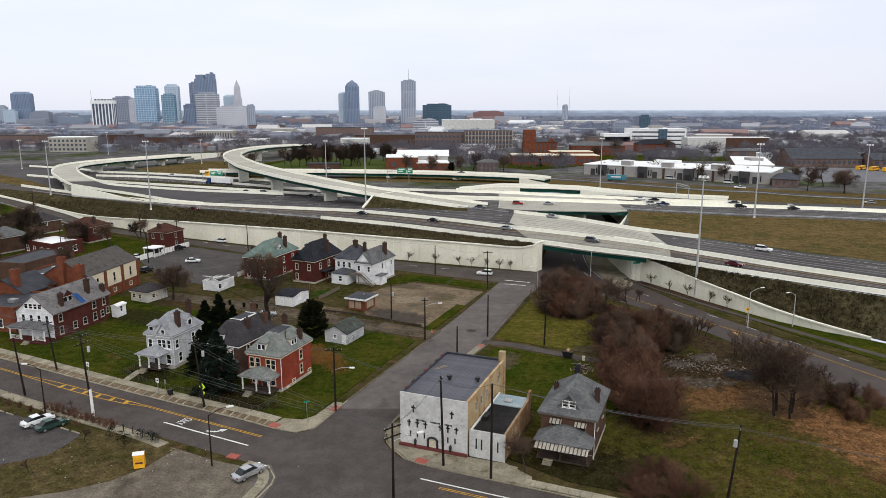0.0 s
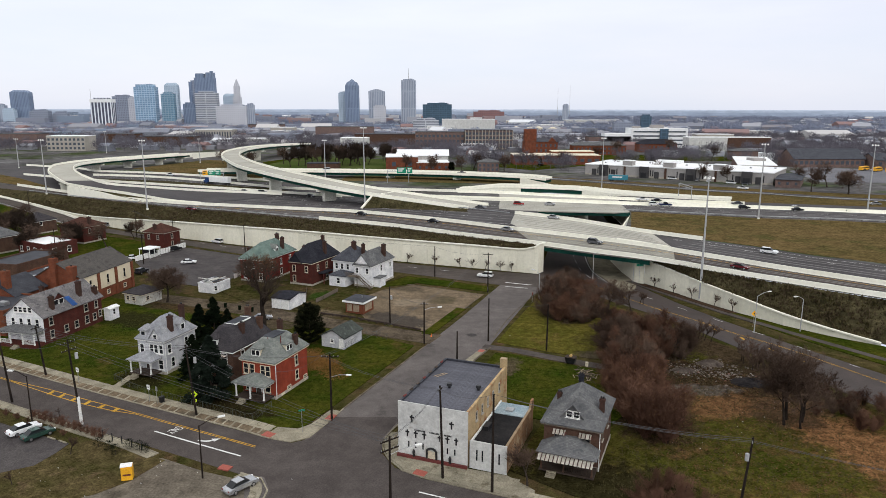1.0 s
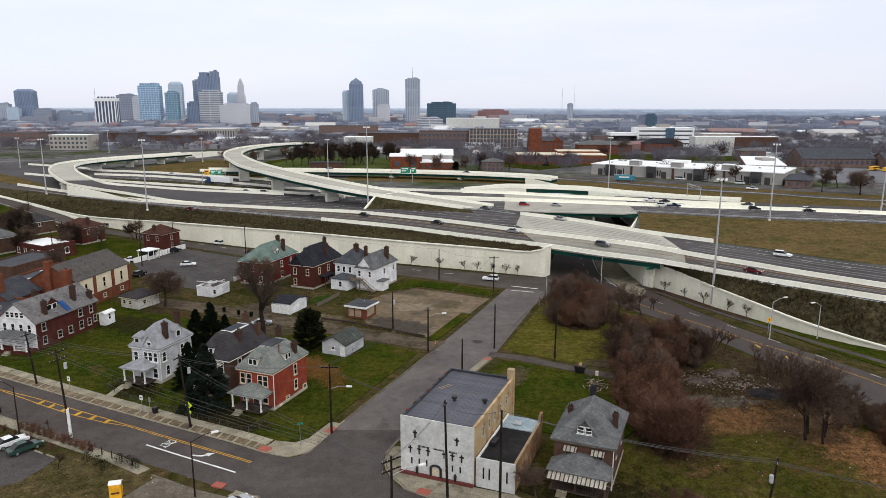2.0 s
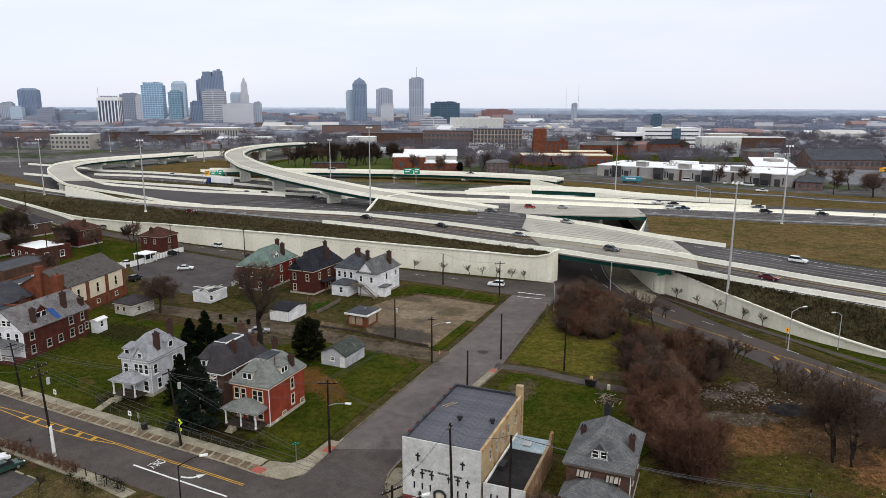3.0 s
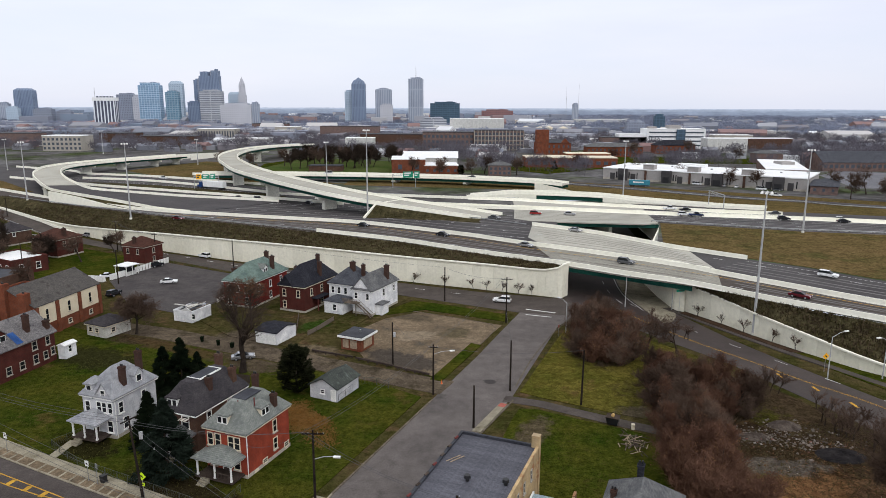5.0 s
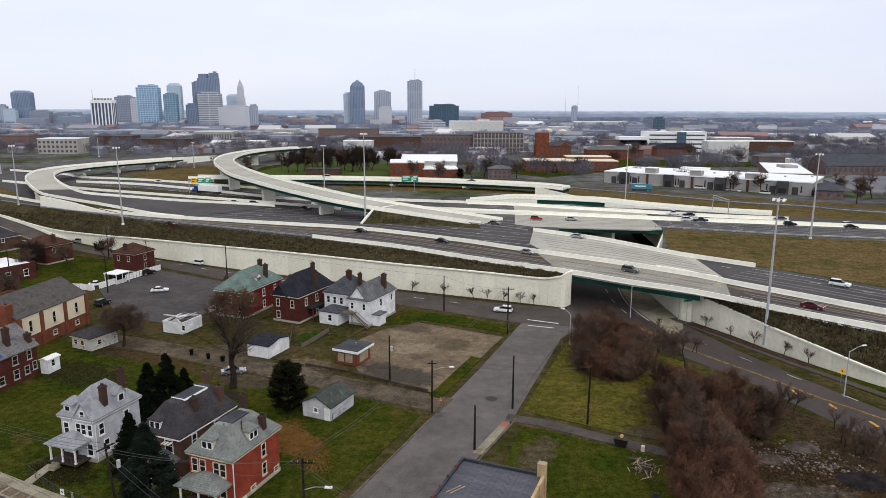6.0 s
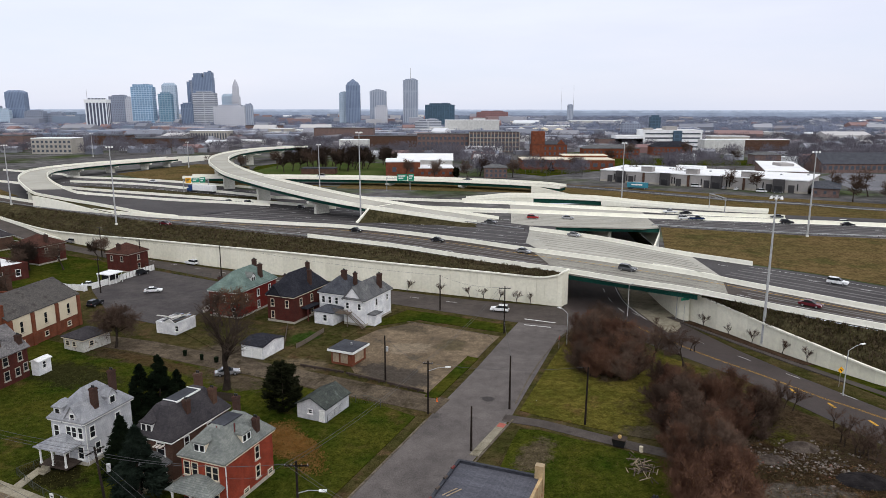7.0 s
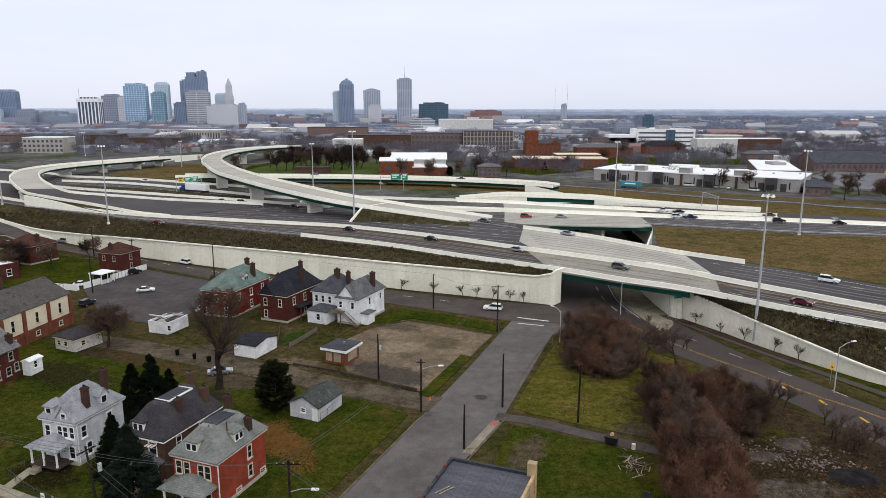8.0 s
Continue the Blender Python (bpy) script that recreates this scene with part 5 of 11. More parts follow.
for nm, a, b, mt, lb in (("slip_road", edges[0], edges[1], "asphalt", "asphalt slip road climbing to the highway"), ("slip_verge", edges[1], edges[2], "dirt", "gravel verge of the slip road"), ("slip_bank", edges[2], toe, "lawn", "grassy slope beneath the slip road")):
    bm = bmesh.new()
    va, vb = [bm.verts.new(p) for p in a], [bm.verts.new(p) for p in b]
    for i in range(len(va) - 1):
        bm.faces.new((va[i], va[i + 1], vb[i + 1], vb[i]))
    tagged(part(nm, bm, M[mt]), lb, nm.replace("_", " "), "", "structure")
bm = bmesh.new()
sweep(bm, [(x, y, z) for x, y, z in edges[0]], [(-0.3, -0.3), (0.3, -0.3), (0.2, 0.9), (-0.2, 0.9)])
tagged(part("barrier", bm, M["barrier"]), "cream concrete barrier of the slip road", "barrier", "", "structure")
rail = thing("guard_rail", 0, 0, 0, 0, "galvanised guard rail along the slip road", "guard rail", "guard rails")
bm = bmesh.new()
sweep(bm, edges[2], [(-0.05, 0.45), (0.05, 0.45), (0.05, 0.75), (-0.05, 0.75)])
part("rail_beam", bm, M["steel"], rail)
for p in edges[2]:
    part("rail_post", boxbm(-0.07, 0.07, -0.07, 0.07, -0.2, 0.7), M["pole_wood"], rail, "", pose(*p))

# ---------- houses ----------
MESH = {}


def ring_frame(w, h, t, y0, y1):
    """One connected rectangular frame round an opening w by h."""
    bm = bmesh.new()
    loops = []
    for y in (y0, y1):
        for k in (0, t):
            loops.append([bm.verts.new((sx * (w / 2 + k), y, sz * (h / 2 + k))) for sx, sz in ((-1, -1), (1, -1), (1, 1), (-1, 1))])
    i0, o0, i1, o1 = loops
    for k in range(4):
        j = (k + 1) % 4
        bm.faces.new((o0[k], o0[j], i0[j], i0[k]))
        bm.faces.new((i1[k], i1[j], o1[j], o1[k]))
        bm.faces.new((o1[k], o1[j], o0[j], o0[k]))
        bm.faces.new((i0[k], i0[j], i1[j], i1[k]))
    return bm


def window_at(parent, m, w, h, trim="trim_white", sash=True):
    """A framed sash window set on a wall; m puts its middle on the wall, looking along -y."""
    key = (round(w, 2), round(h, 2), trim)
    if key not in MESH:
        bm = ring_frame(w, h, 0.12, -0.09, 0.02)
        me = bpy.data.meshes.new("window_frame")
        bm.to_mesh(me)
        bm.free()
        me.materials.append(M[trim])
        bm = boxbm(-w / 2, w / 2, -0.03, 0.02, -h / 2, h / 2)
        pm = bpy.data.meshes.new("pane")
        bm.to_mesh(pm)
        bm.free()
        pm.materials.append(M["pane"])
        bm = boxbm(-w / 2 - 0.2, w / 2 + 0.2, -0.2, 0.02, -h / 2 - 0.24, -h / 2 - 0.11)
        sm = bpy.data.meshes.new("window_sill")
        bm.to_mesh(sm)
        bm.free()
        sm.materials.append(M["stone"] if trim != "trim_white" else M["trim_white"])
        MESH[key] = (me, pm, sm)
    me, pm, sm = MESH[key]
    win = part("window", me, None, parent, "", m)
    part("pane", pm, None, win)
    part("window_sill", sm, None, win)
    if sash:
        bar = MESH.setdefault(("bar", round(w, 2), trim), None)
        if bar is None:
            bm = boxbm(-w / 2, w / 2, -0.06, -0.03, -0.035, 0.035)
            bar = bpy.data.meshes.new("sash_bar")
            bm.to_mesh(bar)
            bm.free()
            bar.materials.append(M[trim])
            MESH[("bar", round(w, 2), trim)] = bar
        part("sash_bar", bar, None, win)
    return win


def hip_roof(x0, x1, y0, y1, z, rise, over=0.4, flat=0.0):
    """A hipped roof; flat: the share of the short side that stays level at the top."""
    bm = bmesh.new()
    x0, x1, y0, y1 = x0 - over, x1 + over, y0 - over, y1 + over
    w, d = x1 - x0, y1 - y0
    k = min(w, d) / 2 * (1 - flat)
    lo = [bm.verts.new(p) for p in ((x0, y0, z), (x1, y0, z), (x1, y1, z), (x0, y1, z))]
    mid = [bm.verts.new((v.co.x, v.co.y, z + 0.18)) for v in lo]
    e = 0.05
    a, b, c, f = x0 + k, x1 - k, y0 + k, y1 - k
    if b - a < e:
        a, b = (a + b) / 2 - e, (a + b) / 2 + e
    if f - c < e:
        c, f = (c + f) / 2 - e, (c + f) / 2 + e
    hi = [bm.verts.new((x, y, z + 0.18 + rise)) for x, y in ((a, c), (b, c), (b, f), (a, f))]
    bm.faces.new(lo[::-1])
    bm.faces.new(hi)
    for i in range(4):
        j = (i + 1) % 4
        bm.faces.new((lo[i], lo[j], mid[j], mid[i]))
        bm.faces.new((mid[i], mid[j], hi[j], hi[i]))
    return bm


def gable_roof(x0, x1, y0, y1, z, rise, over=0.35, axis="y", thick=0.18):
    bm = bmesh.new()
    if axis == "y":
        c = (x0 + x1) / 2
        prof = [(x0 - over, z - over * rise / (c - x0)), (c, z + rise), (x1 + over, z - over * rise / (c - x0))]
        pts = lambda p, y: (p[0], y, p[1])
        a0, a1 = y0 - over, y1 + over
    else:
        c = (y0 + y1) / 2
        prof = [(y0 - over, z - over * rise / (c - y0)), (c, z + rise), (y1 + over, z - over * rise / (c - y0))]
        pts = lambda p, x: (x, p[0], p[1])
        a0, a1 = x0 - over, x1 + over
    ring = prof + [(p[0], p[1] + thick) for p in prof[::-1]]
    r0 = [bm.verts.new(pts(p, a0)) for p in ring]
    r1 = [bm.verts.new(pts(p, a1)) for p in ring]
    for i in range(6):
        j = (i + 1) % 6
        bm.faces.new((r0[i], r0[j], r1[j], r1[i]))
    for r in (r0, r1):
        bm.faces.new((r[0], r[1], r[4], r[5]))
        bm.faces.new((r[1], r[2], r[3], r[4]))
    return bm


def gable_body(x0, x1, y0, y1, z0, z, rise, axis="y"):
    bm = bmesh.new()
    if axis == "y":
        c = (x0 + x1) / 2
        prof = [(x0, z0), (x1, z0), (x1, z), (c, z + rise), (x0, z)]
        a = [bm.verts.new((p[0], y0, p[1])) for p in prof]
        b = [bm.verts.new((p[0], y1, p[1])) for p in prof]
    else:
        c = (y0 + y1) / 2
        prof = [(y0, z0), (y1, z0), (y1, z), (c, z + rise), (y0, z)]
        a = [bm.verts.new((x0, p[0], p[1])) for p in prof]
        b = [bm.verts.new((x1, p[0], p[1])) for p in prof]
    bm.faces.new(a)
    bm.faces.new(b[::-1])
    for i in range(5):
        bm.faces.new((a[i], a[(i + 1) % 5], b[(i + 1) % 5], b[i]))
    return bm


def chimney(parent, x, y, z0, z1, s=0.7, material="brick_soot"):
    bm = boxbm(-s / 2, s / 2, -s / 2, s / 2, z0, z1)
    box(bm, -s / 2 - 0.08, s / 2 + 0.08, -s / 2 - 0.08, s / 2 + 0.08, z1 - 0.35, z1 - 0.15)
    c = part("chimney", bm, M[material], parent, "", pose(x, y, 0))
    for k in (-0.16, 0.16):
        bm = bmesh.new()
        tube(bm, (k, 0, z1), (k, 0, z1 + 0.35), 0.12, 0.1, 8)
        part("chimney_pot", bm, M["black"], c)
    return c


def wall_pose(w, d, side, u, z):
    """A pose on a wall of the box x -w..0, y 0..d; u runs from the left end as one faces that wall."""
    if side == "f":
        return pose(-w + u, 0, z)
    if side == "r":
        return pose(0, u, z, 0, 0, 90)
    if side == "l":
        return pose(-w, d - u, z, 0, 0, -90)
    return pose(-u, d, z, 0, 0, 180)


def dormer(parent, m, w, h, depth, rise, wall, roof, trim="trim_white", hip=False):
    """A dormer whose sill line stands at m, looking along -y."""
    d = part("dormer", boxbm(-w / 2, w / 2, 0, depth, 0, h), M[wall], parent, "", m)
    bm = hip_roof(-w / 2, w / 2, 0, depth, h, rise, 0.2) if hip else gable_roof(-w / 2, w / 2, 0, depth, h, rise, 0.2)
    part("dormer_roof", bm, M[roof], d)
    if not hip:
        bm = gable_body(-w / 2, w / 2, 0.01, 0.15, h - 0.02, h, rise - 0.02)
        part("gablet", bm, M[wall], d)
    n = 2 if w > 1.7 else 1
    for k in range(n):
        x = 0 if n == 1 else (k - 0.5) * w * 0.48
        ww, hh = w * (0.36 if n == 2 else 0.55), h * 0.66
        dw = part("window", ring_frame(ww, hh, 0.09, -0.07, 0.01), M[trim], d, "", pose(x, 0, h * 0.52))
        bm = boxbm(-ww / 2, ww / 2, -0.03, 0.01, -hh / 2, hh / 2)
        dp = bpy.data.meshes.new("pane")
        bm.to_mesh(dp)
        bm.free()
        dp.materials.append(M["pane"])
        part("window_pane", dp, None, d, "", pose(x, 0, h * 0.52))
    return d


def porch(parent, x0, x1, depth, z, rise, post, roof, posts, floor_z=0.7, rail=None, steps=None, fascia="trim_white", shed=True, brick_base=None):
    """A front porch built out from y 0 towards -y."""
    # wood_dark floor: the porch's inner shade is put into its colour
    part("porch_floor", boxbm(x0, x1, -depth, 0, 0 if brick_base else floor_z - 0.25, floor_z), M[brick_base or "wood_dark"], parent)
    for x in posts:
        bm = bmesh.new()
        box(bm, -0.10, 0.10, -0.10, 0.10, floor_z, z)
        box(bm, -0.14, 0.14, -0.14, 0.14, floor_z, floor_z + 0.25)
        box(bm, -0.14, 0.14, -0.14, 0.14, z - 0.2, z)
        part("porch_post", bm, M[post], parent, "", pose(x, -depth + 0.25, 0))
    part("porch_beam", boxbm(x0 - 0.05, x1 + 0.05, -depth + 0.05, -depth + 0.42, z, z + 0.32), M[fascia], parent)
    for xx in (x0 + 0.12, x1 - 0.12):
        part("porch_beam", boxbm(xx - 0.16, xx + 0.16, -depth + 0.42, 0, z, z + 0.32), M[fascia], parent)
    bm = bmesh.new()
    o = 0.35
    zz = z + 0.32
    if shed:
        k = min((x1 - x0) / 2 - 0.1, depth) * 0.8
        lo = [(x0 - o, -depth - o, zz), (x1 + o, -depth - o, zz), (x1 + o, 0, zz), (x0 - o, 0, zz)]
        hi = [(x0 + k, -depth * 0.18, zz + rise), (x1 - k, -depth * 0.18, zz + rise), (x1 - k, 0, zz + rise), (x0 + k, 0, zz + rise)]
        a = [bm.verts.new(p) for p in lo]
        m_ = [bm.verts.new((p[0], p[1], p[2] + 0.14)) for p in lo]
        b = [bm.verts.new((p[0], p[1], p[2] + 0.14)) for p in hi]
        bm.faces.new(a[::-1])
        bm.faces.new(b)
        for i in range(4):
            j = (i + 1) % 4
            bm.faces.new((a[i], a[j], m_[j], m_[i]))
            bm.faces.new((m_[i], m_[j], b[j], b[i]))
    else:
        box(bm, x0 - o, x1 + o, -depth - o, 0, zz, zz + 0.18)
    part("porch_roof", bm, M[roof], parent)
    if rail:
        for a, b in zip(posts, posts[1:]):
            if steps and a < steps < b and b - a < 3.2:
                continue
            bm = boxbm(a + 0.12, b - 0.12, -depth + 0.2, -depth + 0.28, floor_z + 0.85, floor_z + 0.93)
            box(bm, a + 0.12, b - 0.12, -depth + 0.2, -depth + 0.28, floor_z + 0.12, floor_z + 0.18)
            n = max(2, round((b - a) / 0.22))
            for i in range(1, n):
                x = a + (b - a) * i / n
                box(bm, x - 0.025, x + 0.025, -depth + 0.22, -depth + 0.26, floor_z + 0.18, floor_z + 0.85)
            part("porch_rail", bm, M[rail], parent)
    if steps is not None:
        for i in range(4):
            part("step", boxbm(steps - 0.65, steps + 0.65, -depth - 0.3 * (i + 1), -depth - 0.3 * i, 0, floor_z * (1 - (i + 0.6) / 4.4)), M["concrete"], parent)


def house(x, y, rot, w, d, eave, wall, roof, label, kind="hip", rise=3.2, over=0.4, axis="y", flat=0.0, wins=(), base="stone", trim="trim_white", z=0.1, name="house", category="house", group=""):
    """A house whose front right corner stands at x, y; local box x -w..0, y 0..d, front along -y."""
    h = thing(name, x, y, z, rot, label, category, group)
    if base:
        part("foundation", boxbm(-w - 0.06, 0.06, -0.06, d + 0.06, -0.2, 0.55), M[base], h)
    if kind == "hip":
        part("wall", boxbm(-w, 0, 0, d, 0, eave), M[wall], h)
        part("roof", hip_roof(-w, 0, 0, d, eave, rise, over, flat), M[roof], h)
        part("cornice", boxbm(-w - over * 0.8, over * 0.8, -over * 0.8, d + over * 0.8, eave - 0.22, eave - 0.004), M[trim], h)
    elif kind == "gable":
        part("wall", gable_body(-w, 0, 0, d, 0, eave, rise, axis), M[wall], h)
        part("roof", gable_roof(-w, 0, 0, d, eave + 0.02, rise, over, axis), M[roof], h)
    else:
        part("wall", boxbm(-w, 0, 0, d, 0, eave), M[wall], h)
        part("roof", boxbm(-w + 0.3, -0.3, 0.3, d - 0.3, eave, eave + 0.05), M[roof], h)
        for a in ((-w - 0.04, 0.04, -0.04, 0.26), (-w - 0.04, 0.04, d - 0.26, d + 0.04), (-w - 0.04, -w + 0.26, 0.26, d - 0.26), (-0.26, 0.04, 0.26, d - 0.26)):
            part("parapet", boxbm(*a, eave + 0.003, eave + 0.45), M[wall], h)
    for side, u, zc, ww, hh in wins:
        window_at(h, wall_pose(w, d, side, u, zc), ww, hh, trim)
    return h


def door_on(h, w, d, side, u, ww=1.0, hh=2.1, material="trim_white", z0=0.0):
    m = wall_pose(w, d, side, u, z0 + hh / 2)
    bm = boxbm(-ww / 2 - 0.12, ww / 2 + 0.12, -0.05, 0.02, -hh / 2, hh / 2 + 0.12)
    fr = part("door", bm, M["trim_white"], h, "", m)
    bm = boxbm(-ww / 2, ww / 2, -0.08, -0.045, -hh / 2, hh / 2)
    box(bm, -ww * 0.32, ww * 0.32, -0.1, -0.08, 0.1, hh * 0.4)
    part("door_leaf", bm, M[material], fr)
    bm = boxbm(ww * 0.36, ww * 0.42, -0.13, -0.08, -0.08, 0.02)
    part("door_handle", bm, M["steel"], fr)


# red brick house at the corner lawn
W, D = 6.7, 10.0
red = house(-28.93, 115.5, -21, W, D, 6.5, "brick_red", "shingle_green", "red brick two-storey house with grey-green hipped slate roof", rise=3.1, trim="trim_cream", flat=0.25,
            wins=[("f", 0.86, 4.9, 0.8, 1.7), ("f", 2.11, 4.9, 0.8, 1.7), ("f", 4.29, 4.9, 0.8, 1.7), ("f", 5.3, 4.9, 0.8, 1.7), ("f", 1.25, 2.0, 0.9, 1.7), ("f", 5.15, 2.0, 0.9, 1.7), ("r", 6.51, 4.9, 0.75, 1.7), ("r", 6.51, 2.2, 0.75, 1.6), ("r", 9.15, 0.8, 0.9, 0.6), ("r", 3.96, 0.75, 0.9, 0.5)])
door_on(red, W, D, "f", 3.3, 1.0, 2.1, "wood_dark", 0.7)
porch(red, -W + 0.2, -0.4, 2.7, 2.9, 1.0, "trim_white", "shingle_green", (-W + 0.45, -3.4, -0.7), 0.7, "wood_dark", -4.8, brick_base=None)
dormer(red, pose(-W * 0.58, 0.25, 7.15), 1.8, 1.3, 2.6, 0.9, "trim_cream", "shingle_green", hip=True)
dormer(red, pose(-0.25, 4.9, 7.15, 0, 0, 90), 1.8, 1.3, 2.6, 0.9, "trim_cream", "shingle_green", hip=True)
chimney(red, -0.6, 7.4, 6.4, 9.4, 0.75, "brick_soot")
chimney(red, -W + 2.0, D - 1.2, 7.4, 11.2, 0.75, "brick_soot")
part("roof_patch", boxbm(-W / 2 - 1.15, -W / 2 + 1.15, 3.2, 6.8, 9.74, 9.85), M["roof_membrane"], red, "black felt patch on the roof")
part("downpipe", boxbm(0.02, 0.12, 0.1, 0.2, 0.2, 6.4), M["trim_white"], red)
for yy in (1.5, 3.5, 8.6):
    part("stone_block", boxbm(0.06, 0.14, yy, yy + 0.9, 0.1, 0.5), M["trim_cream"], red)

for xx in (-W * 0.58 + 1.0, -1.3):
    part("vent_pipe", boxbm(xx - 0.06, xx + 0.06, 2.4 if xx < -2 else 3.9, 2.52 if xx < -2 else 4.02, 7.6, 10.0), M["red_trim"], red)

# neighbour behind the spruces
W, D = 6.4, 11.5
g2 = house(-38.0, 121.9, -21, W, D, 6.2, "brick_brown", "shingle_brown", "brown brick two-storey house with dark grey hipped roof", rise=3.6, flat=0.3,
           wins=[("f", 1.56, 4.8, 0.9, 1.7), ("f", 4.52, 4.8, 1.2, 1.7), ("f", 4.52, 2.0, 1.2, 1.7), ("r", 2.76, 4.8, 0.8, 1.6), ("r", 7.36, 4.8, 0.8, 1.6)])
porch(g2, -W + 0.2, -0.4, 2.4, 2.9, 0.9, "trim_white", "shingle_grey", (-W + 0.45, -3.2, -0.7), 0.7, "wood_dark", -2.5)
dormer(g2, pose(-W * 0.66, 0.1, 6.75), 1.9, 1.3, 2.8, 0.8, "trim_white", "shingle_brown", hip=True)
dormer(g2, pose(-W + 0.1, 6.6, 6.75, 0, 0, -90), 2.0, 1.3, 2.6, 0.8, "trim_white", "shingle_brown", hip=True)
chimney(g2, -1.2, 4.5, 6.6, 10.2, 0.8, "brick_soot")
chimney(g2, -0.9, 9.5, 6.6, 10.0, 0.9, "brick_brown")
chimney(g2, -W + 2.2, D - 1.0, 6.6, 11.4, 0.9, "brick_brown")
part("roof_cap", boxbm(-W / 2 - 1.1, -W / 2 + 1.1, 3.4, 8.2, 9.94, 10.04), M["roof_membrane"], g2, "black flat roof cap")
for y0 in (3.5, 8.15):
    part("flashing", boxbm(-W / 2 - 1.15, -W / 2 + 1.3, y0, y0 + 0.16, 9.90, 10.1), M["trim_white"], g2)
part("flashing", boxbm(-W / 2 + 1.14, -W / 2 + 1.3, 3.67, 8.14, 9.88, 10.1), M["trim_white"], g2)
part("gutter", boxbm(-W - 0.42, 0.42, -0.46, -0.36, 6.05, 6.2), M["trim_white"], g2)
part("gutter", boxbm(0.36, 0.46, -0.42, 8.0, 6.05, 6.2), M["trim_white"], g2)
part("awning", boxbm(-W + 3.9, -W + 5.4, -0.9, -0.05, 5.35, 5.45), M["awning"], g2, "striped red and cream window awning")

# pale grey clapboard house
W, D = 6.0, 8.8
gw = house(-52.05, 126.5, -18, W, D, 6.5, "siding_grey", "shingle_light", "pale grey clapboard house with light slate roof and porch", rise=3.6,
           wins=[("f", 0.97, 4.7, 0.8, 1.6), ("f", 3.16, 4.9, 0.75, 1.5), ("f", 4.13, 4.9, 0.75, 1.5), ("f", 5.27, 4.9, 0.7, 1.6), ("f", 5.02, 1.9, 0.9, 1.7), ("r", 1.29, 4.7, 0.8, 1.6), ("r", 2.02, 1.9, 0.8, 1.7), ("r", 6.07, 4.7, 0.8, 1.6), ("r", 5.89, 2.0, 0.8, 1.6)])
part("gable_wall", gable_body(-3.5, -0.1, -0.12, 0.6, 6.3, 6.4, 2.4), M["siding_grey"], gw)
part("gable_roof", gable_roof(-3.5, -0.1, -0.1, 3.6, 6.42, 2.4, 0.25), M["shingle_light"], gw)
window_at(gw, pose(-1.8, -0.13, 7.1), 0.7, 1.1)
dormer(gw, pose(-W + 1.25, 0.2, 7.0), 1.5, 1.1, 2.2, 0.8, "siding_grey", "shingle_light", hip=True)
dormer(gw, pose(-0.2, 5.6, 7.0, 0, 0, 90), 1.6, 1.5, 2.6, 0.9, "siding_grey", "shingle_light")
chimney(gw, -0.75, 2.9, 6.6, 10.6, 0.8, "brick_soot")
chimney(gw, -W / 2 + 1.5, D - 1.6, 8.0, 11.6, 0.8, "brick_soot")
door_on(gw, W, D, "f", 2.2, 1.0, 2.1, "wood_dark", 0.8)
porch(gw, -W, -1.0, 2.7, 3.0, 1.0, "trim_white", "shingle_light", (-W + 0.25, -3.6, -1.3), 0.8, "wood_dark", -W + 1.4)
part("downpipe", boxbm(0.02, 0.12, 0.1, 0.2, 0.2, 6.5), M["trim_white"], gw)

# dark red row house with white gable front
W, D = 9.2, 17.2
rw = house(-83.9, 142.9, -13, W, D, 6.0, "brick_dark", "shingle_worn", "dark red brick house with patched slate gable roof", kind="gable", rise=3.7, base=None, trim="stone",
           wins=[("r", 2.0, 4.6, 0.9, 1.5), ("r", 6.0, 1.8, 1.0, 1.4), ("r", 9.0, 1.8, 1.0, 1.4), ("r", 12.2, 1.9, 1.0, 1.6), ("r", 12.2, 4.6, 1.0, 1.5), ("r", 15.4, 4.6, 0.8, 1.5), ("r", 14.6, 1.9, 0.9, 1.4), ("r", 16.4, 2.2, 0.8, 1.4), ("r", 2.0, 1.8, 0.9, 1.5)])
part("gable_front", gable_body(-W - 0.02, 0.02, -0.12, -0.004, 0.5, 6.0, 3.65), M["siding_white"], rw, "white boarded gable front")
for xx in (-7.4, -5.4, -3.4, -1.4):
    window_at(rw, pose(xx, -0.13, 4.6), 0.75, 1.7)
for k in range(4):
    window_at(rw, pose(-6.4 + k * 1.15, -0.13, 7.4), 0.8, 1.0)
porch(rw, -W, 0.0, 2.8, 3.0, 0.7, "trim_white", "shingle_grey", (-W + 0.3, -6.2, -3.2, -0.3), 0.7, "trim_white", -4.6, brick_base="brick_dark")
dormer(rw, pose(-1.3, 6.0, 6.9, 0, 0, 90), 3.0, 1.5, 3.2, 1.2, "brick_dark", "shingle_worn")
chimney(rw, -0.9, 3.6, 6.2, 9.6, 0.8, "brick_soot")
chimney(rw, -1.6, 12.4, 6.4, 10.6, 0.9, "brick_soot")
chimney(rw, -W / 2 - 1.2, 6.5, 7.5, 10.8, 0.7, "brick_soot")
chimney(rw, -0.9, 16.4, 6.0, 8.4, 0.9, "brick_soot")
bm = bmesh.new()
tarp = [[bm.verts.new((-2.0 + i * 0.45, 8.2 + j * 0.5, 7.98 - i * 0.36 + 0.07 * noise.noise((i * 1.1, j * 1.3, 0)))) for j in range(4)] for i in range(6)]
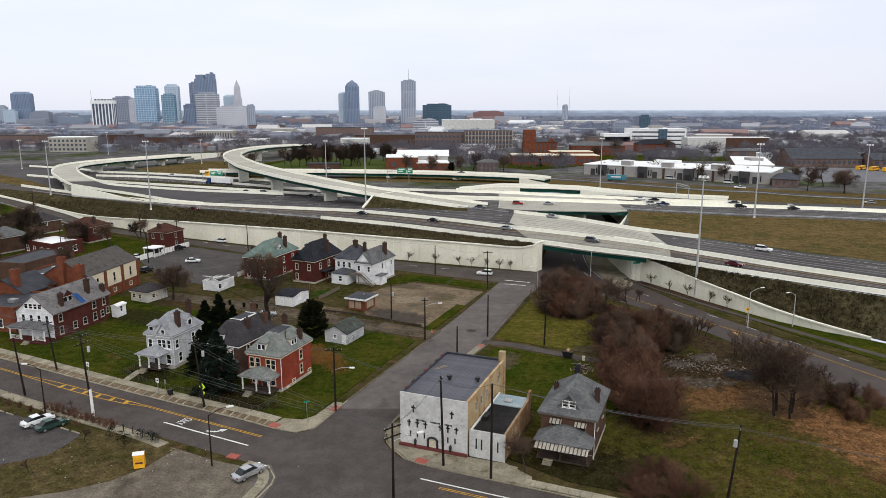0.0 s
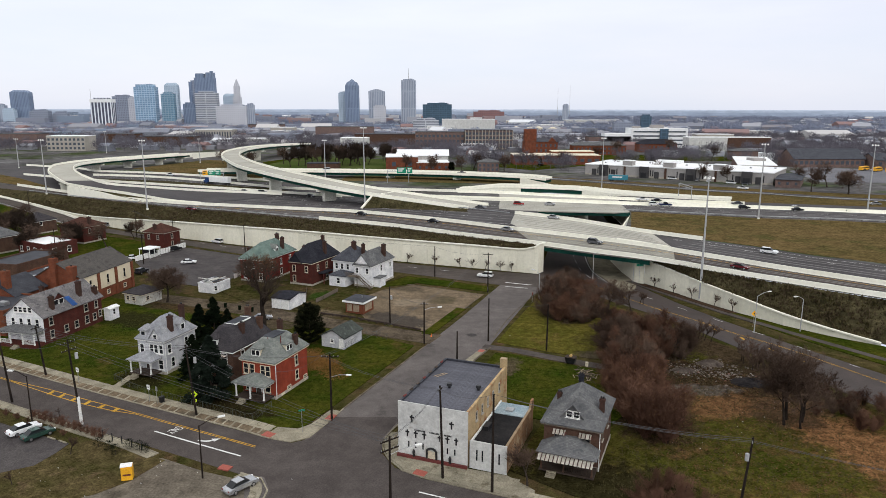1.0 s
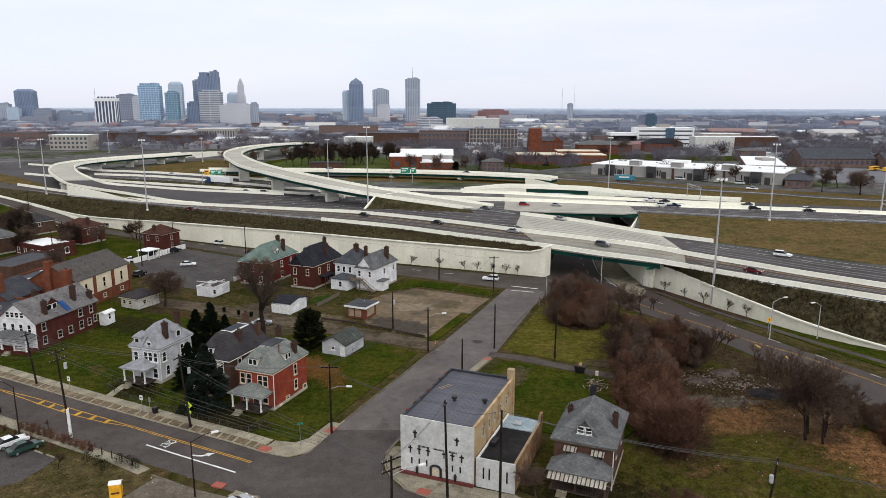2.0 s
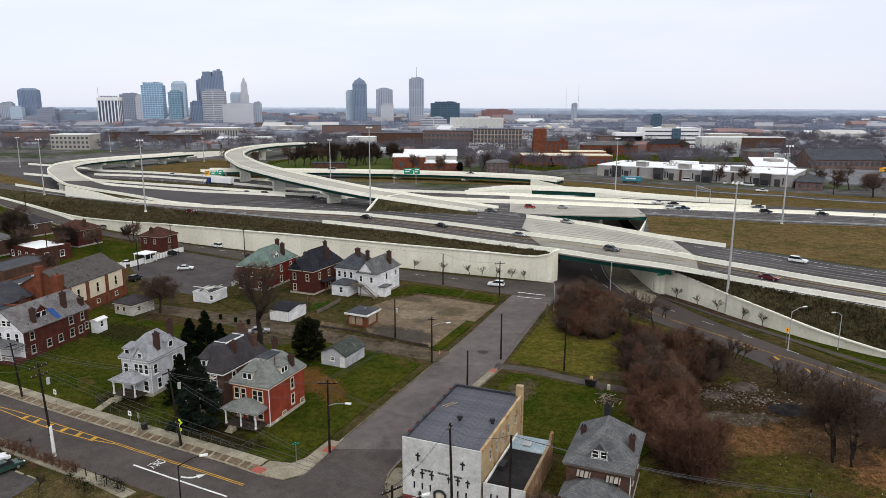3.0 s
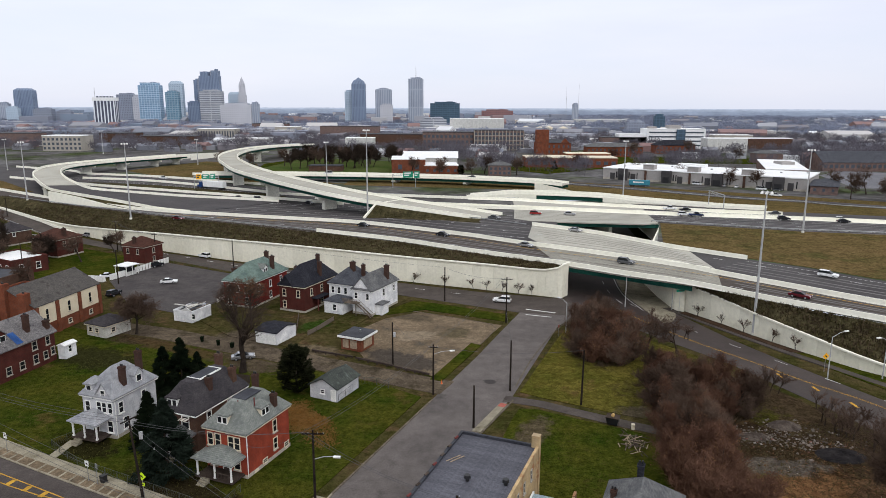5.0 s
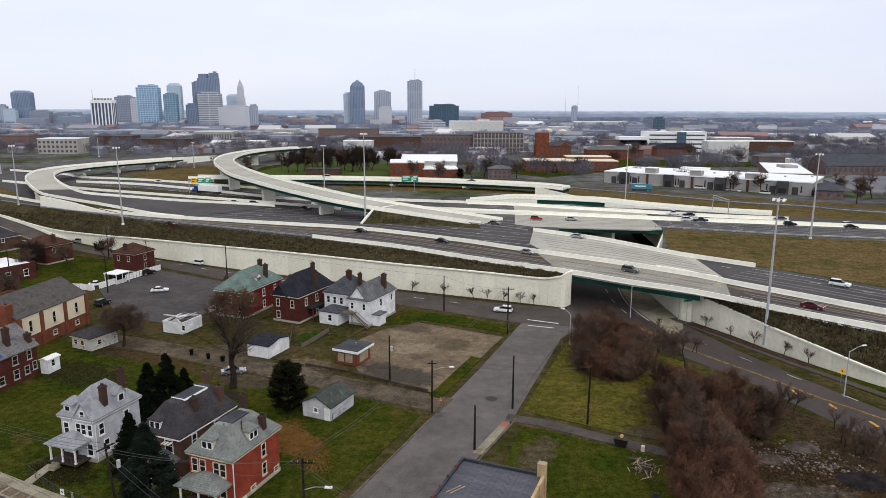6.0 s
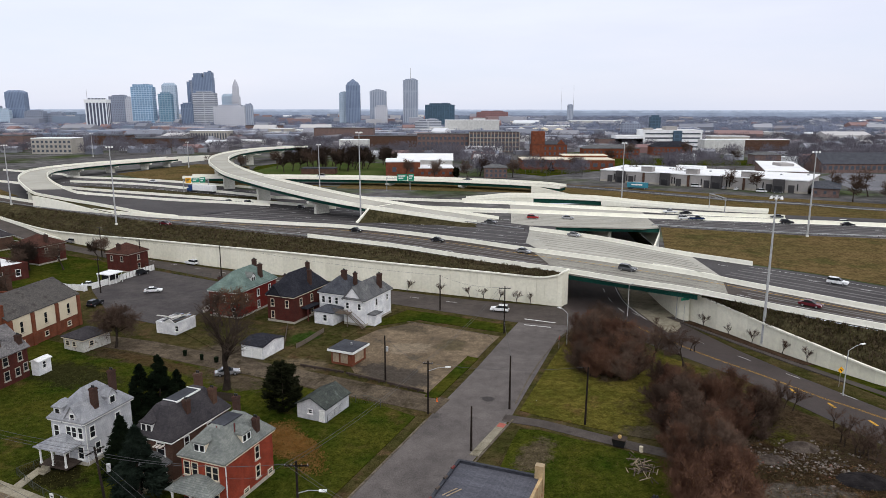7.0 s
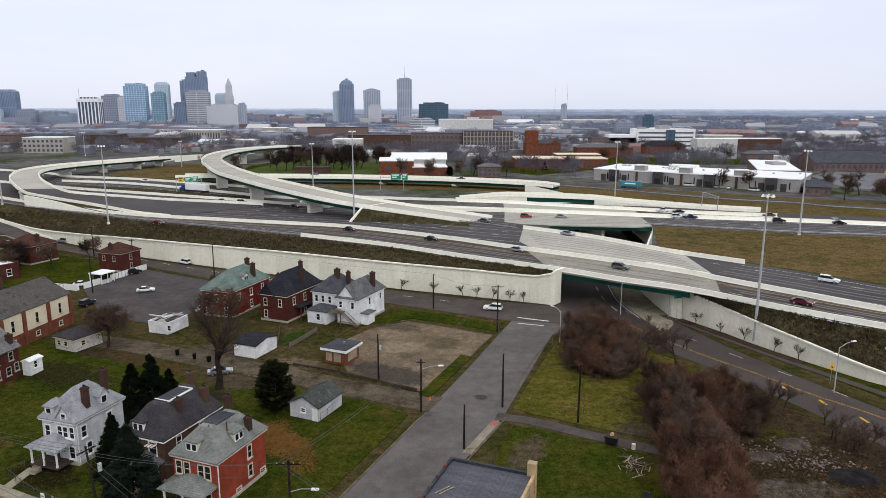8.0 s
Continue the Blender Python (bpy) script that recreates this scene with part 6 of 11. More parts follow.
for i in range(5):
    for j in range(3):
        bm.faces.new((tarp[i][j], tarp[i + 1][j], tarp[i + 1][j + 1], tarp[i][j + 1]))
bmesh.ops.solidify(bm, geom=list(bm.faces), thickness=0.04)
part("tarpaulin", bm, M["blue_tarp"], rw, "crumpled blue tarpaulin")
lean = house(-78.2, 159.6, -13, 1.7, 3.0, 2.7, "siding_white", "trim_white", "white boarded lean-to shed beside the red house", kind="gable", rise=0.3, over=0.2, wins=[("r", 1.3, 1.9, 0.7, 1.2)], base=None, name="shed", category="shed")

# the long church hall
W, D = 12.5, 21.0
ch = house(-90.2, 170.4, -9, W, D, 7.4, "brick_orange", "roof_church", "brick church hall with cream side panels and dark roof", kind="gable", rise=3.6, over=0.25, base=None)
part("side_panel", boxbm(0.004, 0.12, 0.6, 6.0, 2.9, 7.25), M["stucco"], ch)
part("side_panel", boxbm(0.004, 0.12, 7.2, 13.2, 2.9, 7.25), M["stucco"], ch)
part("side_panel", boxbm(0.004, 0.12, 14.4, 20.2, 2.9, 7.25), M["stucco"], ch)
for yy in (0.0, 6.1, 13.3, 20.3):
    part("pilaster", boxbm(0.004, 0.34, yy, yy + 0.9, 0.0, 7.2), M["brick_orange"], ch)
for yy in (3.3, 10.2, 17.3):
    window_at(ch, pose(0.12, yy, 5.0, 0, 0, 90), 0.8, 2.3, "trim_cream")
    window_at(ch, pose(0.0, yy, 1.5, 0, 0, 90), 1.0, 0.9, "trim_cream")
chimney(ch, -6.8, -0.2, 0.0, 12.4, 1.5, "brick_orange")
chimney(ch, -1.8, -0.5, 0.0, 10.6, 1.7, "brick_orange")
ch2 = house(-101.5, 172.0, -9, 13.5, 26.0, 5.2, "brick_orange", "roof_membrane", "flat dark-roofed brick wing of the church", kind="flat", base=None, name="church_wing", category="building")
for k, (xx, yy) in enumerate(((-4, 9), (-9, 14), (-3, 18), (-6, 6))):
    part("roof_vent", boxbm(-0.6, 0.6, -0.5, 0.5, 5.2, 6.0 + 0.2 * (k % 2)), M["steel"], ch2, "", pose(xx, yy, 0, 0, 0, 12 * k))
gb = house(-100.5, 160.5, -9, 11.0, 10.0, 5.6, "brick_orange", "roof_membrane", "orange brick gabled building with tall chimney", kind="gable", rise=3.2, base=None, name="building", category="building", wins=[("f", 4.0, 3.2, 0.7, 1.6)])
chimney(gb, -3.0, 1.2, 5.0, 11.4, 1.5, "brick_orange")
fb = house(-95.6, 148.2, -13, 13.0, 13.0, 5.4, "brick_orange", "roof_membrane", "flat-roofed orange brick shop building", kind="flat", base=None, name="building", category="building", wins=[("f", 9.0, 2.0, 1.3, 1.8), ("f", 4.0, 2.0, 1.6, 1.8)])
part("roof_unit", boxbm(-5.5, -3.6, 4.0, 5.4, 5.45, 6.3), M["steel"], fb, "grey metal roof unit")
house(-113.5, 153.0, -20, 11.0, 15.0, 5.4, "brick_brown", "roof_membrane", "flat-roofed brown brick shop building", kind="flat", base=None, name="building", category="building", wins=[("f", 3.0, 2.0, 1.3, 1.8), ("f", 7.0, 2.0, 1.3, 1.8)])

# cottage and sheds behind
house(-76.4, 172.2, -24, 5.8, 6.6, 2.7, "old_paint", "shingle_brown", "small derelict white cottage with grey hipped roof", rise=1.5, base=None, wins=[("f", 1.2, 1.5, 0.9, 0.9), ("f", 3.2, 1.5, 0.9, 0.9), ("r", 2.0, 1.5, 0.9, 0.9)], trim="trim_cream", name="cottage", category="cottage")
lot_shed = house(-61.6, 183.4, -20, 5.4, 6.6, 2.3, "siding_white", "roof_membrane", "white block shed with broken dark roof", kind="flat", base=None, name="shed", category="shed", wins=[("f", 5.8, 1.6, 0.8, 1.1)])
for k in range(3):
    part("rafter", boxbm(-0.08, 0.08, 0.3, 7.0, 0, 0.16), M["old_paint"] if k % 2 else M["wood_grey"], lot_shed, "", pose(-0.9 - 0.9 * k, 0, 2.75 + 0.25 * (k % 2), 0, 0, 3 * (k % 3 - 1)))
for k in range(4):
    part("roof_board", boxbm(-1.5, 1.5, -0.5, 0.5, 0, 0.06), M["old_paint"] if k % 2 else M["roof_membrane"], lot_shed, "", pose(-1.6 - 1.3 * k, 1.6 + (k * 37 % 5), 2.95 + 0.06 * k, 7, 9 * (k % 3 - 1), 65 * k + 10))
part("gable_end", gable_body(-3.4, -0.0, 0.0, 0.2, 2.6, 2.62, 1.0), M["white_block"], lot_shed)
for sx in (-9.4, -7.6):
    bx = part("waste_bin", boxbm(-0.8, 0.8, -0.6, 0.6, 0.1, 1.5), M["blue_tarp"], None, "", pose(0, 0, 0))
    bx.matrix_basis = pose(-61.0, 183.4, 0.05, 0, 0, -20) @ pose(sx + 1.8, 9.4, 0, 0, 0, 8)
    tagged(bx, "blue metal waste bin behind the broken shed", "bin", "waste bins")
garage_l = house(-38.2, 168.6, -22, 5.4, 7.0, 2.6, "siding_white", "shingle_dark", "white garage with low dark shingle roof", kind="gable", rise=0.7, over=0.25, axis="x", base=None, name="garage", category="garage")
for k in range(2):
    door_on(garage_l, 5.4, 7.4, "f", 1.45 + 2.5 * k, 2.1, 2.0, "trim_white")
garage_r = house(-20.8, 140.3, -24, 5.5, 7.0, 2.4, "siding_grey", "garage_roof", "light grey garage with dark patched gable roof", kind="gable", rise=1.4, over=0.3, base=None, wins=[("f", 2.6, 1.5, 0.7, 0.6)], name="garage", category="garage")
door_on(garage_r, 5.5, 7.0, "f", 4.8, 0.85, 2.0, "trim_white")
kiosk = house(-19.8, 164.8, -24, 4.8, 5.2, 2.7, "brick_orange", "roof_membrane", "small derelict brick kiosk with white overhanging fascia", kind="box", base=None, name="kiosk", category="kiosk")
for a_, b_ in ((-4.4, -3.0), (-2.6, -1.0)):
    part("plywood_board", boxbm(a_, b_, -0.09, -0.004, 0.5, 2.3), M["wood_pale"], kiosk, "tan plywood over the opening")
part("plywood_board", boxbm(0.004, 0.09, 1.0, 4.2, 0.5, 2.3), M["wood_pale"], kiosk, "tan plywood over the opening")
part("fascia", boxbm(-5.4, 0.6, -0.6, 5.8, 2.7, 3.1), M["trim_white"], kiosk)
part("roof_deck", boxbm(-5.25, 0.45, -0.45, 5.65, 3.15, 3.2), M["roof_membrane"], kiosk)
part("roof_vent", boxbm(-2.2, -1.9, 3.0, 3.3, 3.2, 3.7), M["steel"], kiosk)

# the four houses by the frontage road
W, D = 8.4, 16.0
h1 = house(-50.9, 195.4, -19, W, D, 6.5, "brick_crimson", "shingle_verdigris", "red brick house with green slate hipped roof", rise=4.0,
           wins=[("f", 1.6, 4.7, 0.8, 1.6), ("f", 4.2, 4.7, 0.8, 1.6), ("f", 6.8, 4.7, 0.8, 1.6), ("f", 1.6, 1.8, 0.8, 1.6), ("f", 6.8, 1.8, 0.8, 1.6), ("r", 3.0, 4.7, 0.8, 1.6), ("r", 8.0, 4.7, 0.8, 1.6), ("r", 13.0, 4.7, 0.8, 1.6), ("r", 8.0, 1.8, 0.8, 1.6)])
dormer(h1, pose(-0.9, 7.5, 7.4, 0, 0, 90), 1.8, 1.4, 2.6, 0.9, "trim_white", "shingle_green")
chimney(h1, -1.2, 11.0, 7.0, 11.2, 0.9, "brick_soot")
chimney(h1, -W / 2, D - 3.0, 9.0, 11.8, 0.9, "brick_soot")
chimney(h1, -W + 1.2, 3.0, 6.6, 9.2, 0.9, "brick_soot")
W, D = 7.4, 14.5
# brick_dark puts the shade on these crimson walls into their colour
h2 = house(-37.0, 191.6, -23, W, D, 6.5, "brick_dark", "shingle_dark", "red brick house with shade-darkened walls and charcoal hipped roof", rise=4.6, trim="trim_cream",
           wins=[("f", 1.5, 4.7, 0.8, 1.6), ("f", 5.6, 4.7, 0.8, 1.6), ("f", 1.5, 1.8, 0.8, 1.6), ("r", 3.0, 4.7, 0.8, 1.6), ("r", 7.5, 4.7, 0.8, 1.6), ("r", 12.0, 4.7, 0.8, 1.6), ("r", 7.5, 1.8, 0.9, 1.7)])
part("gable_wall", gable_body(-W + 0.3, -W + 4.2, -0.3, 0.4, 6.4, 6.5, 2.6), M["shingle_dark"], h2)
part("gable_roof", gable_roof(-W + 0.3, -W + 4.2, -0.3, 4.4, 6.5, 2.6, 0.3), M["shingle_dark"], h2)
chimney(h2, -0.8, 8.0, 7.0, 11.4, 0.8, "brick_soot")
chimney(h2, -W / 2 + 0.4, 11.0, 9.0, 12.4, 0.8, "brick_soot")
chimney(h2, -W + 1.0, 6.0, 6.6, 10.0, 0.9, "brick_soot")
part("porch_roof", boxbm(-0.2, 1.9, 3.0, 8.4, 3.0, 3.25), M["shingle_dark"], h2)
for yy in (3.2, 8.1):
    part("porch_post", boxbm(1.65, 1.85, yy - 0.1, yy + 0.1, 0, 3.0), M["red_trim"], h2)
W, D = 7.0, 10.0
h3 = house(-25.6, 194.6, -24, W, D, 6.3, "siding_white", "shingle_slate", "white clapboard house with grey hipped roof", rise=3.4,
           wins=[("f", 1.2, 4.7, 0.75, 1.5), ("f", 3.0, 4.7, 0.75, 1.5), ("f", 4.9, 4.7, 0.75, 1.5), ("f", 2.6, 1.8, 0.9, 1.5)])
chimney(h3, -W / 2 + 0.8, 4.5, 8.6, 11.2, 1.1, "brick_soot")
chimney(h3, -0.5, 6.0, 6.6, 10.4, 0.8, "brick_soot")
bm = hip_roof(-5.4, -0.2, -4.6, 0.2, 3.0, 1.2, 0.3)
part("wing_roof", bm, M["shingle_slate"], h3)
part("wing_wall", boxbm(-5.4, -0.2, -4.6, 0.0, 0, 3.0), M["siding_white"], h3)
window_at(h3, pose(-2.4, -4.6, 1.7), 0.9, 1.4)
W, D = 5.6, 12.6
h4 = house(-20.2, 189.9, -24, W, D, 6.1, "siding_white", "shingle_grey", "white clapboard house with grey slate roof and outside stair", rise=3.5,
           wins=[("f", 1.0, 4.6, 0.7, 1.4), ("f", 4.2, 4.6, 0.7, 1.4), ("r", 1.6, 1.8, 0.7, 1.4), ("r", 5.4, 4.6, 0.8, 1.6), ("r", 5.4, 1.8, 0.8, 1.6), ("r", 10.6, 4.6, 0.7, 1.4)])
part("gable_wall", gable_body(-W, -0.6, -0.12, 0.6, 6.0, 6.1, 3.0), M["siding_white"], h4)
part("gable_roof", gable_roof(-W, -0.6, -0.1, 5.0, 6.12, 3.0, 0.3), M["shingle_grey"], h4)
chimney(h4, -0.9, 8.6, 6.6, 10.8, 1.0, "brick_soot")
part("side_porch_roof", boxbm(0.0, 2.2, 1.0, 4.6, 2.6, 2.8), M["shingle_grey"], h4)
part("side_porch_wall", boxbm(0.0, 1.9, 1.2, 4.4, 0, 2.6), M["siding_white"], h4)
part("balcony", boxbm(-W - 1.8, -W + 2.2, -2.0, -0.1, 3.0, 3.15), M["wood_grey"], h4)
bm = bmesh.new()
for i in range(14):
    box(bm, -W + 2.2 + i * 0.28, -W + 2.48 + i * 0.28, -1.9, -0.9, 2.95 - i * 0.21, 3.0 - i * 0.21)
for s in (-1.92, -0.88):
    tube(bm, (-W + 2.2, s, 3.9), (-W + 6.2, s, 1.0), 0.05, 0.05, 4)
    tube(bm, (-W + 2.2, s, 2.95), (-W + 6.2, s, 0.05), 0.08, 0.08, 4)
part("stair", bm, M["wood_grey"], h4)
bm = bmesh.new()
for i in range(15):
    box(bm, -W - 1.75 + i * 0.28, -W - 1.68 + i * 0.28, -2.0, -1.93, 3.15, 4.05)
box(bm, -W - 1.8, -W + 2.2, -2.02, -1.92, 4.05, 4.12)
part("balcony_rail", bm, M["wood_grey"], h4)
for xx in (-W - 1.7, -W + 2.0):
    part("post", boxbm(xx - 0.08, xx + 0.08, -1.95, -1.8, 0, 3.0), M["wood_grey"], h4)

# old brick houses to the west
hr = house(-98.4, 241.8, -20, 8.6, 8.0, 5.8, "brick_dark", "rust_roof", "dark red brick house with hipped rust-brown roof", trim="stone", rise=2.6, wins=[("f", 2.0, 4.2, 0.8, 1.4), ("f", 6.0, 4.2, 0.8, 1.4), ("r", 4.0, 4.2, 0.8, 1.4), ("r", 4.0, 1.6, 0.8, 1.4)])
chimney(hr, -W + 1.0, 1.0, 5.5, 8.6, 0.9, "brick_soot")
hf = house(-131.8, 251.5, -22, 11.5, 10.0, 6.0, "brick_dark", "rust_roof", "red brick house with rust-coloured hipped roof", trim="stone", rise=2.8, wins=[("f", 2.4, 4.4, 0.9, 1.5), ("f", 8.0, 4.4, 0.9, 1.5), ("r", 3.0, 4.4, 0.9, 1.5), ("r", 7.0, 4.4, 0.9, 1.5), ("r", 7.0, 1.6, 0.9, 1.5)])
chimney(hf, -1.0, 4.0, 6.0, 9.4, 1.0, "brick_soot")
fr_ = house(-131.0, 226.0, -30, 16.0, 11.0, 4.4, "brick_dark", "roof_white", "low dark brick building with white flat roof", kind="flat", base=None, name="building", category="building", wins=[("f", 2.0, 2.2, 1.2, 1.8), ("f", 6.0, 2.2, 1.2, 1.8), ("f", 10.0, 2.2, 1.2, 1.8), ("f", 14.0, 2.2, 1.2, 1.8), ("r", 3.0, 2.2, 1.2, 1.8), ("r", 8.0, 2.2, 1.2, 1.8)])
house(-152.0, 232.0, -25, 9.0, 10.0, 5.6, "brick_brown", "shingle_grey", "brown brick house behind bare trees", rise=3.0, wins=[("f", 2.4, 4.2, 0.9, 1.5), ("f", 6.0, 4.2, 0.9, 1.5)])
house(-160.0, 270.0, -25, 9.0, 9.0, 5.0, "brick_brown", "shingle_brown", "brown house with dark roof behind bare trees", rise=3.0, wins=[("r", 2.4, 4.2, 0.9, 1.5)])
house(-122.0, 196.0, -12, 12.0, 20.0, 4.6, "brick_brown", "roof_membrane", "low brown brick building with dark flat roof", kind="flat", base=None, name="building", category="building")
ws = thing("shelter", -98.6, 230.0, 0.1, -20, "small white-roofed open shelter by the fence", "shelter")
part("roof", boxbm(-2.4, 2.4, -2.6, 2.6, 2.9, 3.15), M["roof_white"], ws)
part("counter", boxbm(-1.7, 1.7, -1.9, 1.9, 0.0, 1.1), M["white_block"], ws)
for sx in (-2.1, 2.1):
    for sy in (-2.3, 0.0, 2.3):
        part("post", boxbm(sx - 0.08, sx + 0.08, sy - 0.08, sy + 0.08, 0, 2.9), M["trim_white"], ws)
# added dark box in place of the shade beneath the canopy
part("shade_box", boxbm(-1.4, 1.4, -1.6, 1.6, 1.1, 2.9), M["pane"], ws, "dark box standing in for shade under the roof")

# white corner chapel with side annex
W, D = 10.4, 18.4
wb = thing("chapel", 3.0, 92.9, 0.1, -21.5, "white-fronted two-storey brick chapel with dark flat roof", "chapel")
part("wall", boxbm(-W, 0, 0, D, 0, 7.9), M["brick_tan"], wb)
part("facade", boxbm(-W - 0.06, 0.06, -0.18, -0.004, 0, 8.35), M["white_block"], wb, "white painted front wall")
part("facade_course", boxbm(-W - 0.1, 0.1, -0.22, -0.182, 4.6, 4.75), M["white_block"], wb)
part("roof", boxbm(-W + 0.3, -0.3, 0.3, D - 0.3, 7.9, 7.98), M["roof_membrane"], wb)
strip_bm = boxbm(0, W - 0.6, 0, 1.03, 0, 0.02)
strip_me = bpy.data.meshes.new("roofing_strip")
strip_bm.to_mesh(strip_me)
strip_bm.free()
strip_me.materials.append(M["roofing_strip"])
for k in range(17):
    part("roofing_strip", strip_me, None, wb, "", pose(-W + 0.3, 0.32 + k * 1.035, 7.984 + 0.006 * (k % 2), 0.5))
for a in ((-W - 0.05, -W + 0.3, 0.0, D), (-0.3, 0.05, 0.0, D), (-W + 0.3, -0.3, D - 0.3, D + 0.05), (-W + 0.3, -0.3, 0.0, 0.3)):
    part("parapet", boxbm(*a, 7.9, 8.28), M["brick_tan"] if a[0] > -1 else M["roof_membrane"], wb)
bm = boxbm(-0.9, 0.1, D - 0.5, D + 0.35, 0, 9.6)
part("chimney", bm, M["brick_tan"], wb)
part("base_course", boxbm(-W - 0.1, 0.1, -0.6, -0.2, 0, 0.45), M["red_trim"], wb, "red painted brick base course")
def cross(parent, x, z, s, y=-0.2):
    bm = boxbm(-0.11 * s, 0.11 * s, -0.05, 0.02, -0.62 * s, 0.62 * s)
    box(bm, -0.36 * s, 0.36 * s, -0.055, 0.02, 0.12 * s, 0.34 * s)
    part("cross", bm, M["black"], parent, "black painted cross", pose(x, y, z))


for xx, zz, s in ((-8.3, 6.0, 0.9), (-2.3, 6.0, 0.9), (-9.0, 3.7, 0.85), (-7.7, 3.7, 0.85), (-6.4, 3.7, 0.85), (-4.1, 3.7, 0.7), (-2.9, 3.7, 0.85), (-1.6, 3.7, 0.85)):
    cross(wb, xx, zz, s)
for xx in (-8.8, -7.7, -6.6, -2.9, -1.8):
    part("slit_window", boxbm(xx - 0.1, xx + 0.1, -0.21, -0.17, 1.6, 2.5), M["pane"], wb)
part("door", boxbm(-5.85, -4.65, -0.26, -0.17, 0, 1.55), M["trim_cream"], wb, "cream arched entrance door")
bm = bmesh.new()
for k in range(9):
    a0, a1 = math.pi * k / 9, math.pi * (k + 1) / 9
    tube(bm, (-5.25 - 0.72 * math.cos(a0), -0.3, 1.5 + 0.5 * math.sin(a0)), (-5.25 - 0.72 * math.cos(a1), -0.3, 1.5 + 0.5 * math.sin(a1)), 0.17, 0.17, 5)
for s in (-0.72, 0.72):
    tube(bm, (-5.25 + s, -0.3, 0), (-5.25 + s, -0.3, 1.55), 0.17, 0.17, 5)
part("door_arch", bm, M["black"], wb)
for xx in (-7.9, -2.4):
    bm = bmesh.new()
    tube(bm, (xx, -0.5, 0.45), (xx, -0.5, 1.2), 0.16, 0.22, 8)
    tube(bm, (xx, -0.5, 1.2), (xx, -0.5, 1.5), 0.22, 0.08, 8)
    part("planter", bm, M["black"], wb)
# unreadable lettering above the crosses, as plain bars
bm = bmesh.new()
for x0_, n_ in ((-7.9, 9), (-5.6, 8), (-3.4, 6)):
    for k in range(n_):
        box(bm, x0_ + k * 0.19, x0_ + 0.13 + k * 0.19, -0.215, -0.17, 4.24 - 0.02 * (k % 2), 4.46)
part("lettering", bm, M["black"], wb)
for k in range(7):
    yy = 1.5 + k * 2.4
    bm = bmesh.new()
    tube(bm, (-W + 0.05, yy, 8.3), (-W + 0.25, yy + 0.5, 8.45), 0.18, 0.14, 6)
    part("coping_stone", bm, M["rubble"] if k % 3 else M["red_trim"], wb)
for xx, yy in ((-5.6, 7.5), (-1.3, 8.3)):
    bm = bmesh.new()
    tube(bm, (xx, yy, 8.0), (xx, yy, 8.4), 0.22, 0.22, 8)
    tube(bm, (xx, yy, 8.4), (xx, yy, 8.75), 0.42, 0.36, 8)
    part("roof_vent", bm, M["black"], wb)
for k in range(2):
    part("roof_plank", boxbm(-0.05, 0.05, -1.1, 1.1, 8.02, 8.1), M["wood_pale"], wb, "", pose(-W + 1.5 + 0.5 * k, 11.6, 0, 0, 0, -28))
for yy in (3.6, 6.2, 8.8, 11.4, 14.6):
    window_at(wb, wall_pose(W, D, "r", yy, 6.2), 0.45, 1.2, "stone")
# annex
AW, AD = 5.3, 14.5
an = thing("annex", 8.25, 91.2, 0.1, -21.5, "low annex with white front, brick side and dark flat roof", "annex")
part("wall", boxbm(-AW, 0, 0, AD, 0, 3.6), M["brick_weathered"], an)
part("facade", boxbm(-AW + 0.04, 0.06, -0.18, -0.004, 0, 4.15), M["white_block"], an)
part("roof", boxbm(-AW, -0.3, 0.1, AD - 4.2, 3.6, 3.66), M["roof_tar"], an)
part("roof_sheet", boxbm(-AW, -0.3, AD - 4.2, AD - 0.2, 3.6, 3.78), M["metal_blue"], an, "weathered blue metal roof sheets")
part("roof_hatch", boxbm(-3.6, -2.4, AD - 3.2, AD - 2.0, 3.78, 4.0), M["steel"], an)
part("parapet", boxbm(-0.3, 0.05, 0, AD, 3.6, 4.05), M["brick_weathered"], an)
part("flashing", boxbm(-AW + 0.02, -AW + 0.22, 0.3, AD, 3.66, 3.95), M["trim_white"], an)
for k in range(6):
    part("parapet_step", boxbm(-0.28, 0.04, AD - 1.0 - k * 0.25, AD - k * 0.16, 4.05, 4.15 + 0.16 * (6 - k)), M["brick_weathered"], an) if k < 3 else None
for xx in (-4.2, -3.4, -1.0):
    part("slit_window", boxbm(xx - 0.1, xx + 0.1, -0.21, -0.17, 1.3, 2.9), M["pane"], an)
door_on(an, AW, AD, "f", 3.2, 0.9, 2.1, "trim_white")
part("roof_clutter", boxbm(-4.8, -4.0, 4.2, 6.0, 3.66, 4.3), M["black"], an, "dark heap of roofing scraps")

# brown brick house with awnings
W, D = 7.7, 10.8
sh = house(20.9, 92.0, -22, W, D, 6.0, "brick_brown", "shingle_grey", "brown brick house with weathered grey hipped roof and awnings", rise=3.7, over=0.5, trim="wood_grey",
           wins=[("f", 2.2, 4.5, 1.2, 1.3), ("f", 5.8, 4.5, 1.2, 1.3), ("r", 2.5, 4.4, 0.8, 1.5), ("r", 7.0, 4.4, 0.8, 1.5), ("f", 2.2, 1.8, 1.2, 1.5)])
bm = gable_body(-W / 2 - 1.3, -W / 2 + 1.3, 0.6, 3.6, 6.9, 7.3, 1.6)
dm = part("dormer", bm, M["shingle_grey"], sh)
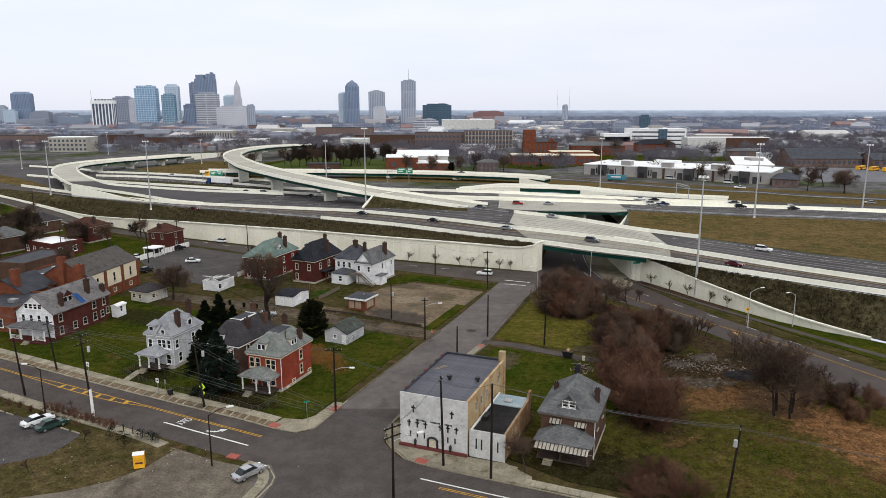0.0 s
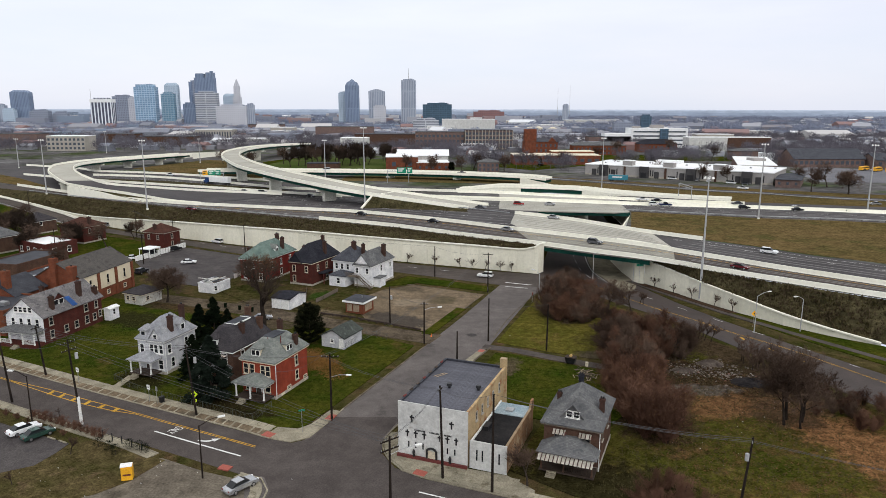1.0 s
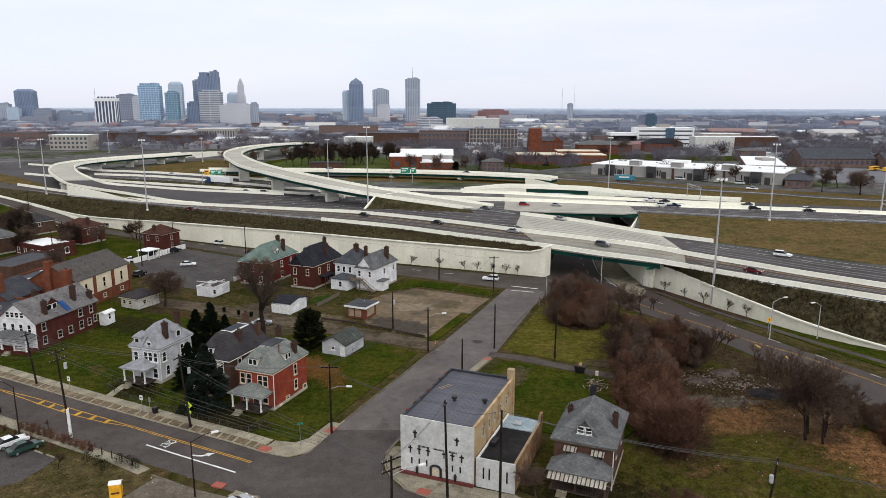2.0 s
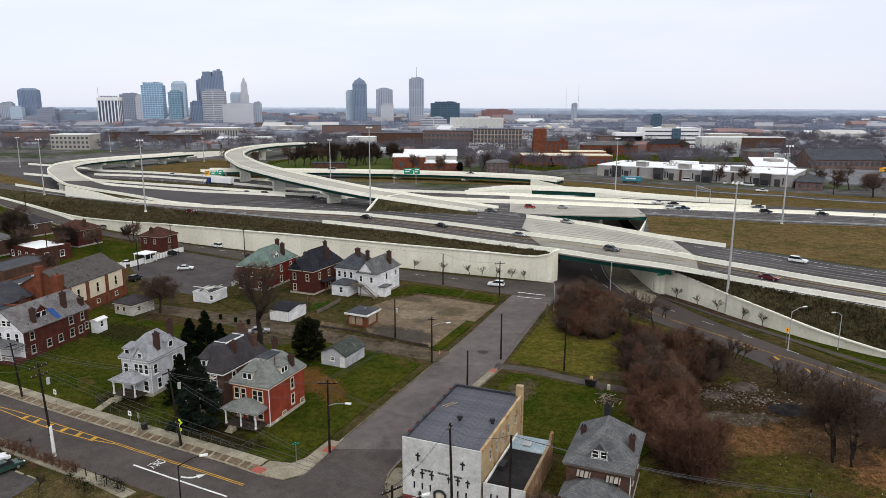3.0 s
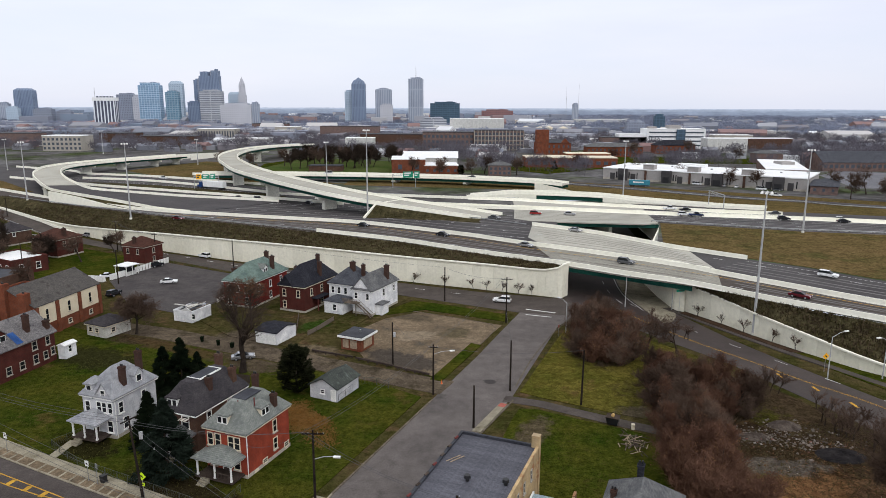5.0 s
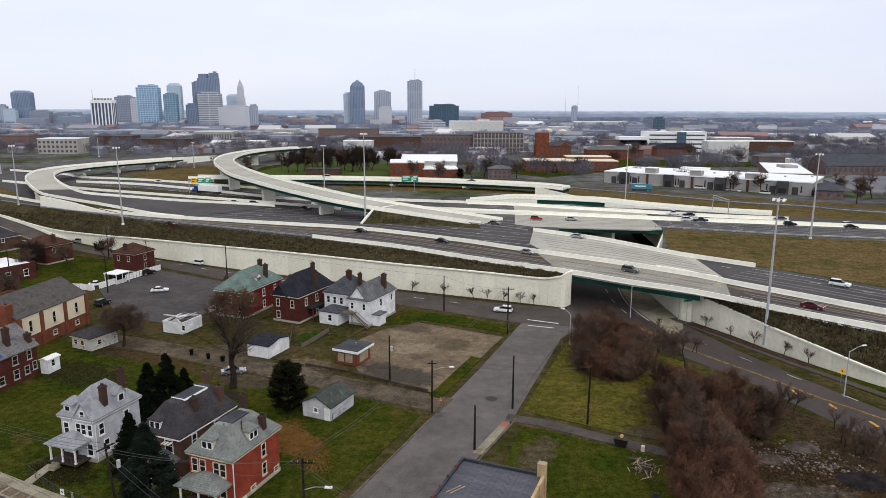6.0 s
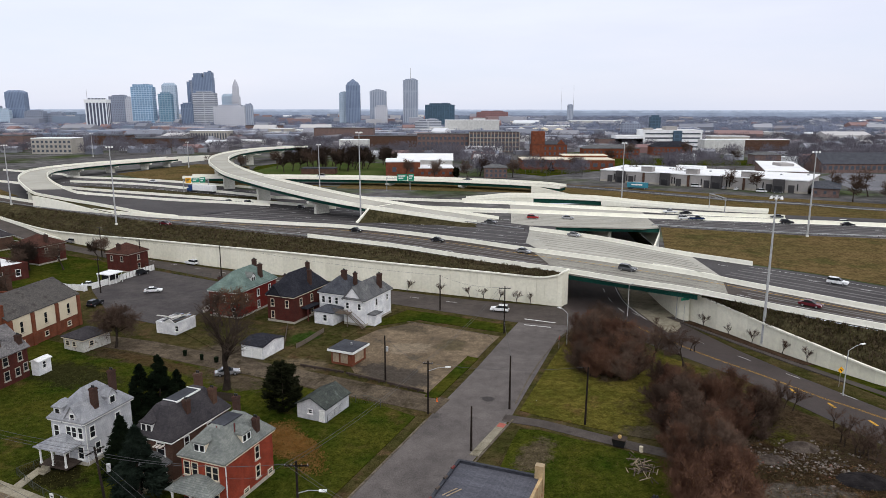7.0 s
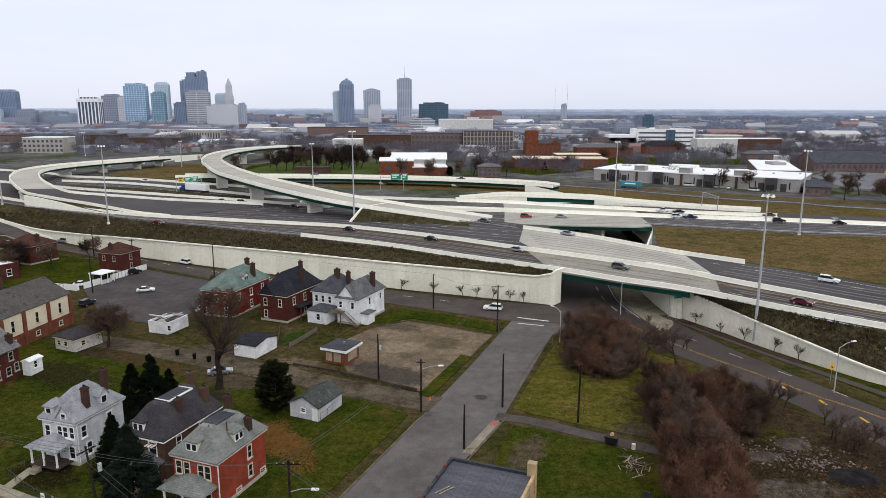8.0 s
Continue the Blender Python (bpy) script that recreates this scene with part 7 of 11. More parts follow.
part("dormer_roof", gable_roof(-W / 2 - 1.3, -W / 2 + 1.3, 0.6, 3.6, 7.32, 1.6, 0.3), M["shingle_grey"], dm)
for k in (-0.5, 0.5):
    window_at(sh, pose(-W / 2 + k, 0.58, 7.5), 0.7, 0.8)
for xx in (-W + 2.2, -W + 5.8):
    bm = bmesh.new()
    fold = [[bm.verts.new((-0.85 + i * 0.10625, yy, zz + (0.035 if i % 2 else 0.0))) for yy, zz in ((-0.85, 0.03), (-0.05, 0.47))] for i in range(17)]
    for p_, q_ in zip(fold, fold[1:]):
        bm.faces.new((p_[0], q_[0], q_[1], p_[1]))
    bmesh.ops.solidify(bm, geom=bm.faces[:], thickness=0.03)
    aw = part("awning", bm, M["awning"], sh, "striped metal window awning", pose(xx, 0, 4.8))
    for s in (-0.86, 0.86):
        part("awning_side", boxbm(s - 0.02, s + 0.02, -0.8, -0.05, -0.05, 0.3), M["red_trim"], aw)
porch(sh, -W + 0.1, -0.1, 3.0, 2.75, 1.4, "brick_brown", "shingle_grey", (-W + 0.4, -4.2, -0.4), 0.5, "wood_dark", -5.8, "trim_cream")
bm = bmesh.new()
ridge_a = [[bm.verts.new((-W + i * 0.105, yy, zz + (0.05 if i % 2 else 0.0))) for yy, zz in ((-4.3, 2.455), (-3.2, 2.95))] for i in range(73)]
for p_, q_ in zip(ridge_a, ridge_a[1:]):
    bm.faces.new((p_[0], q_[0], q_[1], p_[1]))
bmesh.ops.solidify(bm, geom=bm.faces[:], thickness=0.03)
part("porch_awning", bm, M["awning"], sh, "long striped cream metal porch awning")
chimney(sh, -0.5, 4.5, 6.0, 8.8, 0.7, "brick_soot")
chimney(sh, -W + 0.8, 6.0, 6.0, 8.2, 0.6, "brick_soot")
chimney(sh, -W + 3.2, 9.8, 6.2, 9.9, 0.7, "shingle_dark")
part("downpipe", boxbm(0.02, 0.12, -0.1, 0.0, 0, 6.0), M["trim_white"], sh)

# ---------- the city beyond the highway ----------
def ridge(radius, top_z, wob, colour, seed, label):
    """A far wooded ridge as a glowing strip; winter haze is put into its colour."""
    m = bpy.data.materials.new("glowing_haze_ridge")
    m.use_nodes = True
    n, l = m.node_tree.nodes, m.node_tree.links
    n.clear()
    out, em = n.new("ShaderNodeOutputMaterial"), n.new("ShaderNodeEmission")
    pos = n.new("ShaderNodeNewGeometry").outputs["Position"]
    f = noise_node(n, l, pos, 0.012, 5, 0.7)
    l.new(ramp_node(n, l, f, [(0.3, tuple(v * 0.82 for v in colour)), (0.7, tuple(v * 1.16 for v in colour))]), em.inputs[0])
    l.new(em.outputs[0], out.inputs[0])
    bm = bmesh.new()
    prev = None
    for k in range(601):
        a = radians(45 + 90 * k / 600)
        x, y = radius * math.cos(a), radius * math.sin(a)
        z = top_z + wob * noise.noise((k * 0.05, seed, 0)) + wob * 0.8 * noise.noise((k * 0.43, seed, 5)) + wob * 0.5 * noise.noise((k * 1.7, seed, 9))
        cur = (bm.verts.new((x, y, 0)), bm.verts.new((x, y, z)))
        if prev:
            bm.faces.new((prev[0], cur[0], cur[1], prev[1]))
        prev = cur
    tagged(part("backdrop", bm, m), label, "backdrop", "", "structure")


# glow colours step from dark to pale blue, painting haze that thickens with distance
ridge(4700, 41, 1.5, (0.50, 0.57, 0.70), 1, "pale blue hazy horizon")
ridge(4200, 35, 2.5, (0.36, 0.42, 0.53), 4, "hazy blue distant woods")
ridge(3600, 29, 3.0, (0.29, 0.345, 0.45), 7, "hazy distant woods with blue-grey haze painted in")
ridge(3050, 22, 3.0, (0.23, 0.27, 0.36), 11, "distant woods with blue-grey haze painted in")

# paled, blued skins: distance haze is mixed into the towers' own colours
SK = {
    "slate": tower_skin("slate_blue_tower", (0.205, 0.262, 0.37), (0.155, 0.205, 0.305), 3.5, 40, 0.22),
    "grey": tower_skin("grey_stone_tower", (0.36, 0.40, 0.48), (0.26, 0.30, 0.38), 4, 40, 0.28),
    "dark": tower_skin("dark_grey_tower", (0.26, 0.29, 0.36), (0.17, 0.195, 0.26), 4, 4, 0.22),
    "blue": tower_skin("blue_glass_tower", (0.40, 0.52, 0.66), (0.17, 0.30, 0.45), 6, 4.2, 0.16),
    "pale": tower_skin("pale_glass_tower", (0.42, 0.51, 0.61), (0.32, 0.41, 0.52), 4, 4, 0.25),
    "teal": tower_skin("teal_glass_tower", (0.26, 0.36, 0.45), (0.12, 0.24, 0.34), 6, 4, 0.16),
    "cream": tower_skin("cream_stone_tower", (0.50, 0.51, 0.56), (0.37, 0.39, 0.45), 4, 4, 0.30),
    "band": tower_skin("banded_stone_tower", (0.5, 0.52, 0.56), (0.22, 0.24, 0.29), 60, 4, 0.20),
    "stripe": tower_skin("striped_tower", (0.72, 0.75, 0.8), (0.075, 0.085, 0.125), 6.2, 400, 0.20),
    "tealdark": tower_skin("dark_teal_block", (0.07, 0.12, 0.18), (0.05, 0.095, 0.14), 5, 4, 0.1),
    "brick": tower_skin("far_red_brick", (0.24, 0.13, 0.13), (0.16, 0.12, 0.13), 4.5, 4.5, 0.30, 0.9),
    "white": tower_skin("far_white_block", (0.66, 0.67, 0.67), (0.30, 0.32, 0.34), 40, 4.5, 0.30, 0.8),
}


def ring_stack(bm, rings):
    """Join rings of points, given from the bottom up, and close both ends."""
    vs = [[bm.verts.new(p) for p in r] for r in rings]
    n = len(vs[0])
    for a, b in zip(vs, vs[1:]):
        for i in range(n):
            bm.faces.new((a[i], a[(i + 1) % n], b[(i + 1) % n], b[i]))
    bm.faces.new(vs[0][::-1])
    bm.faces.new(vs[-1])


def rect(w, d, z, cx=0.0):
    return [(cx - w / 2, 0, z), (cx + w / 2, 0, z), (cx + w / 2, d, z), (cx - w / 2, d, z)]


def inner(w, d, z, k):
    return [(-w / 2 * k, d / 2 * (1 - k), z), (w / 2 * k, d / 2 * (1 - k), z), (w / 2 * k, d / 2 * (1 + k), z), (-w / 2 * k, d / 2 * (1 + k), z)]


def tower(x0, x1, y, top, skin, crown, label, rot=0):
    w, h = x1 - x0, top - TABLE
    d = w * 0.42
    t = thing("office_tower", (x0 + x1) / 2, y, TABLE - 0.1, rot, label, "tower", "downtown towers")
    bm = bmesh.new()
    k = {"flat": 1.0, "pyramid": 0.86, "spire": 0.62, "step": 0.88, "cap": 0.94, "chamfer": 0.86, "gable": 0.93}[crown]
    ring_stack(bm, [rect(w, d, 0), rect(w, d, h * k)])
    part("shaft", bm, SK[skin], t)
    bm = bmesh.new()
    if crown == "flat":
        ring_stack(bm, [inner(w, d, h, 0.7), inner(w, d, h + 3, 0.7)])
    elif crown == "cap":
        ring_stack(bm, [inner(w, d, h * k, 0.82), inner(w, d, h, 0.82)])
    elif crown == "pyramid":
        ring_stack(bm, [inner(w, d, h * k, 0.99), inner(w, d, h * 0.93, 0.7), inner(w, d, h * 0.96, 0.36), inner(w, d, h, 0.04)])
    elif crown == "chamfer":
        ring_stack(bm, [inner(w, d, h * k, 1.0), inner(w, d, h * 0.94, 0.98), inner(w, d, h, 0.62)])
    elif crown == "gable":
        ring_stack(bm, [inner(w, d, h * k, 1.0), [(-w / 2, 0, h * 0.95), (w / 2, 0, h * 0.95), (w / 2, d, h * 0.95), (-w / 2, d, h * 0.95)], [(-w * 0.12, 0, h), (w * 0.12, 0, h), (w * 0.12, d, h), (-w * 0.12, d, h)]])
    elif crown == "spire":
        ring_stack(bm, [inner(w, d, h * k, 0.8), inner(w, d, h * 0.84, 0.72), inner(w, d, h * 0.92, 0.4), inner(w, d, h, 0.03)])
    elif crown == "step":
        ring_stack(bm, [rect(w * 0.42, d, h * k, -w * 0.22), rect(w * 0.42, d, h * 0.955, -w * 0.22)])
        ring_stack(bm, [rect(w * 0.34, d, h * k, w * 0.30), rect(w * 0.34, d, h * 0.975, w * 0.30)])
        ring_stack(bm, [rect(w * 0.12, d * 0.5, h * 0.975, w * 0.38), rect(w * 0.12, d * 0.5, h, w * 0.38)])
    part("crown", bm, SK[skin], t)
    if skin == "stripe":
        part("top_band", boxbm(-w / 2 - 0.5, w / 2 + 0.5, -0.6, d + 0.5, h * 0.90, h + 0.3), M["roof_white"], t)
    elif crown in ("flat", "cap", "step"):
        for kx, kw, kh in ((-0.3, 0.16, 2.6), (0.05, 0.22, 4.0), (0.28, 0.12, 2.0)):
            part("plant_room", boxbm(kx * w, kx * w + kw * w, d * 0.3, d * 0.7, h * k - 0.1, h * k + kh + (h - h * k) * (crown != "flat") * 0.5), SK["grey"], t)
    return t


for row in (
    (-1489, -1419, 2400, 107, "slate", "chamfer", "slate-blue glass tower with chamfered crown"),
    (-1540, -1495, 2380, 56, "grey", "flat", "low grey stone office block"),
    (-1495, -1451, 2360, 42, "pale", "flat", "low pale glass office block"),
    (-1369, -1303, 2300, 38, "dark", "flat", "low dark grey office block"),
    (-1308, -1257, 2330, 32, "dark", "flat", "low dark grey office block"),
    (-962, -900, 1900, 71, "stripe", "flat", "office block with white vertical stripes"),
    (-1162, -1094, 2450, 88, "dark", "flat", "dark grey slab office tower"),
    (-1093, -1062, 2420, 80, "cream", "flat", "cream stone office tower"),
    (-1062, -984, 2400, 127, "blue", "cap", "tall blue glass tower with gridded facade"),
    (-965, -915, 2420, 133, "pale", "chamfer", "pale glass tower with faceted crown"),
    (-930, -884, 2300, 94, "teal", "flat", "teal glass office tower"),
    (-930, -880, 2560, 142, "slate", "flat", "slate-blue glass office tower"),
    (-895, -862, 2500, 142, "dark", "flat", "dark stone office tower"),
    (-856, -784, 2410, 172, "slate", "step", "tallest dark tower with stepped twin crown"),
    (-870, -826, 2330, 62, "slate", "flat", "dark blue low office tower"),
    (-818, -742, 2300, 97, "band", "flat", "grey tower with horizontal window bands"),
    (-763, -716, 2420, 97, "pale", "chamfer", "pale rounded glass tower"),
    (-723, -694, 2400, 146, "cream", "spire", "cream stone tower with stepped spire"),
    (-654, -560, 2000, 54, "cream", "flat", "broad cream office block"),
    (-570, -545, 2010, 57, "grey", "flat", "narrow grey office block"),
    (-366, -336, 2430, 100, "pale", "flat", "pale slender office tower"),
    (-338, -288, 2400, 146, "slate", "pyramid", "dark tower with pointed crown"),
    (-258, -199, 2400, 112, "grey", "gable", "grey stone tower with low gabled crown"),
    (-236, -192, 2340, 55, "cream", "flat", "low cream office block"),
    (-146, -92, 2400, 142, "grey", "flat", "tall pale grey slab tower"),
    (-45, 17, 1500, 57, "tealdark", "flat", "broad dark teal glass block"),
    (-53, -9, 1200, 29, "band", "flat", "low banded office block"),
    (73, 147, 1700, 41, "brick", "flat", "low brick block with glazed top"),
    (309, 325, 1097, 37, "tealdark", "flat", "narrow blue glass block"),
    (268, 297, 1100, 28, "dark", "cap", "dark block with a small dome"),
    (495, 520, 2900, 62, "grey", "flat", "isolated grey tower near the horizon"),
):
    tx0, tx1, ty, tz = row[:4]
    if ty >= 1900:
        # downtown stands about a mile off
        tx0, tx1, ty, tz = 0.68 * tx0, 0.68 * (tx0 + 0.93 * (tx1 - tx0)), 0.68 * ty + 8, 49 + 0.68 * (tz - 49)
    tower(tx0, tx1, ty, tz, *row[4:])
for x, y, z0, z1 in ((-82, 1647, 115, 140), (520, 3200, 20, 150), (575, 3200, 20, 165), (-823, 1640, 20, 103)):
    bm = bmesh.new()
    tube(bm, (0, 0, 0), (0, 0, z1 - z0), 1.0, 0.35, 4)
    tagged(part("antenna", bm, M["mast"], None, "", pose(x, y, z0 if z0 > 100 else TABLE - 0.1)), "slender radio mast on the skyline", "antenna", "radio masts")


def block(x0, x1, y, h, d, wall, roof, label, rot=0, wins=None, roof_kind="flat", z=TABLE, name="building", rise=3.0):
    """A mid-distance building; wins: (columns, rows, width, height, first sill)."""
    w = x1 - x0
    b = thing(name, x1, y, z - 0.05, rot, label, "building", "city buildings")
    if roof_kind == "flat":
        part("wall", boxbm(-w, 0, 0, d, 0, h), M[wall], b)
        part("roof", boxbm(-w - 0.2, 0.2, -0.2, d + 0.2, h, h + 0.5), M[roof], b)
    elif roof_kind == "hip":
        part("wall", boxbm(-w, 0, 0, d, 0, h), M[wall], b)
        part("roof", hip_roof(-w, 0, 0, d, h, rise, 0.6), M[roof], b)
    else:
        part("wall", gable_body(-w, 0, 0, d, 0, h, rise, "x"), M[wall], b)
        part("roof", gable_roof(-w, 0, 0, d, h + 0.02, rise, 0.6, "x"), M[roof], b)
    if wins:
        nx, nz, ww, hh, s0 = wins
        key = ("far", round(ww, 1), round(hh, 1))
        if key not in MESH:
            bm = boxbm(-ww / 2, ww / 2, -0.12, 0.05, 0, hh)
            me = bpy.data.meshes.new("window")
            bm.to_mesh(me)
            bm.free()
            me.materials.append(M["far_pane"])
            MESH[key] = me
        for i in range(nx):
            for k in range(nz):
                part("window", MESH[key], None, b, "", pose(-w + (i + 0.5) * w / nx, 0, s0 + k * (h - s0) / nz))
    return b


hall = block(-38.9, -17.5, 467, 9.0, 30, "brick_orange", "roof_white", "red brick school block with pale roof", 4, (2, 1, 2.5, 3, 3))
block(-18.3, 3.6, 467, 5.2, 24, "brick_orange", "roof_white", "low red brick school wing", 4, (5, 1, 1.6, 1.6, 1.5))
gym_hall = block(-34, 3, 497, 8.0, 30, "white_block", "roof_white", "school hall with curved white roof", 0, None, "gable", rise=3.4)
block(22.3, 36.2, 459, 6.2, 10, "brick_mill", "shingle_grey", "tan two-storey house among bare trees", 0, (5, 2, 1.4, 1.6, 0.8), "hip", rise=2)
block(52, 116.5, 519, 6.6, 26, "brick_orange", "trim_cream", "long low red brick school building", 0, (12, 1, 3.0, 2.4, 2.0))
block(84, 116, 540, 8.2, 16, "brick_orange", "trim_cream", "raised cream-roofed school block", 0)
ts = block(75.9, 106.2, 652, 10.5, 24, "brick_orange", "roof_membrane", "old red brick school with tall tower", 0, (7, 2, 1.5, 2.6, 1.2), "hip", rise=3)
part("tower", boxbm(-31, -20, -0.6, 10, 0, 22), M["brick_orange"], ts)
part("gablet", gable_body(-9, -1.5, -0.5, 3, 10.3, 10.6, 4), M["brick_orange"], ts)
block(-29.4, 21, 717, 17, 24, "brick_mill", "roof_membrane", "old brown brick factory with rows of windows", 0, (12, 3, 2.6, 2.6, 1.6))
mill = block(21.6, 70, 712, 19, 24, "brick_mill", "roof_membrane", "old brown brick factory with rows of windows", 0, (14, 4, 2.1, 2.6, 1.6))
for k in range(15):
    part("pier", boxbm(-48.6 + k * 3.46, -47.9 + k * 3.46, -0.45, -0.003, 0, 19.2), M["stone"], mill)
for k in range(4):
    part("sill_band", boxbm(-48.2, -0.2, -0.3, -0.003, 1.0 + k * 4.35, 1.5 + k * 4.35), M["stone"], mill)
for k in range(6):
    tagged(part("billboard", boxbm(-2.6, 2.6, -0.3, 0.1, 0, 6.4), M["roof_white"], None, "", pose(19.5 + k * 6.2, 706, TABLE)), "large white sign panel beside the factory", "sign", "white sign panels")
block(-94.8, -73, 481, 3.5, 10, "brick_brown", "roof_membrane", "low brown building by the park", 0)

# the long white-roofed works with recessed bays
lw = thing("works_building", 180, 380.8, TABLE - 0.05, -34.6, "long pale works building with white roof and dark bays", "building", "city buildings")
LW, LD = 109.5, 42.0
part("wall", boxbm(-LW, 0, 0, LD, 0, 6.4), M["works_wall"], lw)
part("roof", boxbm(-LW - 0.3, 0.3, -0.3, LD + 0.3, 6.4, 6.9), M["roof_white"], lw)
part("base_band", boxbm(-LW, 0, -0.12, -0.003, 0, 1.1), M["stone"], lw)
for x in (24.0, 49.0, 77.5):
    part("roof_house", boxbm(x - LW, x - LW + 6, 0.6, 6.6, 6.9, 9.6), M["works_wall"], lw)
    part("roof_house_top", boxbm(x - LW - 0.3, x - LW + 6.3, 0.3, 6.9, 9.6, 10.0), M["roof_white"], lw)
    part("pilaster", boxbm(x - LW + 1.2, x - LW + 2.4, -0.5, -0.003, 0, 6.4), M["brick_brown"], lw, "brown brick pilaster")
part("penthouse", boxbm(-LW + 34, -LW + 50, LD - 9, LD - 2, 6.9, 8.6), M["roof_white"], lw)
for x, w in ((10.0, 5.2), (35.5, 5.4), (63.0, 5.6), (93.5, 5.4)):
    part("bay", boxbm(x - LW, x - LW + w, -2.2, -0.05, 0, 6.8), M["bay_grey"], lw, "tall dark grey entrance bay")
    part("bay_door", boxbm(x - LW + 0.9, x - LW + w - 0.9, -2.3, -2.21, 0.1, 3.4), M["black"], lw)
for x in (4.5, 17.0, 44.0, 59.0, 90.0, 100.5):
    part("loading_door", boxbm(x - LW, x - LW + 2.9, -0.2, -0.13, 0.1, 4.0), M["bay_grey"], lw, "dark grey roller door")
for x in (8.2, 9.1, 15.8, 20.6, 41.6, 43.0, 57.4, 70.5, 72.0, 88.4, 104.5):
    part("window", boxbm(x - LW, x - LW + 0.55, -0.16, -0.125, 1.2, 4.8), M["pane"], lw)
for k in range(9):
    x = -LW + 8 + k * 12.1
    part("roof_vent", boxbm(x, x + 1.1, 12 + (k * 7) % 19, 13.1 + (k * 7) % 19, 6.9, 7.6), M["steel"], lw)
red_annex = thing("building", 0, 0, 0, 0, "red brick annex with white roof", "building", "city buildings")
for nm_, z0_, z1_, mt_ in (("wall", TABLE - 0.05, 14.2, "brick_mill"), ("roof", 14.2, 14.6, "roof_white")):
    bm = bmesh.new()
    prism(bm, [(184, 437), (206.5, 431.5), (235, 508), (213, 516)], z0_, z1_)
    part(nm_, bm, M[mt_], red_annex)
part("roof_unit", boxbm(208, 216, 468, 480, 14.6, 16.2), M["works_wall"], red_annex)
block(175.4, 187.4, 366.0, 4.2, 33, "brick_mill", "shingle_slate", "low red brick outbuilding with dark roof", -30, (3, 1, 1.2, 1.4, 1.6), "hip", rise=1.6)
block(250, 301, 498, 6.2, 24, "brick_mill", "shingle_slate", "long red brick gymnasium with grey roof", 0, (14, 1, 2.2, 2.4, 2.2), "gable", rise=6.5)
block(303, 350, 488, 6.0, 20, "brick_mill", "shingle_slate", "red brick hall with grey roof", 0, (9, 1, 2.4, 2.4, 2.2), "gable", rise=4)
hs = block(200, 260, 746, 20, 26, "roof_white", "roof_white", "white hospital building with window bands", 0)
part("low_wing", boxbm(-88, -60.01, 1, 20, 0, 15), M["roof_white"], hs)
part("penthouse", boxbm(-36, -24, 6, 18, 20.4, 24), M["works_wall"], hs)
part("penthouse", boxbm(-56, -48, 8, 16, 20.4, 22.5), M["works_wall"], hs)
for k in range(4):
    part("window_band", boxbm(-58, -2, -0.3, -0.003, 3.0 + k * 4.4, 4.4 + k * 4.4), M["far_pane"], hs)
part("entrance_bay", boxbm(-30, -21, -1.4, -0.31, 0, 20), SK["tealdark"], hs)
block(187, 223, 668, 7.8, 16, "brick_orange", "shingle_dark", "brick building with dark hipped roof", 0, (9, 2, 1.4, 1.8, 1.0), "hip", rise=4.5)
block(116, 164, 628, 8.5, 16, "brick_orange", "shingle_grey", "long brick building with grey roof", 0, (14, 2, 1.4, 1.8, 1.0), "hip", rise=3)
block(155, 202, 747, 11.4, 18, "brick_mill", "roof_membrane", "red brick block behind the school", 0)
block(242, 280, 690, 13, 18, "white_block", "roof_white", "white painted industrial building", 0)
block(297, 349, 745, 10.8, 18, "brick_brown", "roof_white", "dark glazed building with white roof", 0)
block(234, 254, 564, 7.5, 12, "brick_mill", "shingle_grey", "red brick house-like block", 0, (6, 1, 1.2, 1.8, 1.5), "hip", rise=2)
block(290, 332, 800, 12, 16, "office_stone", "roof_white", "cream industrial building with vents", 0)
cr = block(-383, -346, 673, 14.0, 22, "office_stone", "roof_white", "cream office building with rows of windows", 0, (9, 3, 2.2, 2.2, 1.6))
block(-338, -278, 774, 9.6, 24, "brick_brown", "roof_membrane", "long brown commercial building", 0)
bwn = block(-324, -277, 911, 13.2, 24, "office_stone", "roof_white", "tan building with vertical slots", 0, (14, 1, 1.6, 8, 2.5))
block(-263, -228, 1060, 11.9, 24, "office_stone", "roof_white", "pale low office building", 0)
block(-250, -205, 798, 6.4, 24, "white_block", "roof_white", "low white commercial building", 0)
block(-413, -372, 838, 10, 24, "brick_brown", "roof_membrane", "low brown commercial building", 0)
block(-482, -439, 753, 13, 24, "brick_mill", "roof_membrane", "dark red brick building", 0)
block(-324, -268, 1156, 14, 24, "brick_mill", "roof_membrane", "long red brick building", 0)
block(-3, 84, 1150, 23, 40, "white_block", "roof_white", "large white metal warehouse", 0)
for k in range(5):
    bm = bmesh.new()
    tube(bm, (0, 0, 0), (0, 0, 9), 7, 7, 14)
    tube(bm, (0, 0, 9), (0, 0, 11.5), 7, 1, 14)
    tagged(part("storage_tank", bm, M["trim_cream"], None, "", pose(103 + k * 19, 1149 + 30 * (k % 2), TABLE)), "cream cylindrical storage tank", "tank", "storage tanks")
block(145, 184, 1618, 13, 24, "stucco", "roof_white", "ochre low metal warehouse", 0)
block(178, 231, 1326, 10, 24, "white_block", "roof_white", "white low metal warehouse", 0)
block(311, 440, 1782, 12, 40, "white_block", "roof_white", "long white metal warehouse", 0)
block(-167, -93, 909, 17, 24, "brick_mill", "roof_membrane", "red brick mill building", 0)
block(-101, -31, 790, 12, 24, "brick_brown", "roof_membrane", "brown brick commercial building", 0)
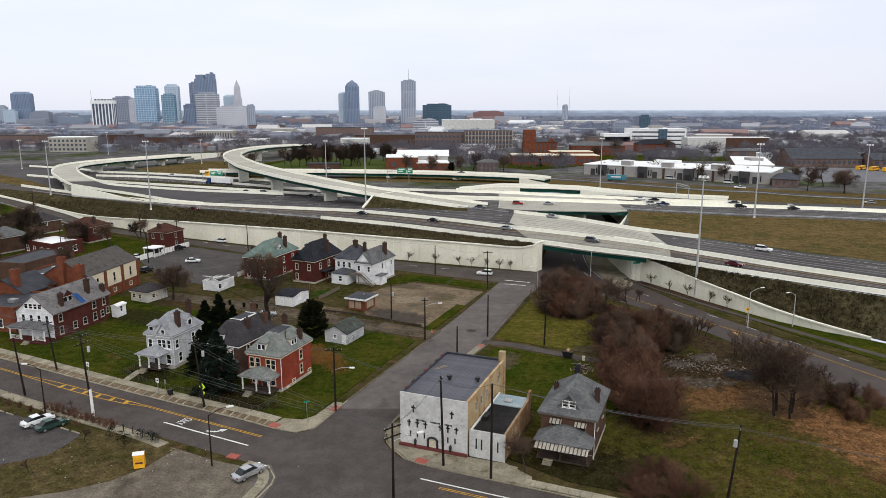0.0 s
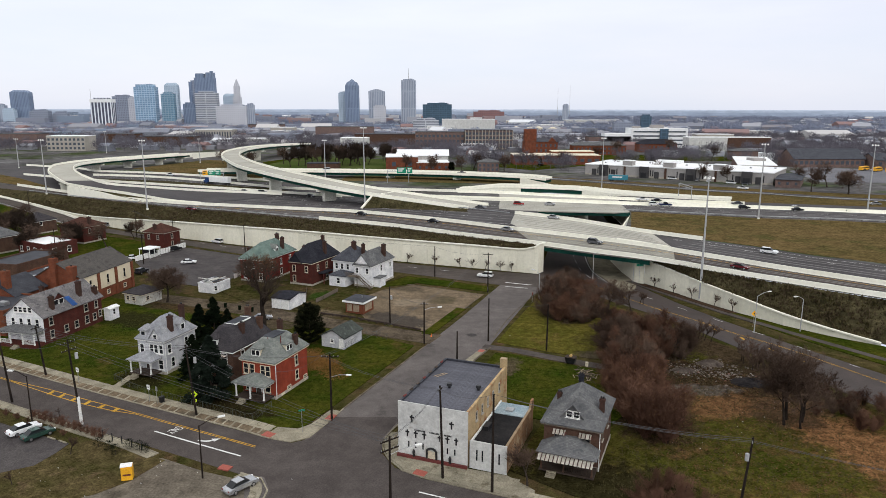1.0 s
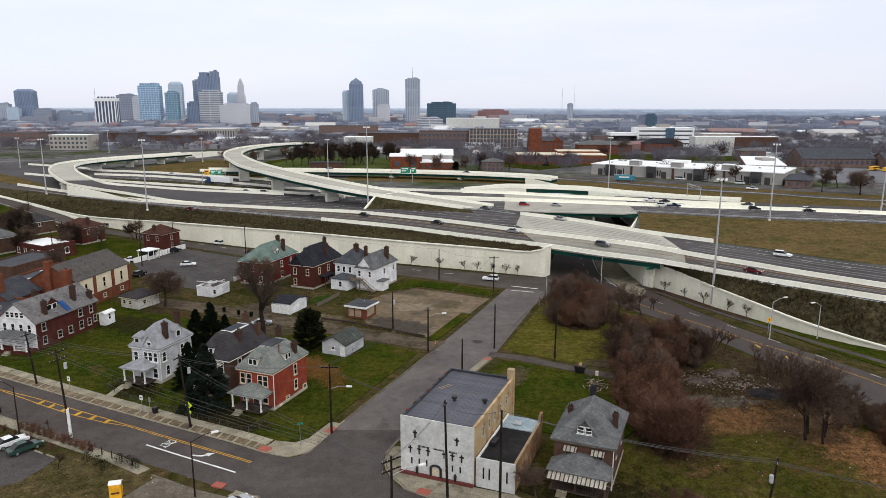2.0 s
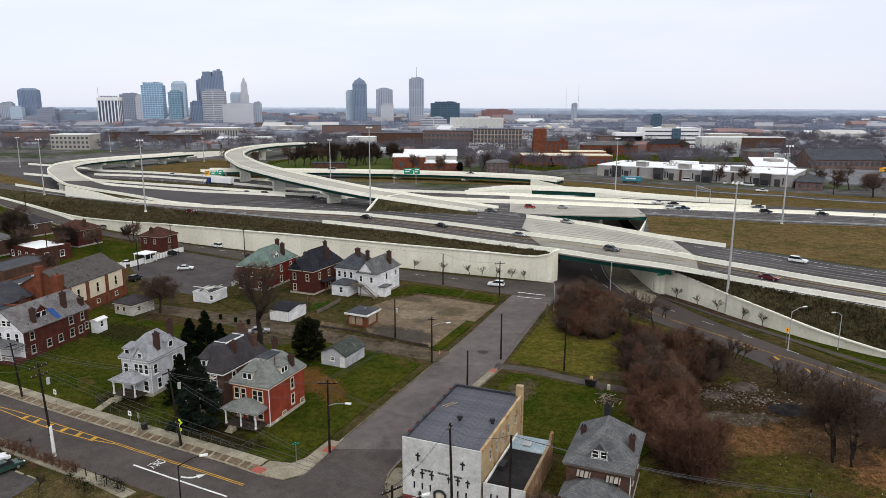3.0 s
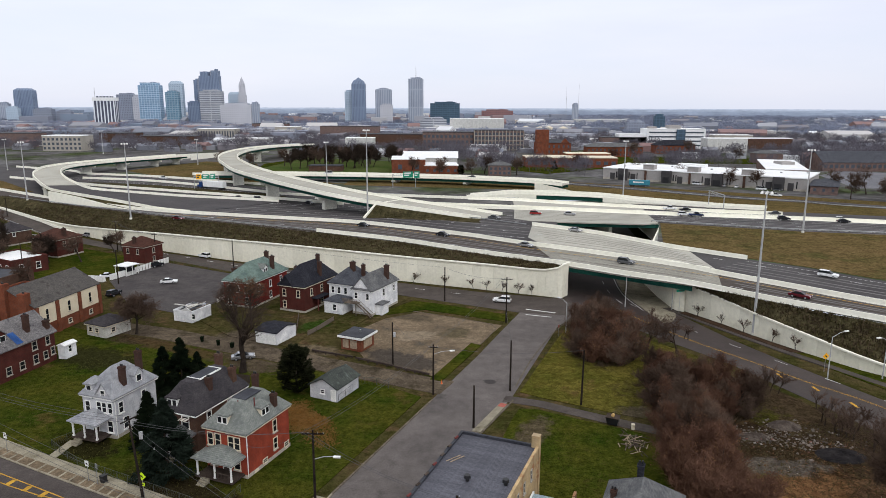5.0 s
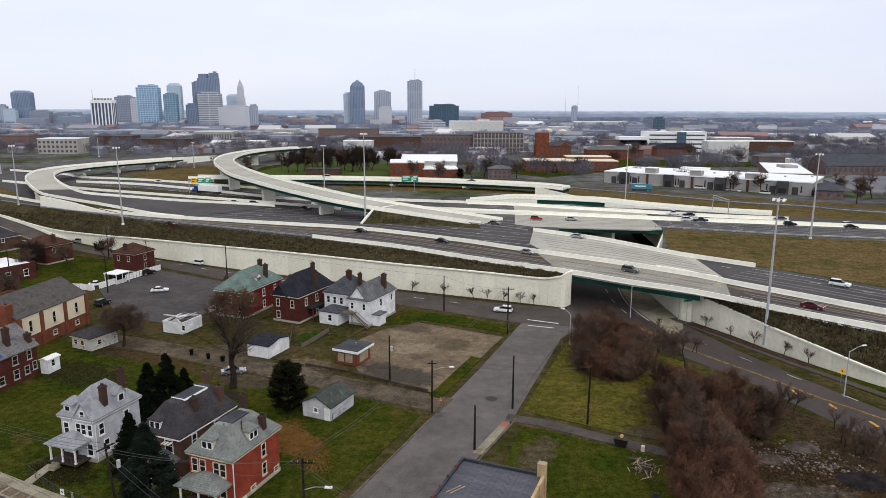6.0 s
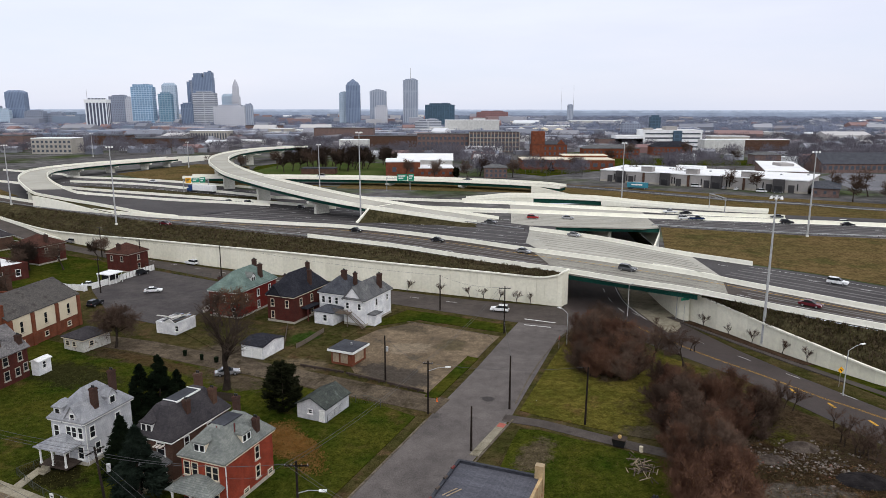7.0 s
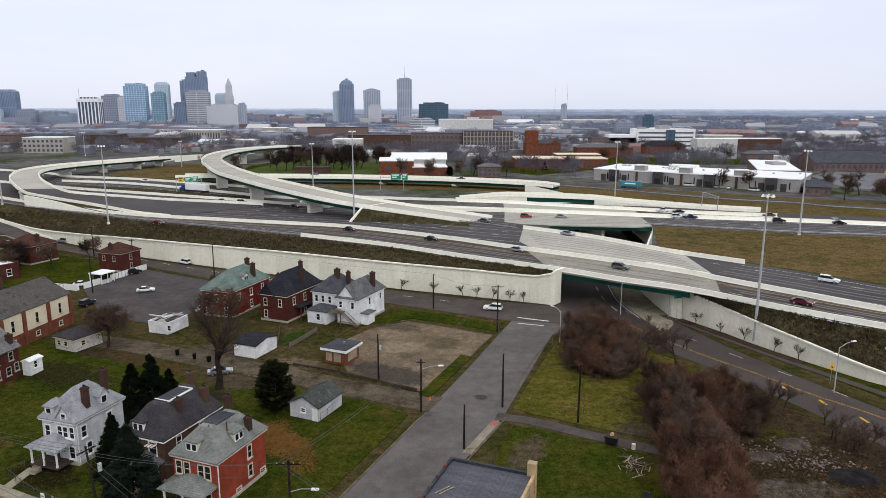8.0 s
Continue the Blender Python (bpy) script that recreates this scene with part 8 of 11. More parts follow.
block(-113, -83, 760, 9, 20, "white_block", "roof_white", "white low commercial building", 0)
# car park and lawns
slab("car_park", [(215, 398), (300, 392), (330, 470), (262, 500), (232, 468)], 7.6, 7.9, M["lot_grey"], "large grey asphalt school car park", "parking lot")
slab("school_lawn", [(60, 470), (160, 560), (260, 552), (250, 620), (110, 640), (20, 520)], 7.6, 7.89, M["lawn"], "green school lawn", "lawn")
slab("park_lawn", [(-130, 480), (-42, 470), (-40, 560), (-120, 600), (-140, 540)], 7.6, 7.89, M["lawn"], "green park lawn under bare trees", "lawn")
for k, (a, b, wd) in enumerate((((-300, 640), (120, 600), 9), ((-500, 900), (500, 860), 12), ((-180, 700), (-150, 1400), 10), ((60, 690), (160, 1500), 10), ((200, 560), (420, 1300), 10), ((-700, 1300), (800, 1250), 14))):
    slab("city_street", offset([a, b], wd / 2) + offset([a, b], -wd / 2)[::-1], 7.6, 7.87, M["highway"], "grey city street", "road")

# roofs and woods too small to tell apart
rng = np.random.default_rng(7)
KEEP = [(85, 215, 360, 500), (118, 172, 560, 628), (203, 262, 520, 615), (-135, -20, 465, 605), (40, 125, 575, 650), (-430, -120, 300, 660), (-130, 60, 300, 470), (-50, -10, 440, 600), (-45, 10, 440, 535), (45, 125, 500, 575), (70, 112, 640, 690), (-120, 85, 690, 820), (70, 190, 340, 440), (85, 235, 420, 470), (195, 240, 470, 515), (205, 300, 360, 480), (245, 355, 480, 530), (195, 265, 735, 780), (110, 230, 620, 700), (230, 360, 660, 820), (-10, 90, 1100, 1200), (-390, -340, 650, 700), (-345, -270, 760, 800)]


def clear(x, y):
    return not any(a < x < b and c < y < d for a, b, c, d in KEEP)


def stuff_mesh(name, verts, faces, material, label, category):
    me = bpy.data.meshes.new(name)
    me.from_pydata(verts.tolist(), [], faces.tolist())
    me.materials.append(material)
    ob = new(name, me)
    return tagged(ob, label, category, "", "stuff")


def island_mat(name, stops):
    m, n, l, b = node_mat(name)
    g = n.new("ShaderNodeNewGeometry")
    r = n.new("ShaderNodeValToRGB")
    r.color_ramp.interpolation = "CONSTANT"
    els = r.color_ramp.elements
    while len(els) < len(stops):
        els.new(0.5)
    for el, (p, c) in zip(els, stops):
        el.position, el.color = p, (*c, 1)
    l.new(g.outputs["Random Per Island"], r.inputs[0])
    l.new(r.outputs[0], b.inputs["Base Color"])
    b.inputs["Roughness"].default_value = 0.85
    return m


# roof colours lean blue-grey to hold the distance haze
roofs = island_mat("hazed_far_roofs", [(0.0, (0.17, 0.182, 0.22)), (0.22, (0.23, 0.235, 0.265)), (0.42, (0.22, 0.135, 0.13)), (0.54, (0.30, 0.31, 0.345)), (0.66, (0.18, 0.17, 0.19)), (0.86, (0.62, 0.64, 0.67)), (0.93, (0.46, 0.45, 0.45))])
V, Fc = [], []
base_v = np.array([(-1, -1, 0), (1, -1, 0), (1, 1, 0), (-1, 1, 0), (-1, -1, .68), (1, -1, .68), (1, 1, .68), (-1, 1, .68), (-1, 0, 1), (1, 0, 1)], float)
base_f = np.array([(0, 1, 5), (0, 5, 4), (1, 2, 6), (1, 6, 5), (2, 3, 7), (2, 7, 6), (3, 0, 4), (3, 4, 7), (4, 5, 9), (4, 9, 8), (7, 8, 9), (7, 9, 6), (4, 8, 7), (5, 6, 9)])
count = 0
while count < 1700:
    y = 560 * (2900 / 560) ** rng.random()
    x = (rng.random() * 2 - 1) * (0.72 * y + 40)
    if not clear(x, y) or (y < 620 and -130 < x < 20):
        continue
    big = 0.75 + (y > 900) * (rng.random() < 0.15) * rng.random() * 2.0 + y / 5000
    sx, sy, sz = rng.uniform(5, 11) * big, rng.uniform(4, 8) * big, rng.uniform(5, 9.5) * min(big, 1.8)
    a = rng.choice([-0.4, -0.05, 0.1]) + rng.normal(0, 0.05)
    p = base_v * (sx, sy, sz)
    if rng.random() < 0.45:
        p[8:, 2] = p[4, 2]
    c, s = math.cos(a), math.sin(a)
    V.append(np.c_[p[:, 0] * c - p[:, 1] * s + x, p[:, 0] * s + p[:, 1] * c + y, p[:, 2] + TABLE - 0.1])
    Fc.append(base_f + 10 * count)
    count += 1
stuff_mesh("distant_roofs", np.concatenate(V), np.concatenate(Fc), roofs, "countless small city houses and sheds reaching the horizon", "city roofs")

V, Fc, count = [], [], 0
while count < 260:
    y = 900 * (2700 / 900) ** rng.random()
    x = (rng.random() * 1.25 - 1) * (0.66 * y + 40)
    if not clear(x, y):
        continue
    p = base_v * (rng.uniform(10, 34), rng.uniform(8, 16), rng.uniform(9, 17) + (y > 1500) * rng.uniform(0, 22))
    p[4:, 2] = p[4, 2]
    a = rng.choice([-0.4, -0.05, 0.1])
    c, s = math.cos(a), math.sin(a)
    V.append(np.c_[p[:, 0] * c - p[:, 1] * s + x, p[:, 0] * s + p[:, 1] * c + y, p[:, 2] + TABLE - 0.1])
    Fc.append(base_f + 10 * count)
    count += 1
# block colours are likewise tinted with painted haze
blocks = island_mat("hazed_far_blocks", [(0.0, (0.22, 0.24, 0.30)), (0.25, (0.34, 0.35, 0.40)), (0.45, (0.27, 0.19, 0.19)), (0.6, (0.42, 0.42, 0.45)), (0.78, (0.20, 0.25, 0.33)), (0.9, (0.60, 0.60, 0.60))])
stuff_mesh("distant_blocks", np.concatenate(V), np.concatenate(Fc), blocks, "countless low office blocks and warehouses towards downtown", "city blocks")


def shard_tree(n, h, w, seed, leafy=0.0):
    """Twig shards of one bare crown above a short stem, as loose slim triangles."""
    r = np.random.default_rng(seed)
    tris = [(-0.03 * w, 0, 0), (0.03 * w, 0, 0), (0, 0, h * 0.6)]
    for _ in range(n):
        d = r.normal(size=3)
        d /= np.linalg.norm(d)
        rad = r.random() ** 0.45
        c = np.array((d[0] * w * rad, d[1] * w * rad, h * 0.62 + d[2] * h * 0.38 * rad))
        out = np.array((c[0] * 0.5, c[1] * 0.5, (c[2] - h * 0.3))) + r.normal(0, 0.35 * w, 3)
        out *= (0.10 + 0.10 * r.random()) * h / max(1e-6, np.linalg.norm(out))
        side = np.cross(out, r.normal(size=3))
        side *= (0.045 + leafy) * h / max(1e-6, np.linalg.norm(side))
        tris += [tuple(c - side), tuple(c + side), tuple(c + out)]
    return np.array(tris)


far_trees = [shard_tree(52, 1.0, 0.46, s, -0.005) for s in range(6)]
near_trees = [shard_tree(190, 1.0, 0.46, 20 + s, -0.032) for s in range(6)]
spots = []
while len(spots) < 8200:
    y = 450 * (2900 / 450) ** (rng.random() ** 0.85)
    x = (rng.random() * 2 - 1) * (0.72 * y + 40)
    if clear(x, y):
        spots.append((x, y, rng.uniform(6, 11) * (1 + y / 6000)))
while len(spots) < 8380:
    x, y = rng.uniform(-130, 380), rng.uniform(455, 760)
    if clear(x, y):
        spots.append((x, y, rng.uniform(8, 14)))
# tree colours hold painted haze, stronger beyond 1000 m
for name, y0, y1, kinds, material, lb in (("city_trees", 0, 1000, near_trees, "twig_mid", "bare trees among the city blocks, paled by painted haze"), ("distant_woods", 1000, 9000, far_trees, "twig_far", "bare winter trees over the city, blued by painted haze")):
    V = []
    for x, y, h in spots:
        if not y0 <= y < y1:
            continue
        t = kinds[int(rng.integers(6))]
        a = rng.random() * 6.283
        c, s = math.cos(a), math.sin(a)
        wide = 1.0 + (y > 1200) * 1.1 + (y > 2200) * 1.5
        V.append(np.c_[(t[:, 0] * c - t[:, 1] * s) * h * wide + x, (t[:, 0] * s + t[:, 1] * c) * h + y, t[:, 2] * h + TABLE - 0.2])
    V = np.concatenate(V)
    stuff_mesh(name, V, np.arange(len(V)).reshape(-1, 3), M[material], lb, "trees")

# ---------- trees and brush ----------
def grow(seed, height, spread, levels, forks, droop=0.0, lean=0.0):
    """Branch segments of a bare tree: lists of (start, end, radius, radius, level)."""
    r = random.Random(seed)
    segs = []

    def limb(p, d, length, rad, level):
        n = 3 if level < 2 else 2
        for i in range(n):
            d2 = (d + Vector((r.gauss(0, 0.14), r.gauss(0, 0.14), r.gauss(0.03 - droop * level, 0.10)))).normalized()
            q = p + d2 * (length / n)
            r1 = rad * (1 - 0.28 / n * 1.3)
            segs.append((p, q, rad, r1, level))
            p, d, rad = q, d2, r1
            if level < levels and (i > 0 or level > 0):
                for _ in range(forks[min(level, len(forks) - 1)]):
                    ang = r.uniform(0, 6.283)
                    tilt = r.uniform(0.45, 1.0) * spread
                    u = d.orthogonal().normalized()
                    v = d.cross(u)
                    nd = (d * math.cos(tilt) + (u * math.cos(ang) + v * math.sin(ang)) * math.sin(tilt)).normalized()
                    nd.z = nd.z * 0.85 + 0.12 - droop * 0.2
                    limb(p, nd.normalized(), length * r.uniform(0.48, 0.72), rad * r.uniform(0.45, 0.65), level + 1)

    limb(Vector((0, 0, -0.2)), Vector((lean, 0, 1)).normalized(), height * 0.45, height * 0.024, 0)
    return segs


def seg_mesh(name, segs, sides, material, floor_r=0.0):
    verts, faces = [], []
    for p, q, r0, r1, level in segs:
        r0, r1 = max(r0, floor_r), max(r1, floor_r * 0.7)
        d = (q - p).normalized()
        u = d.orthogonal().normalized()
        v = d.cross(u)
        b = len(verts)
        if sides == 2:
            verts += [p - u * r0, p + u * r0, q]
            faces.append((b, b + 1, b + 2))
            continue
        for c, rad in ((p, r0), (q, r1)):
            verts += [c + rad * (math.cos(6.283 * k / sides) * u + math.sin(6.283 * k / sides) * v) for k in range(sides)]
        faces += [(b + k, b + (k + 1) % sides, b + sides + (k + 1) % sides, b + sides + k) for k in range(sides)]
    me = mesh_from(name, verts, faces)
    me.materials.append(M[material])
    return me


def trunk_mesh(segs, sides=8, flare=1.0, bark="bark"):
    """One connected tapered trunk through a chain of segments."""
    verts, faces = [], []
    for i, (p, r) in enumerate([(segs[0][0], segs[0][2] * 1.35 * flare)] + [(s[1], s[3] * flare) for s in segs]):
        verts += [p + r * Vector((math.cos(6.283 * k / sides), math.sin(6.283 * k / sides), 0)) for k in range(sides)]
        if i:
            b = (i - 1) * sides
            faces += [(b + k, b + (k + 1) % sides, b + sides + (k + 1) % sides, b + sides + k) for k in range(sides)]
    me = mesh_from("trunk", verts, faces)
    me.materials.append(M[bark])
    return me


def tree_meshes(seed, height, spread, levels, forks, twig="twig", droop=0.0, lean=0.0, floor_r=0.012, twigs=2, tl=0.07, thick=1.0, leaf=0.0, bark="bark"):
    segs = grow(seed, height, spread, levels, forks, droop, lean)
    k = height / max(s[1].z for s in segs)
    segs = [(p * k, q * k, r0 * k * thick, r1 * k * thick, lv) for p, q, r0, r1, lv in segs]
    r = random.Random(seed + 99)
    fine = []
    for p, q, r0, r1, level in segs:
        if level >= levels - 1:
            for _ in range(twigs):
                d = ((q - p).normalized() + Vector((r.gauss(0, 0.6), r.gauss(0, 0.6), r.gauss(0.15 - droop, 0.5)))).normalized()
                s = p.lerp(q, r.random())
                fine.append((s, s + d * height * tl * r.uniform(0.6, 1.3), floor_r))
    trunk = trunk_mesh([s for s in segs if s[4] == 0], 8, 1.0, bark)
    limbs = seg_mesh("limbs", [s for s in segs if s[4] == 1], 5, "bark")
    mid = seg_mesh("mid", [s for s in segs if s[4] > 1], 3, twig, floor_r)
    vs, fs, mi = [], [], []
    for me, m in ((limbs, 0), (mid, 1)):
        b = len(vs)
        vs += [tuple(v.co) for v in me.vertices]
        fs += [tuple(i + b for i in f.vertices) for f in me.polygons]
        mi += [m] * len(me.polygons)
        bpy.data.meshes.remove(me)
    for p, q, r0 in fine:
        u = (q - p).orthogonal().normalized() * r0
        b = len(vs)
        vs += [tuple(p - u), tuple(p + u), tuple(q)]
        fs.append((b, b + 1, b + 2))
        mi.append(1)
        if r.random() < leaf:
            c = p.lerp(q, r.random())
            e = Vector((r.gauss(0, 1), r.gauss(0, 1), r.gauss(0, 0.6))).normalized() * 0.11
            g_ = e.orthogonal().normalized() * 0.07
            b = len(vs)
            vs += [tuple(c), tuple(c + e + g_), tuple(c + e * 2), tuple(c + e - g_)]
            fs.append((b, b + 1, b + 2, b + 3))
            mi.append(2)
    me = mesh_from("crown", vs, fs)
    for m in (bark, twig, "deadleaf"):
        me.materials.append(M[m])
    me.polygons.foreach_set("material_index", mi)
    return trunk, me


def bush_meshes(seed, height, width, stems, n_twigs, twig, leaf=0.0, tw=0.022):
    """A many-stemmed bush: arching stems from one stool, filled with fine twigs to an uneven dome."""
    r = random.Random(seed)
    vs, fs, mi = [], [], []
    paths = []
    for k in range(stems):
        a, lean_ = 6.283 * (k + r.random()) / stems, r.uniform(0.05, 1.0)
        reach, h = width * 0.5 * lean_, height * (1.0 - 0.42 * lean_ ** 2) * r.uniform(0.75, 1.05)
        pts = [Vector((math.cos(a) * reach * t ** 1.2 + r.gauss(0, 0.12), math.sin(a) * reach * t ** 1.2 + r.gauss(0, 0.12), h * t)) for t in (0, 0.25, 0.5, 0.75, 1.0)]
        pts[0] = Vector((math.cos(a) * 0.25, math.sin(a) * 0.25, -0.1))
        paths.append(pts)
    for i in range(n_twigs):
        pts = paths[r.randrange(stems)]
        t = r.uniform(0.12, 1.0) ** 0.8 * 3.999
        k = int(t)
        c = pts[k].lerp(pts[k + 1], t - k)
        c = c + Vector((r.gauss(0, 0.5), r.gauss(0, 0.5), r.gauss(0, 0.3))) * (0.10 * width)
        c.z = max(0.1, c.z)
        d = Vector((r.gauss(0, 0.55) + 0.10 * c.x, r.gauss(0, 0.55) + 0.10 * c.y, r.uniform(0.1, 1.1))).normalized() * height * r.uniform(0.09, 0.22)
        u = d.orthogonal().normalized() * tw * r.uniform(0.6, 1.2)
        b = len(vs)
        vs += [tuple(c - u), tuple(c + u), tuple(c + d)]
        fs.append((b, b + 1, b + 2))
        mi.append(0)
        if r.random() < leaf:
            e = Vector((r.gauss(0, 1), r.gauss(0, 1), r.gauss(0, 0.6))).normalized() * 0.10
            g_ = e.orthogonal().normalized() * 0.06
            b = len(vs)
            vs += [tuple(c + d), tuple(c + d + e + g_), tuple(c + d + e * 2), tuple(c + d + e - g_)]
            fs.append((b, b + 1, b + 2, b + 3))
            mi.append(1)
    for pts in paths[1:]:
        for p, q, k in zip(pts, pts[1:], range(4)):
            u = (q - p).orthogonal().normalized() * (0.05 - 0.009 * k)
            v = (q - p).normalized().cross(u)
            b = len(vs)
            for c, f in ((p, 1.0), (q, 0.8)):
                vs += [tuple(c + u * f), tuple(c + (-0.5 * u + 0.87 * v) * f), tuple(c + (-0.5 * u - 0.87 * v) * f)]
            fs += [(b, b + 1, b + 4, b + 3), (b + 1, b + 2, b + 5, b + 4), (b + 2, b, b + 3, b + 5)]
            mi += [0, 0, 0]
    me = mesh_from("crown", vs, fs)
    for m in (twig, "deadleaf"):
        me.materials.append(M[m])
    me.polygons.foreach_set("material_index", mi)
    p0 = paths[0]
    return trunk_mesh([(p0[k], p0[k + 1], 0.07 - 0.012 * k, 0.06 - 0.012 * k, 0) for k in range(4)], 5), me


def plant(name, meshes, x, y, z, rot, size, label, category="tree", group="bare trees"):
    t = thing(name, x, y, z, rot, label, category, group)
    t.scale = (size, size, size)
    part("trunk", meshes[0], None, t)
    part("crown", meshes[1], None, t)
    return t


oak = [tree_meshes(s, 11, 1.0, 4, (3, 2, 2, 1), floor_r=0.022, twigs=5, tl=0.10) for s in (11, 12, 13)]
alley_oak = tree_meshes(14, 18.0, 0.72, 4, (3, 3, 2, 1), "dark_twig", floor_r=0.026, twigs=2, tl=0.05, thick=1.5, bark="tree_bark")
rust_oak = tree_meshes(15, 11, 1.0, 4, (3, 2, 2, 1), floor_r=0.024, twigs=5, tl=0.10, leaf=0.5)
round_oak = tree_meshes(21, 9.5, 1.45, 4, (4, 3, 3, 2), "twig", floor_r=0.022, twigs=2, tl=0.11, thick=1.1, bark="tree_bark")
field_oak = [tree_meshes(s, 12, 1.0, 4, (3, 2, 2, 2), "twig", floor_r=0.016, twigs=3, tl=0.08, thick=0.7, bark="tree_bark") for s in (16, 17)]
grove_oak = [tree_meshes(s, 12, 0.85, 3, (4, 3, 3), "dark_twig", floor_r=0.05, twigs=3, tl=0.1) for s in (18, 19)]
bush = [bush_meshes(s, 4.6, 5.2, 13, 3000, "twig_red") for s in (31, 32, 33)]
bush_b = [bush_meshes(s, 5.2, 5.4, 13, 2800, "twig") for s in (34, 35)]
bush_leafy = [bush_meshes(s, 4.8, 5.4, 13, 2600, "twig_red", 0.10) for s in (36, 37)]
brush2 = [tree_meshes(s, 6.5, 0.8, 4, (3, 2, 2, 2), "twig", floor_r=0.016, twigs=4, tl=0.11) for s in (34, 35)]
shrub = [bush_meshes(s, 2.6, 4.2, 11, 2200, "twig_red", 0.0, 0.014) for s in (41, 42)]
sapling = [tree_meshes(s, 3.4, 0.6, 3, (2, 2, 2), "twig", floor_r=0.012, twigs=4, tl=0.1) for s in (51, 52)]

tr = random.Random(5)
plant("bare_tree", alley_oak, -41.0, 153.6, 0.1, 40, 1.0, "tall bare tree with thick dark trunk beside the alley")
plant("bare_tree", round_oak, -71.3, 175.6, 0.1, 10, 1.0, "round-crowned bare tree beside the derelict cottage")
plant("bare_tree", rust_oak, -49.0, 187.0, 0.1, 80, 0.9, "bare tree with a few rust-brown leaves")
plant("bare_tree", oak[0], -53.5, 190.5, 0.1, 20, 0.8, "bare tree against the brick house")
plant("bare_tree", oak[2], 10.8, 88.6, 0.1, 0, 0.5, "small bare street tree beside the annex")
plant("bare_tree", oak[1], 45.3, 165.4, 0.1, 30, 0.75, "small bare tree at the avenue kerb")
plant("bare_tree", oak[0], 39.8, 167.6, 0.1, 130, 0.72, "small bare tree at the avenue kerb")
for x, y, s in ((53.4, 106.2, 1.0), (54.6, 108.2, 1.2), (56.6, 107.2, 1.0), (55.4, 105.0, 0.8), (58.4, 110.0, 1.0)):
    plant("bare_tree", field_oak[tr.randrange(2)], x, y, 0.1, tr.uniform(0, 360), s * 0.95, "bare tree standing in the rough field")
for x, y, s in ((-105, 250, 0.7), (-121, 246, 0.9), (-140, 238, 0.95), (-148, 226, 1.0), (-128, 238, 0.8), (-165, 262, 1.0), (-158, 246, 1.0), (-115, 262, 0.7), (-172, 285, 1.0), (-120, 172, 0.9), (-125, 160, 0.9), (-118, 214, 0.8), (-185, 270, 1.0), (-200, 300, 1.0)):
    plant("bare_tree", oak[tr.randrange(3)], x, y, 0.1, tr.uniform(0, 360), s, "bare winter tree among old brick houses")
for x, y, s in ((-156.7, 253.3, 1.1), (-159.4, 262, 1.2), (-150, 248, 1.0), (-133.1, 241.7, 1.0), (-131.0, 245.0, 0.9), (-136, 252, 0.8), (-165, 256, 1.1), (-143, 236, 0.9), (-118, 262, 0.7)):
    plant("bare_tree", grove_oak[tr.randrange(2)], x, y, 0.1, tr.uniform(0, 360), s * 0.85, "dark bare tree among the western houses", "tree", "western trees")
# brush thicket east of the corner house
def thicket(spots, kinds, size, label, group):
    for x, y in spots:
        plant("brush", kinds[tr.randrange(len(kinds))], x, y, 0.05, tr.uniform(0, 360), size * tr.uniform(0.75, 1.2), label, "brush", group)


def scatter(poly, n):
    xs, ys = [p[0] for p in poly], [p[1] for p in poly]
    out = []
    while len(out) < n:
        x, y = tr.uniform(min(xs), max(xs)), tr.uniform(min(ys), max(ys))
        inside = False
        for (x0, y0), (x1, y1) in zip(poly, poly[1:] + poly[:1]):
            if (y0 > y) != (y1 > y) and x < (x1 - x0) * (y - y0) / (y1 - y0) + x0:
                inside = not inside
        if inside:
            out.append((x, y))
    return out


corner_area = [(23.6, 168), (24.5, 162), (27.5, 158), (33, 158), (37, 163.5), (38, 176), (33.5, 190), (27.5, 186)]
thicket(scatter(corner_area, 66), bush + bush_b + bush_leafy, 1.12, "dense reddish bare brush at the street corner", "corner brush")
thicket_area = [(34.5, 149), (38.5, 155.5), (48, 152), (51.5, 146), (50.5, 138), (46.5, 134.5), (41.5, 131.5), (37.5, 123), (31, 121), (31.5, 131), (33, 138)]
thicket(scatter(thicket_area, 88), bush + bush_b + bush_leafy, 1.05, "dense bare brush thicket between lots", "thicket")
thicket(scatter(thicket_area, 9), brush2, 0.95, "bare young tree rising above the brush", "thicket")
thicket(scatter([(28.5, 101), (29, 121), (37.5, 121), (38, 106), (33, 99)], 40), bush + bush_leafy, 1.35, "tall reddish bare brush behind the brick house", "thicket")
thicket(scatter([(54, 148), (56, 150), (62, 134), (69, 116), (66, 114), (58, 130)], 30), sapling, 1.1, "bare saplings along the avenue", "roadside saplings")
thicket(scatter([(60, 110), (67, 120), (78, 104), (84, 90), (76, 86), (66, 102)], 34), bush_b + bush, 0.62, "bare brush along the avenue", "roadside saplings")
thicket(scatter([(43, 186), (47, 188), (52, 172), (49, 168)], 3), sapling, 0.9, "bare saplings along the avenue", "roadside saplings")
for x, y, s in ((24.5, 84.5, 1.1), (27.0, 86.0, 1.4), (30.0, 84.5, 1.4), (26, 81.8, 1.3), (29, 81.5, 1.3), (32.0, 82.0, 1.2), (24.0, 81.2, 1.1), (29.2, 87.6, 1.1)):
    plant("shrub", shrub[tr.randrange(2)], x, y, 0.1, tr.uniform(0, 360), s, "rounded reddish bare shrub on the rough grass", "shrub", "bare shrubs")
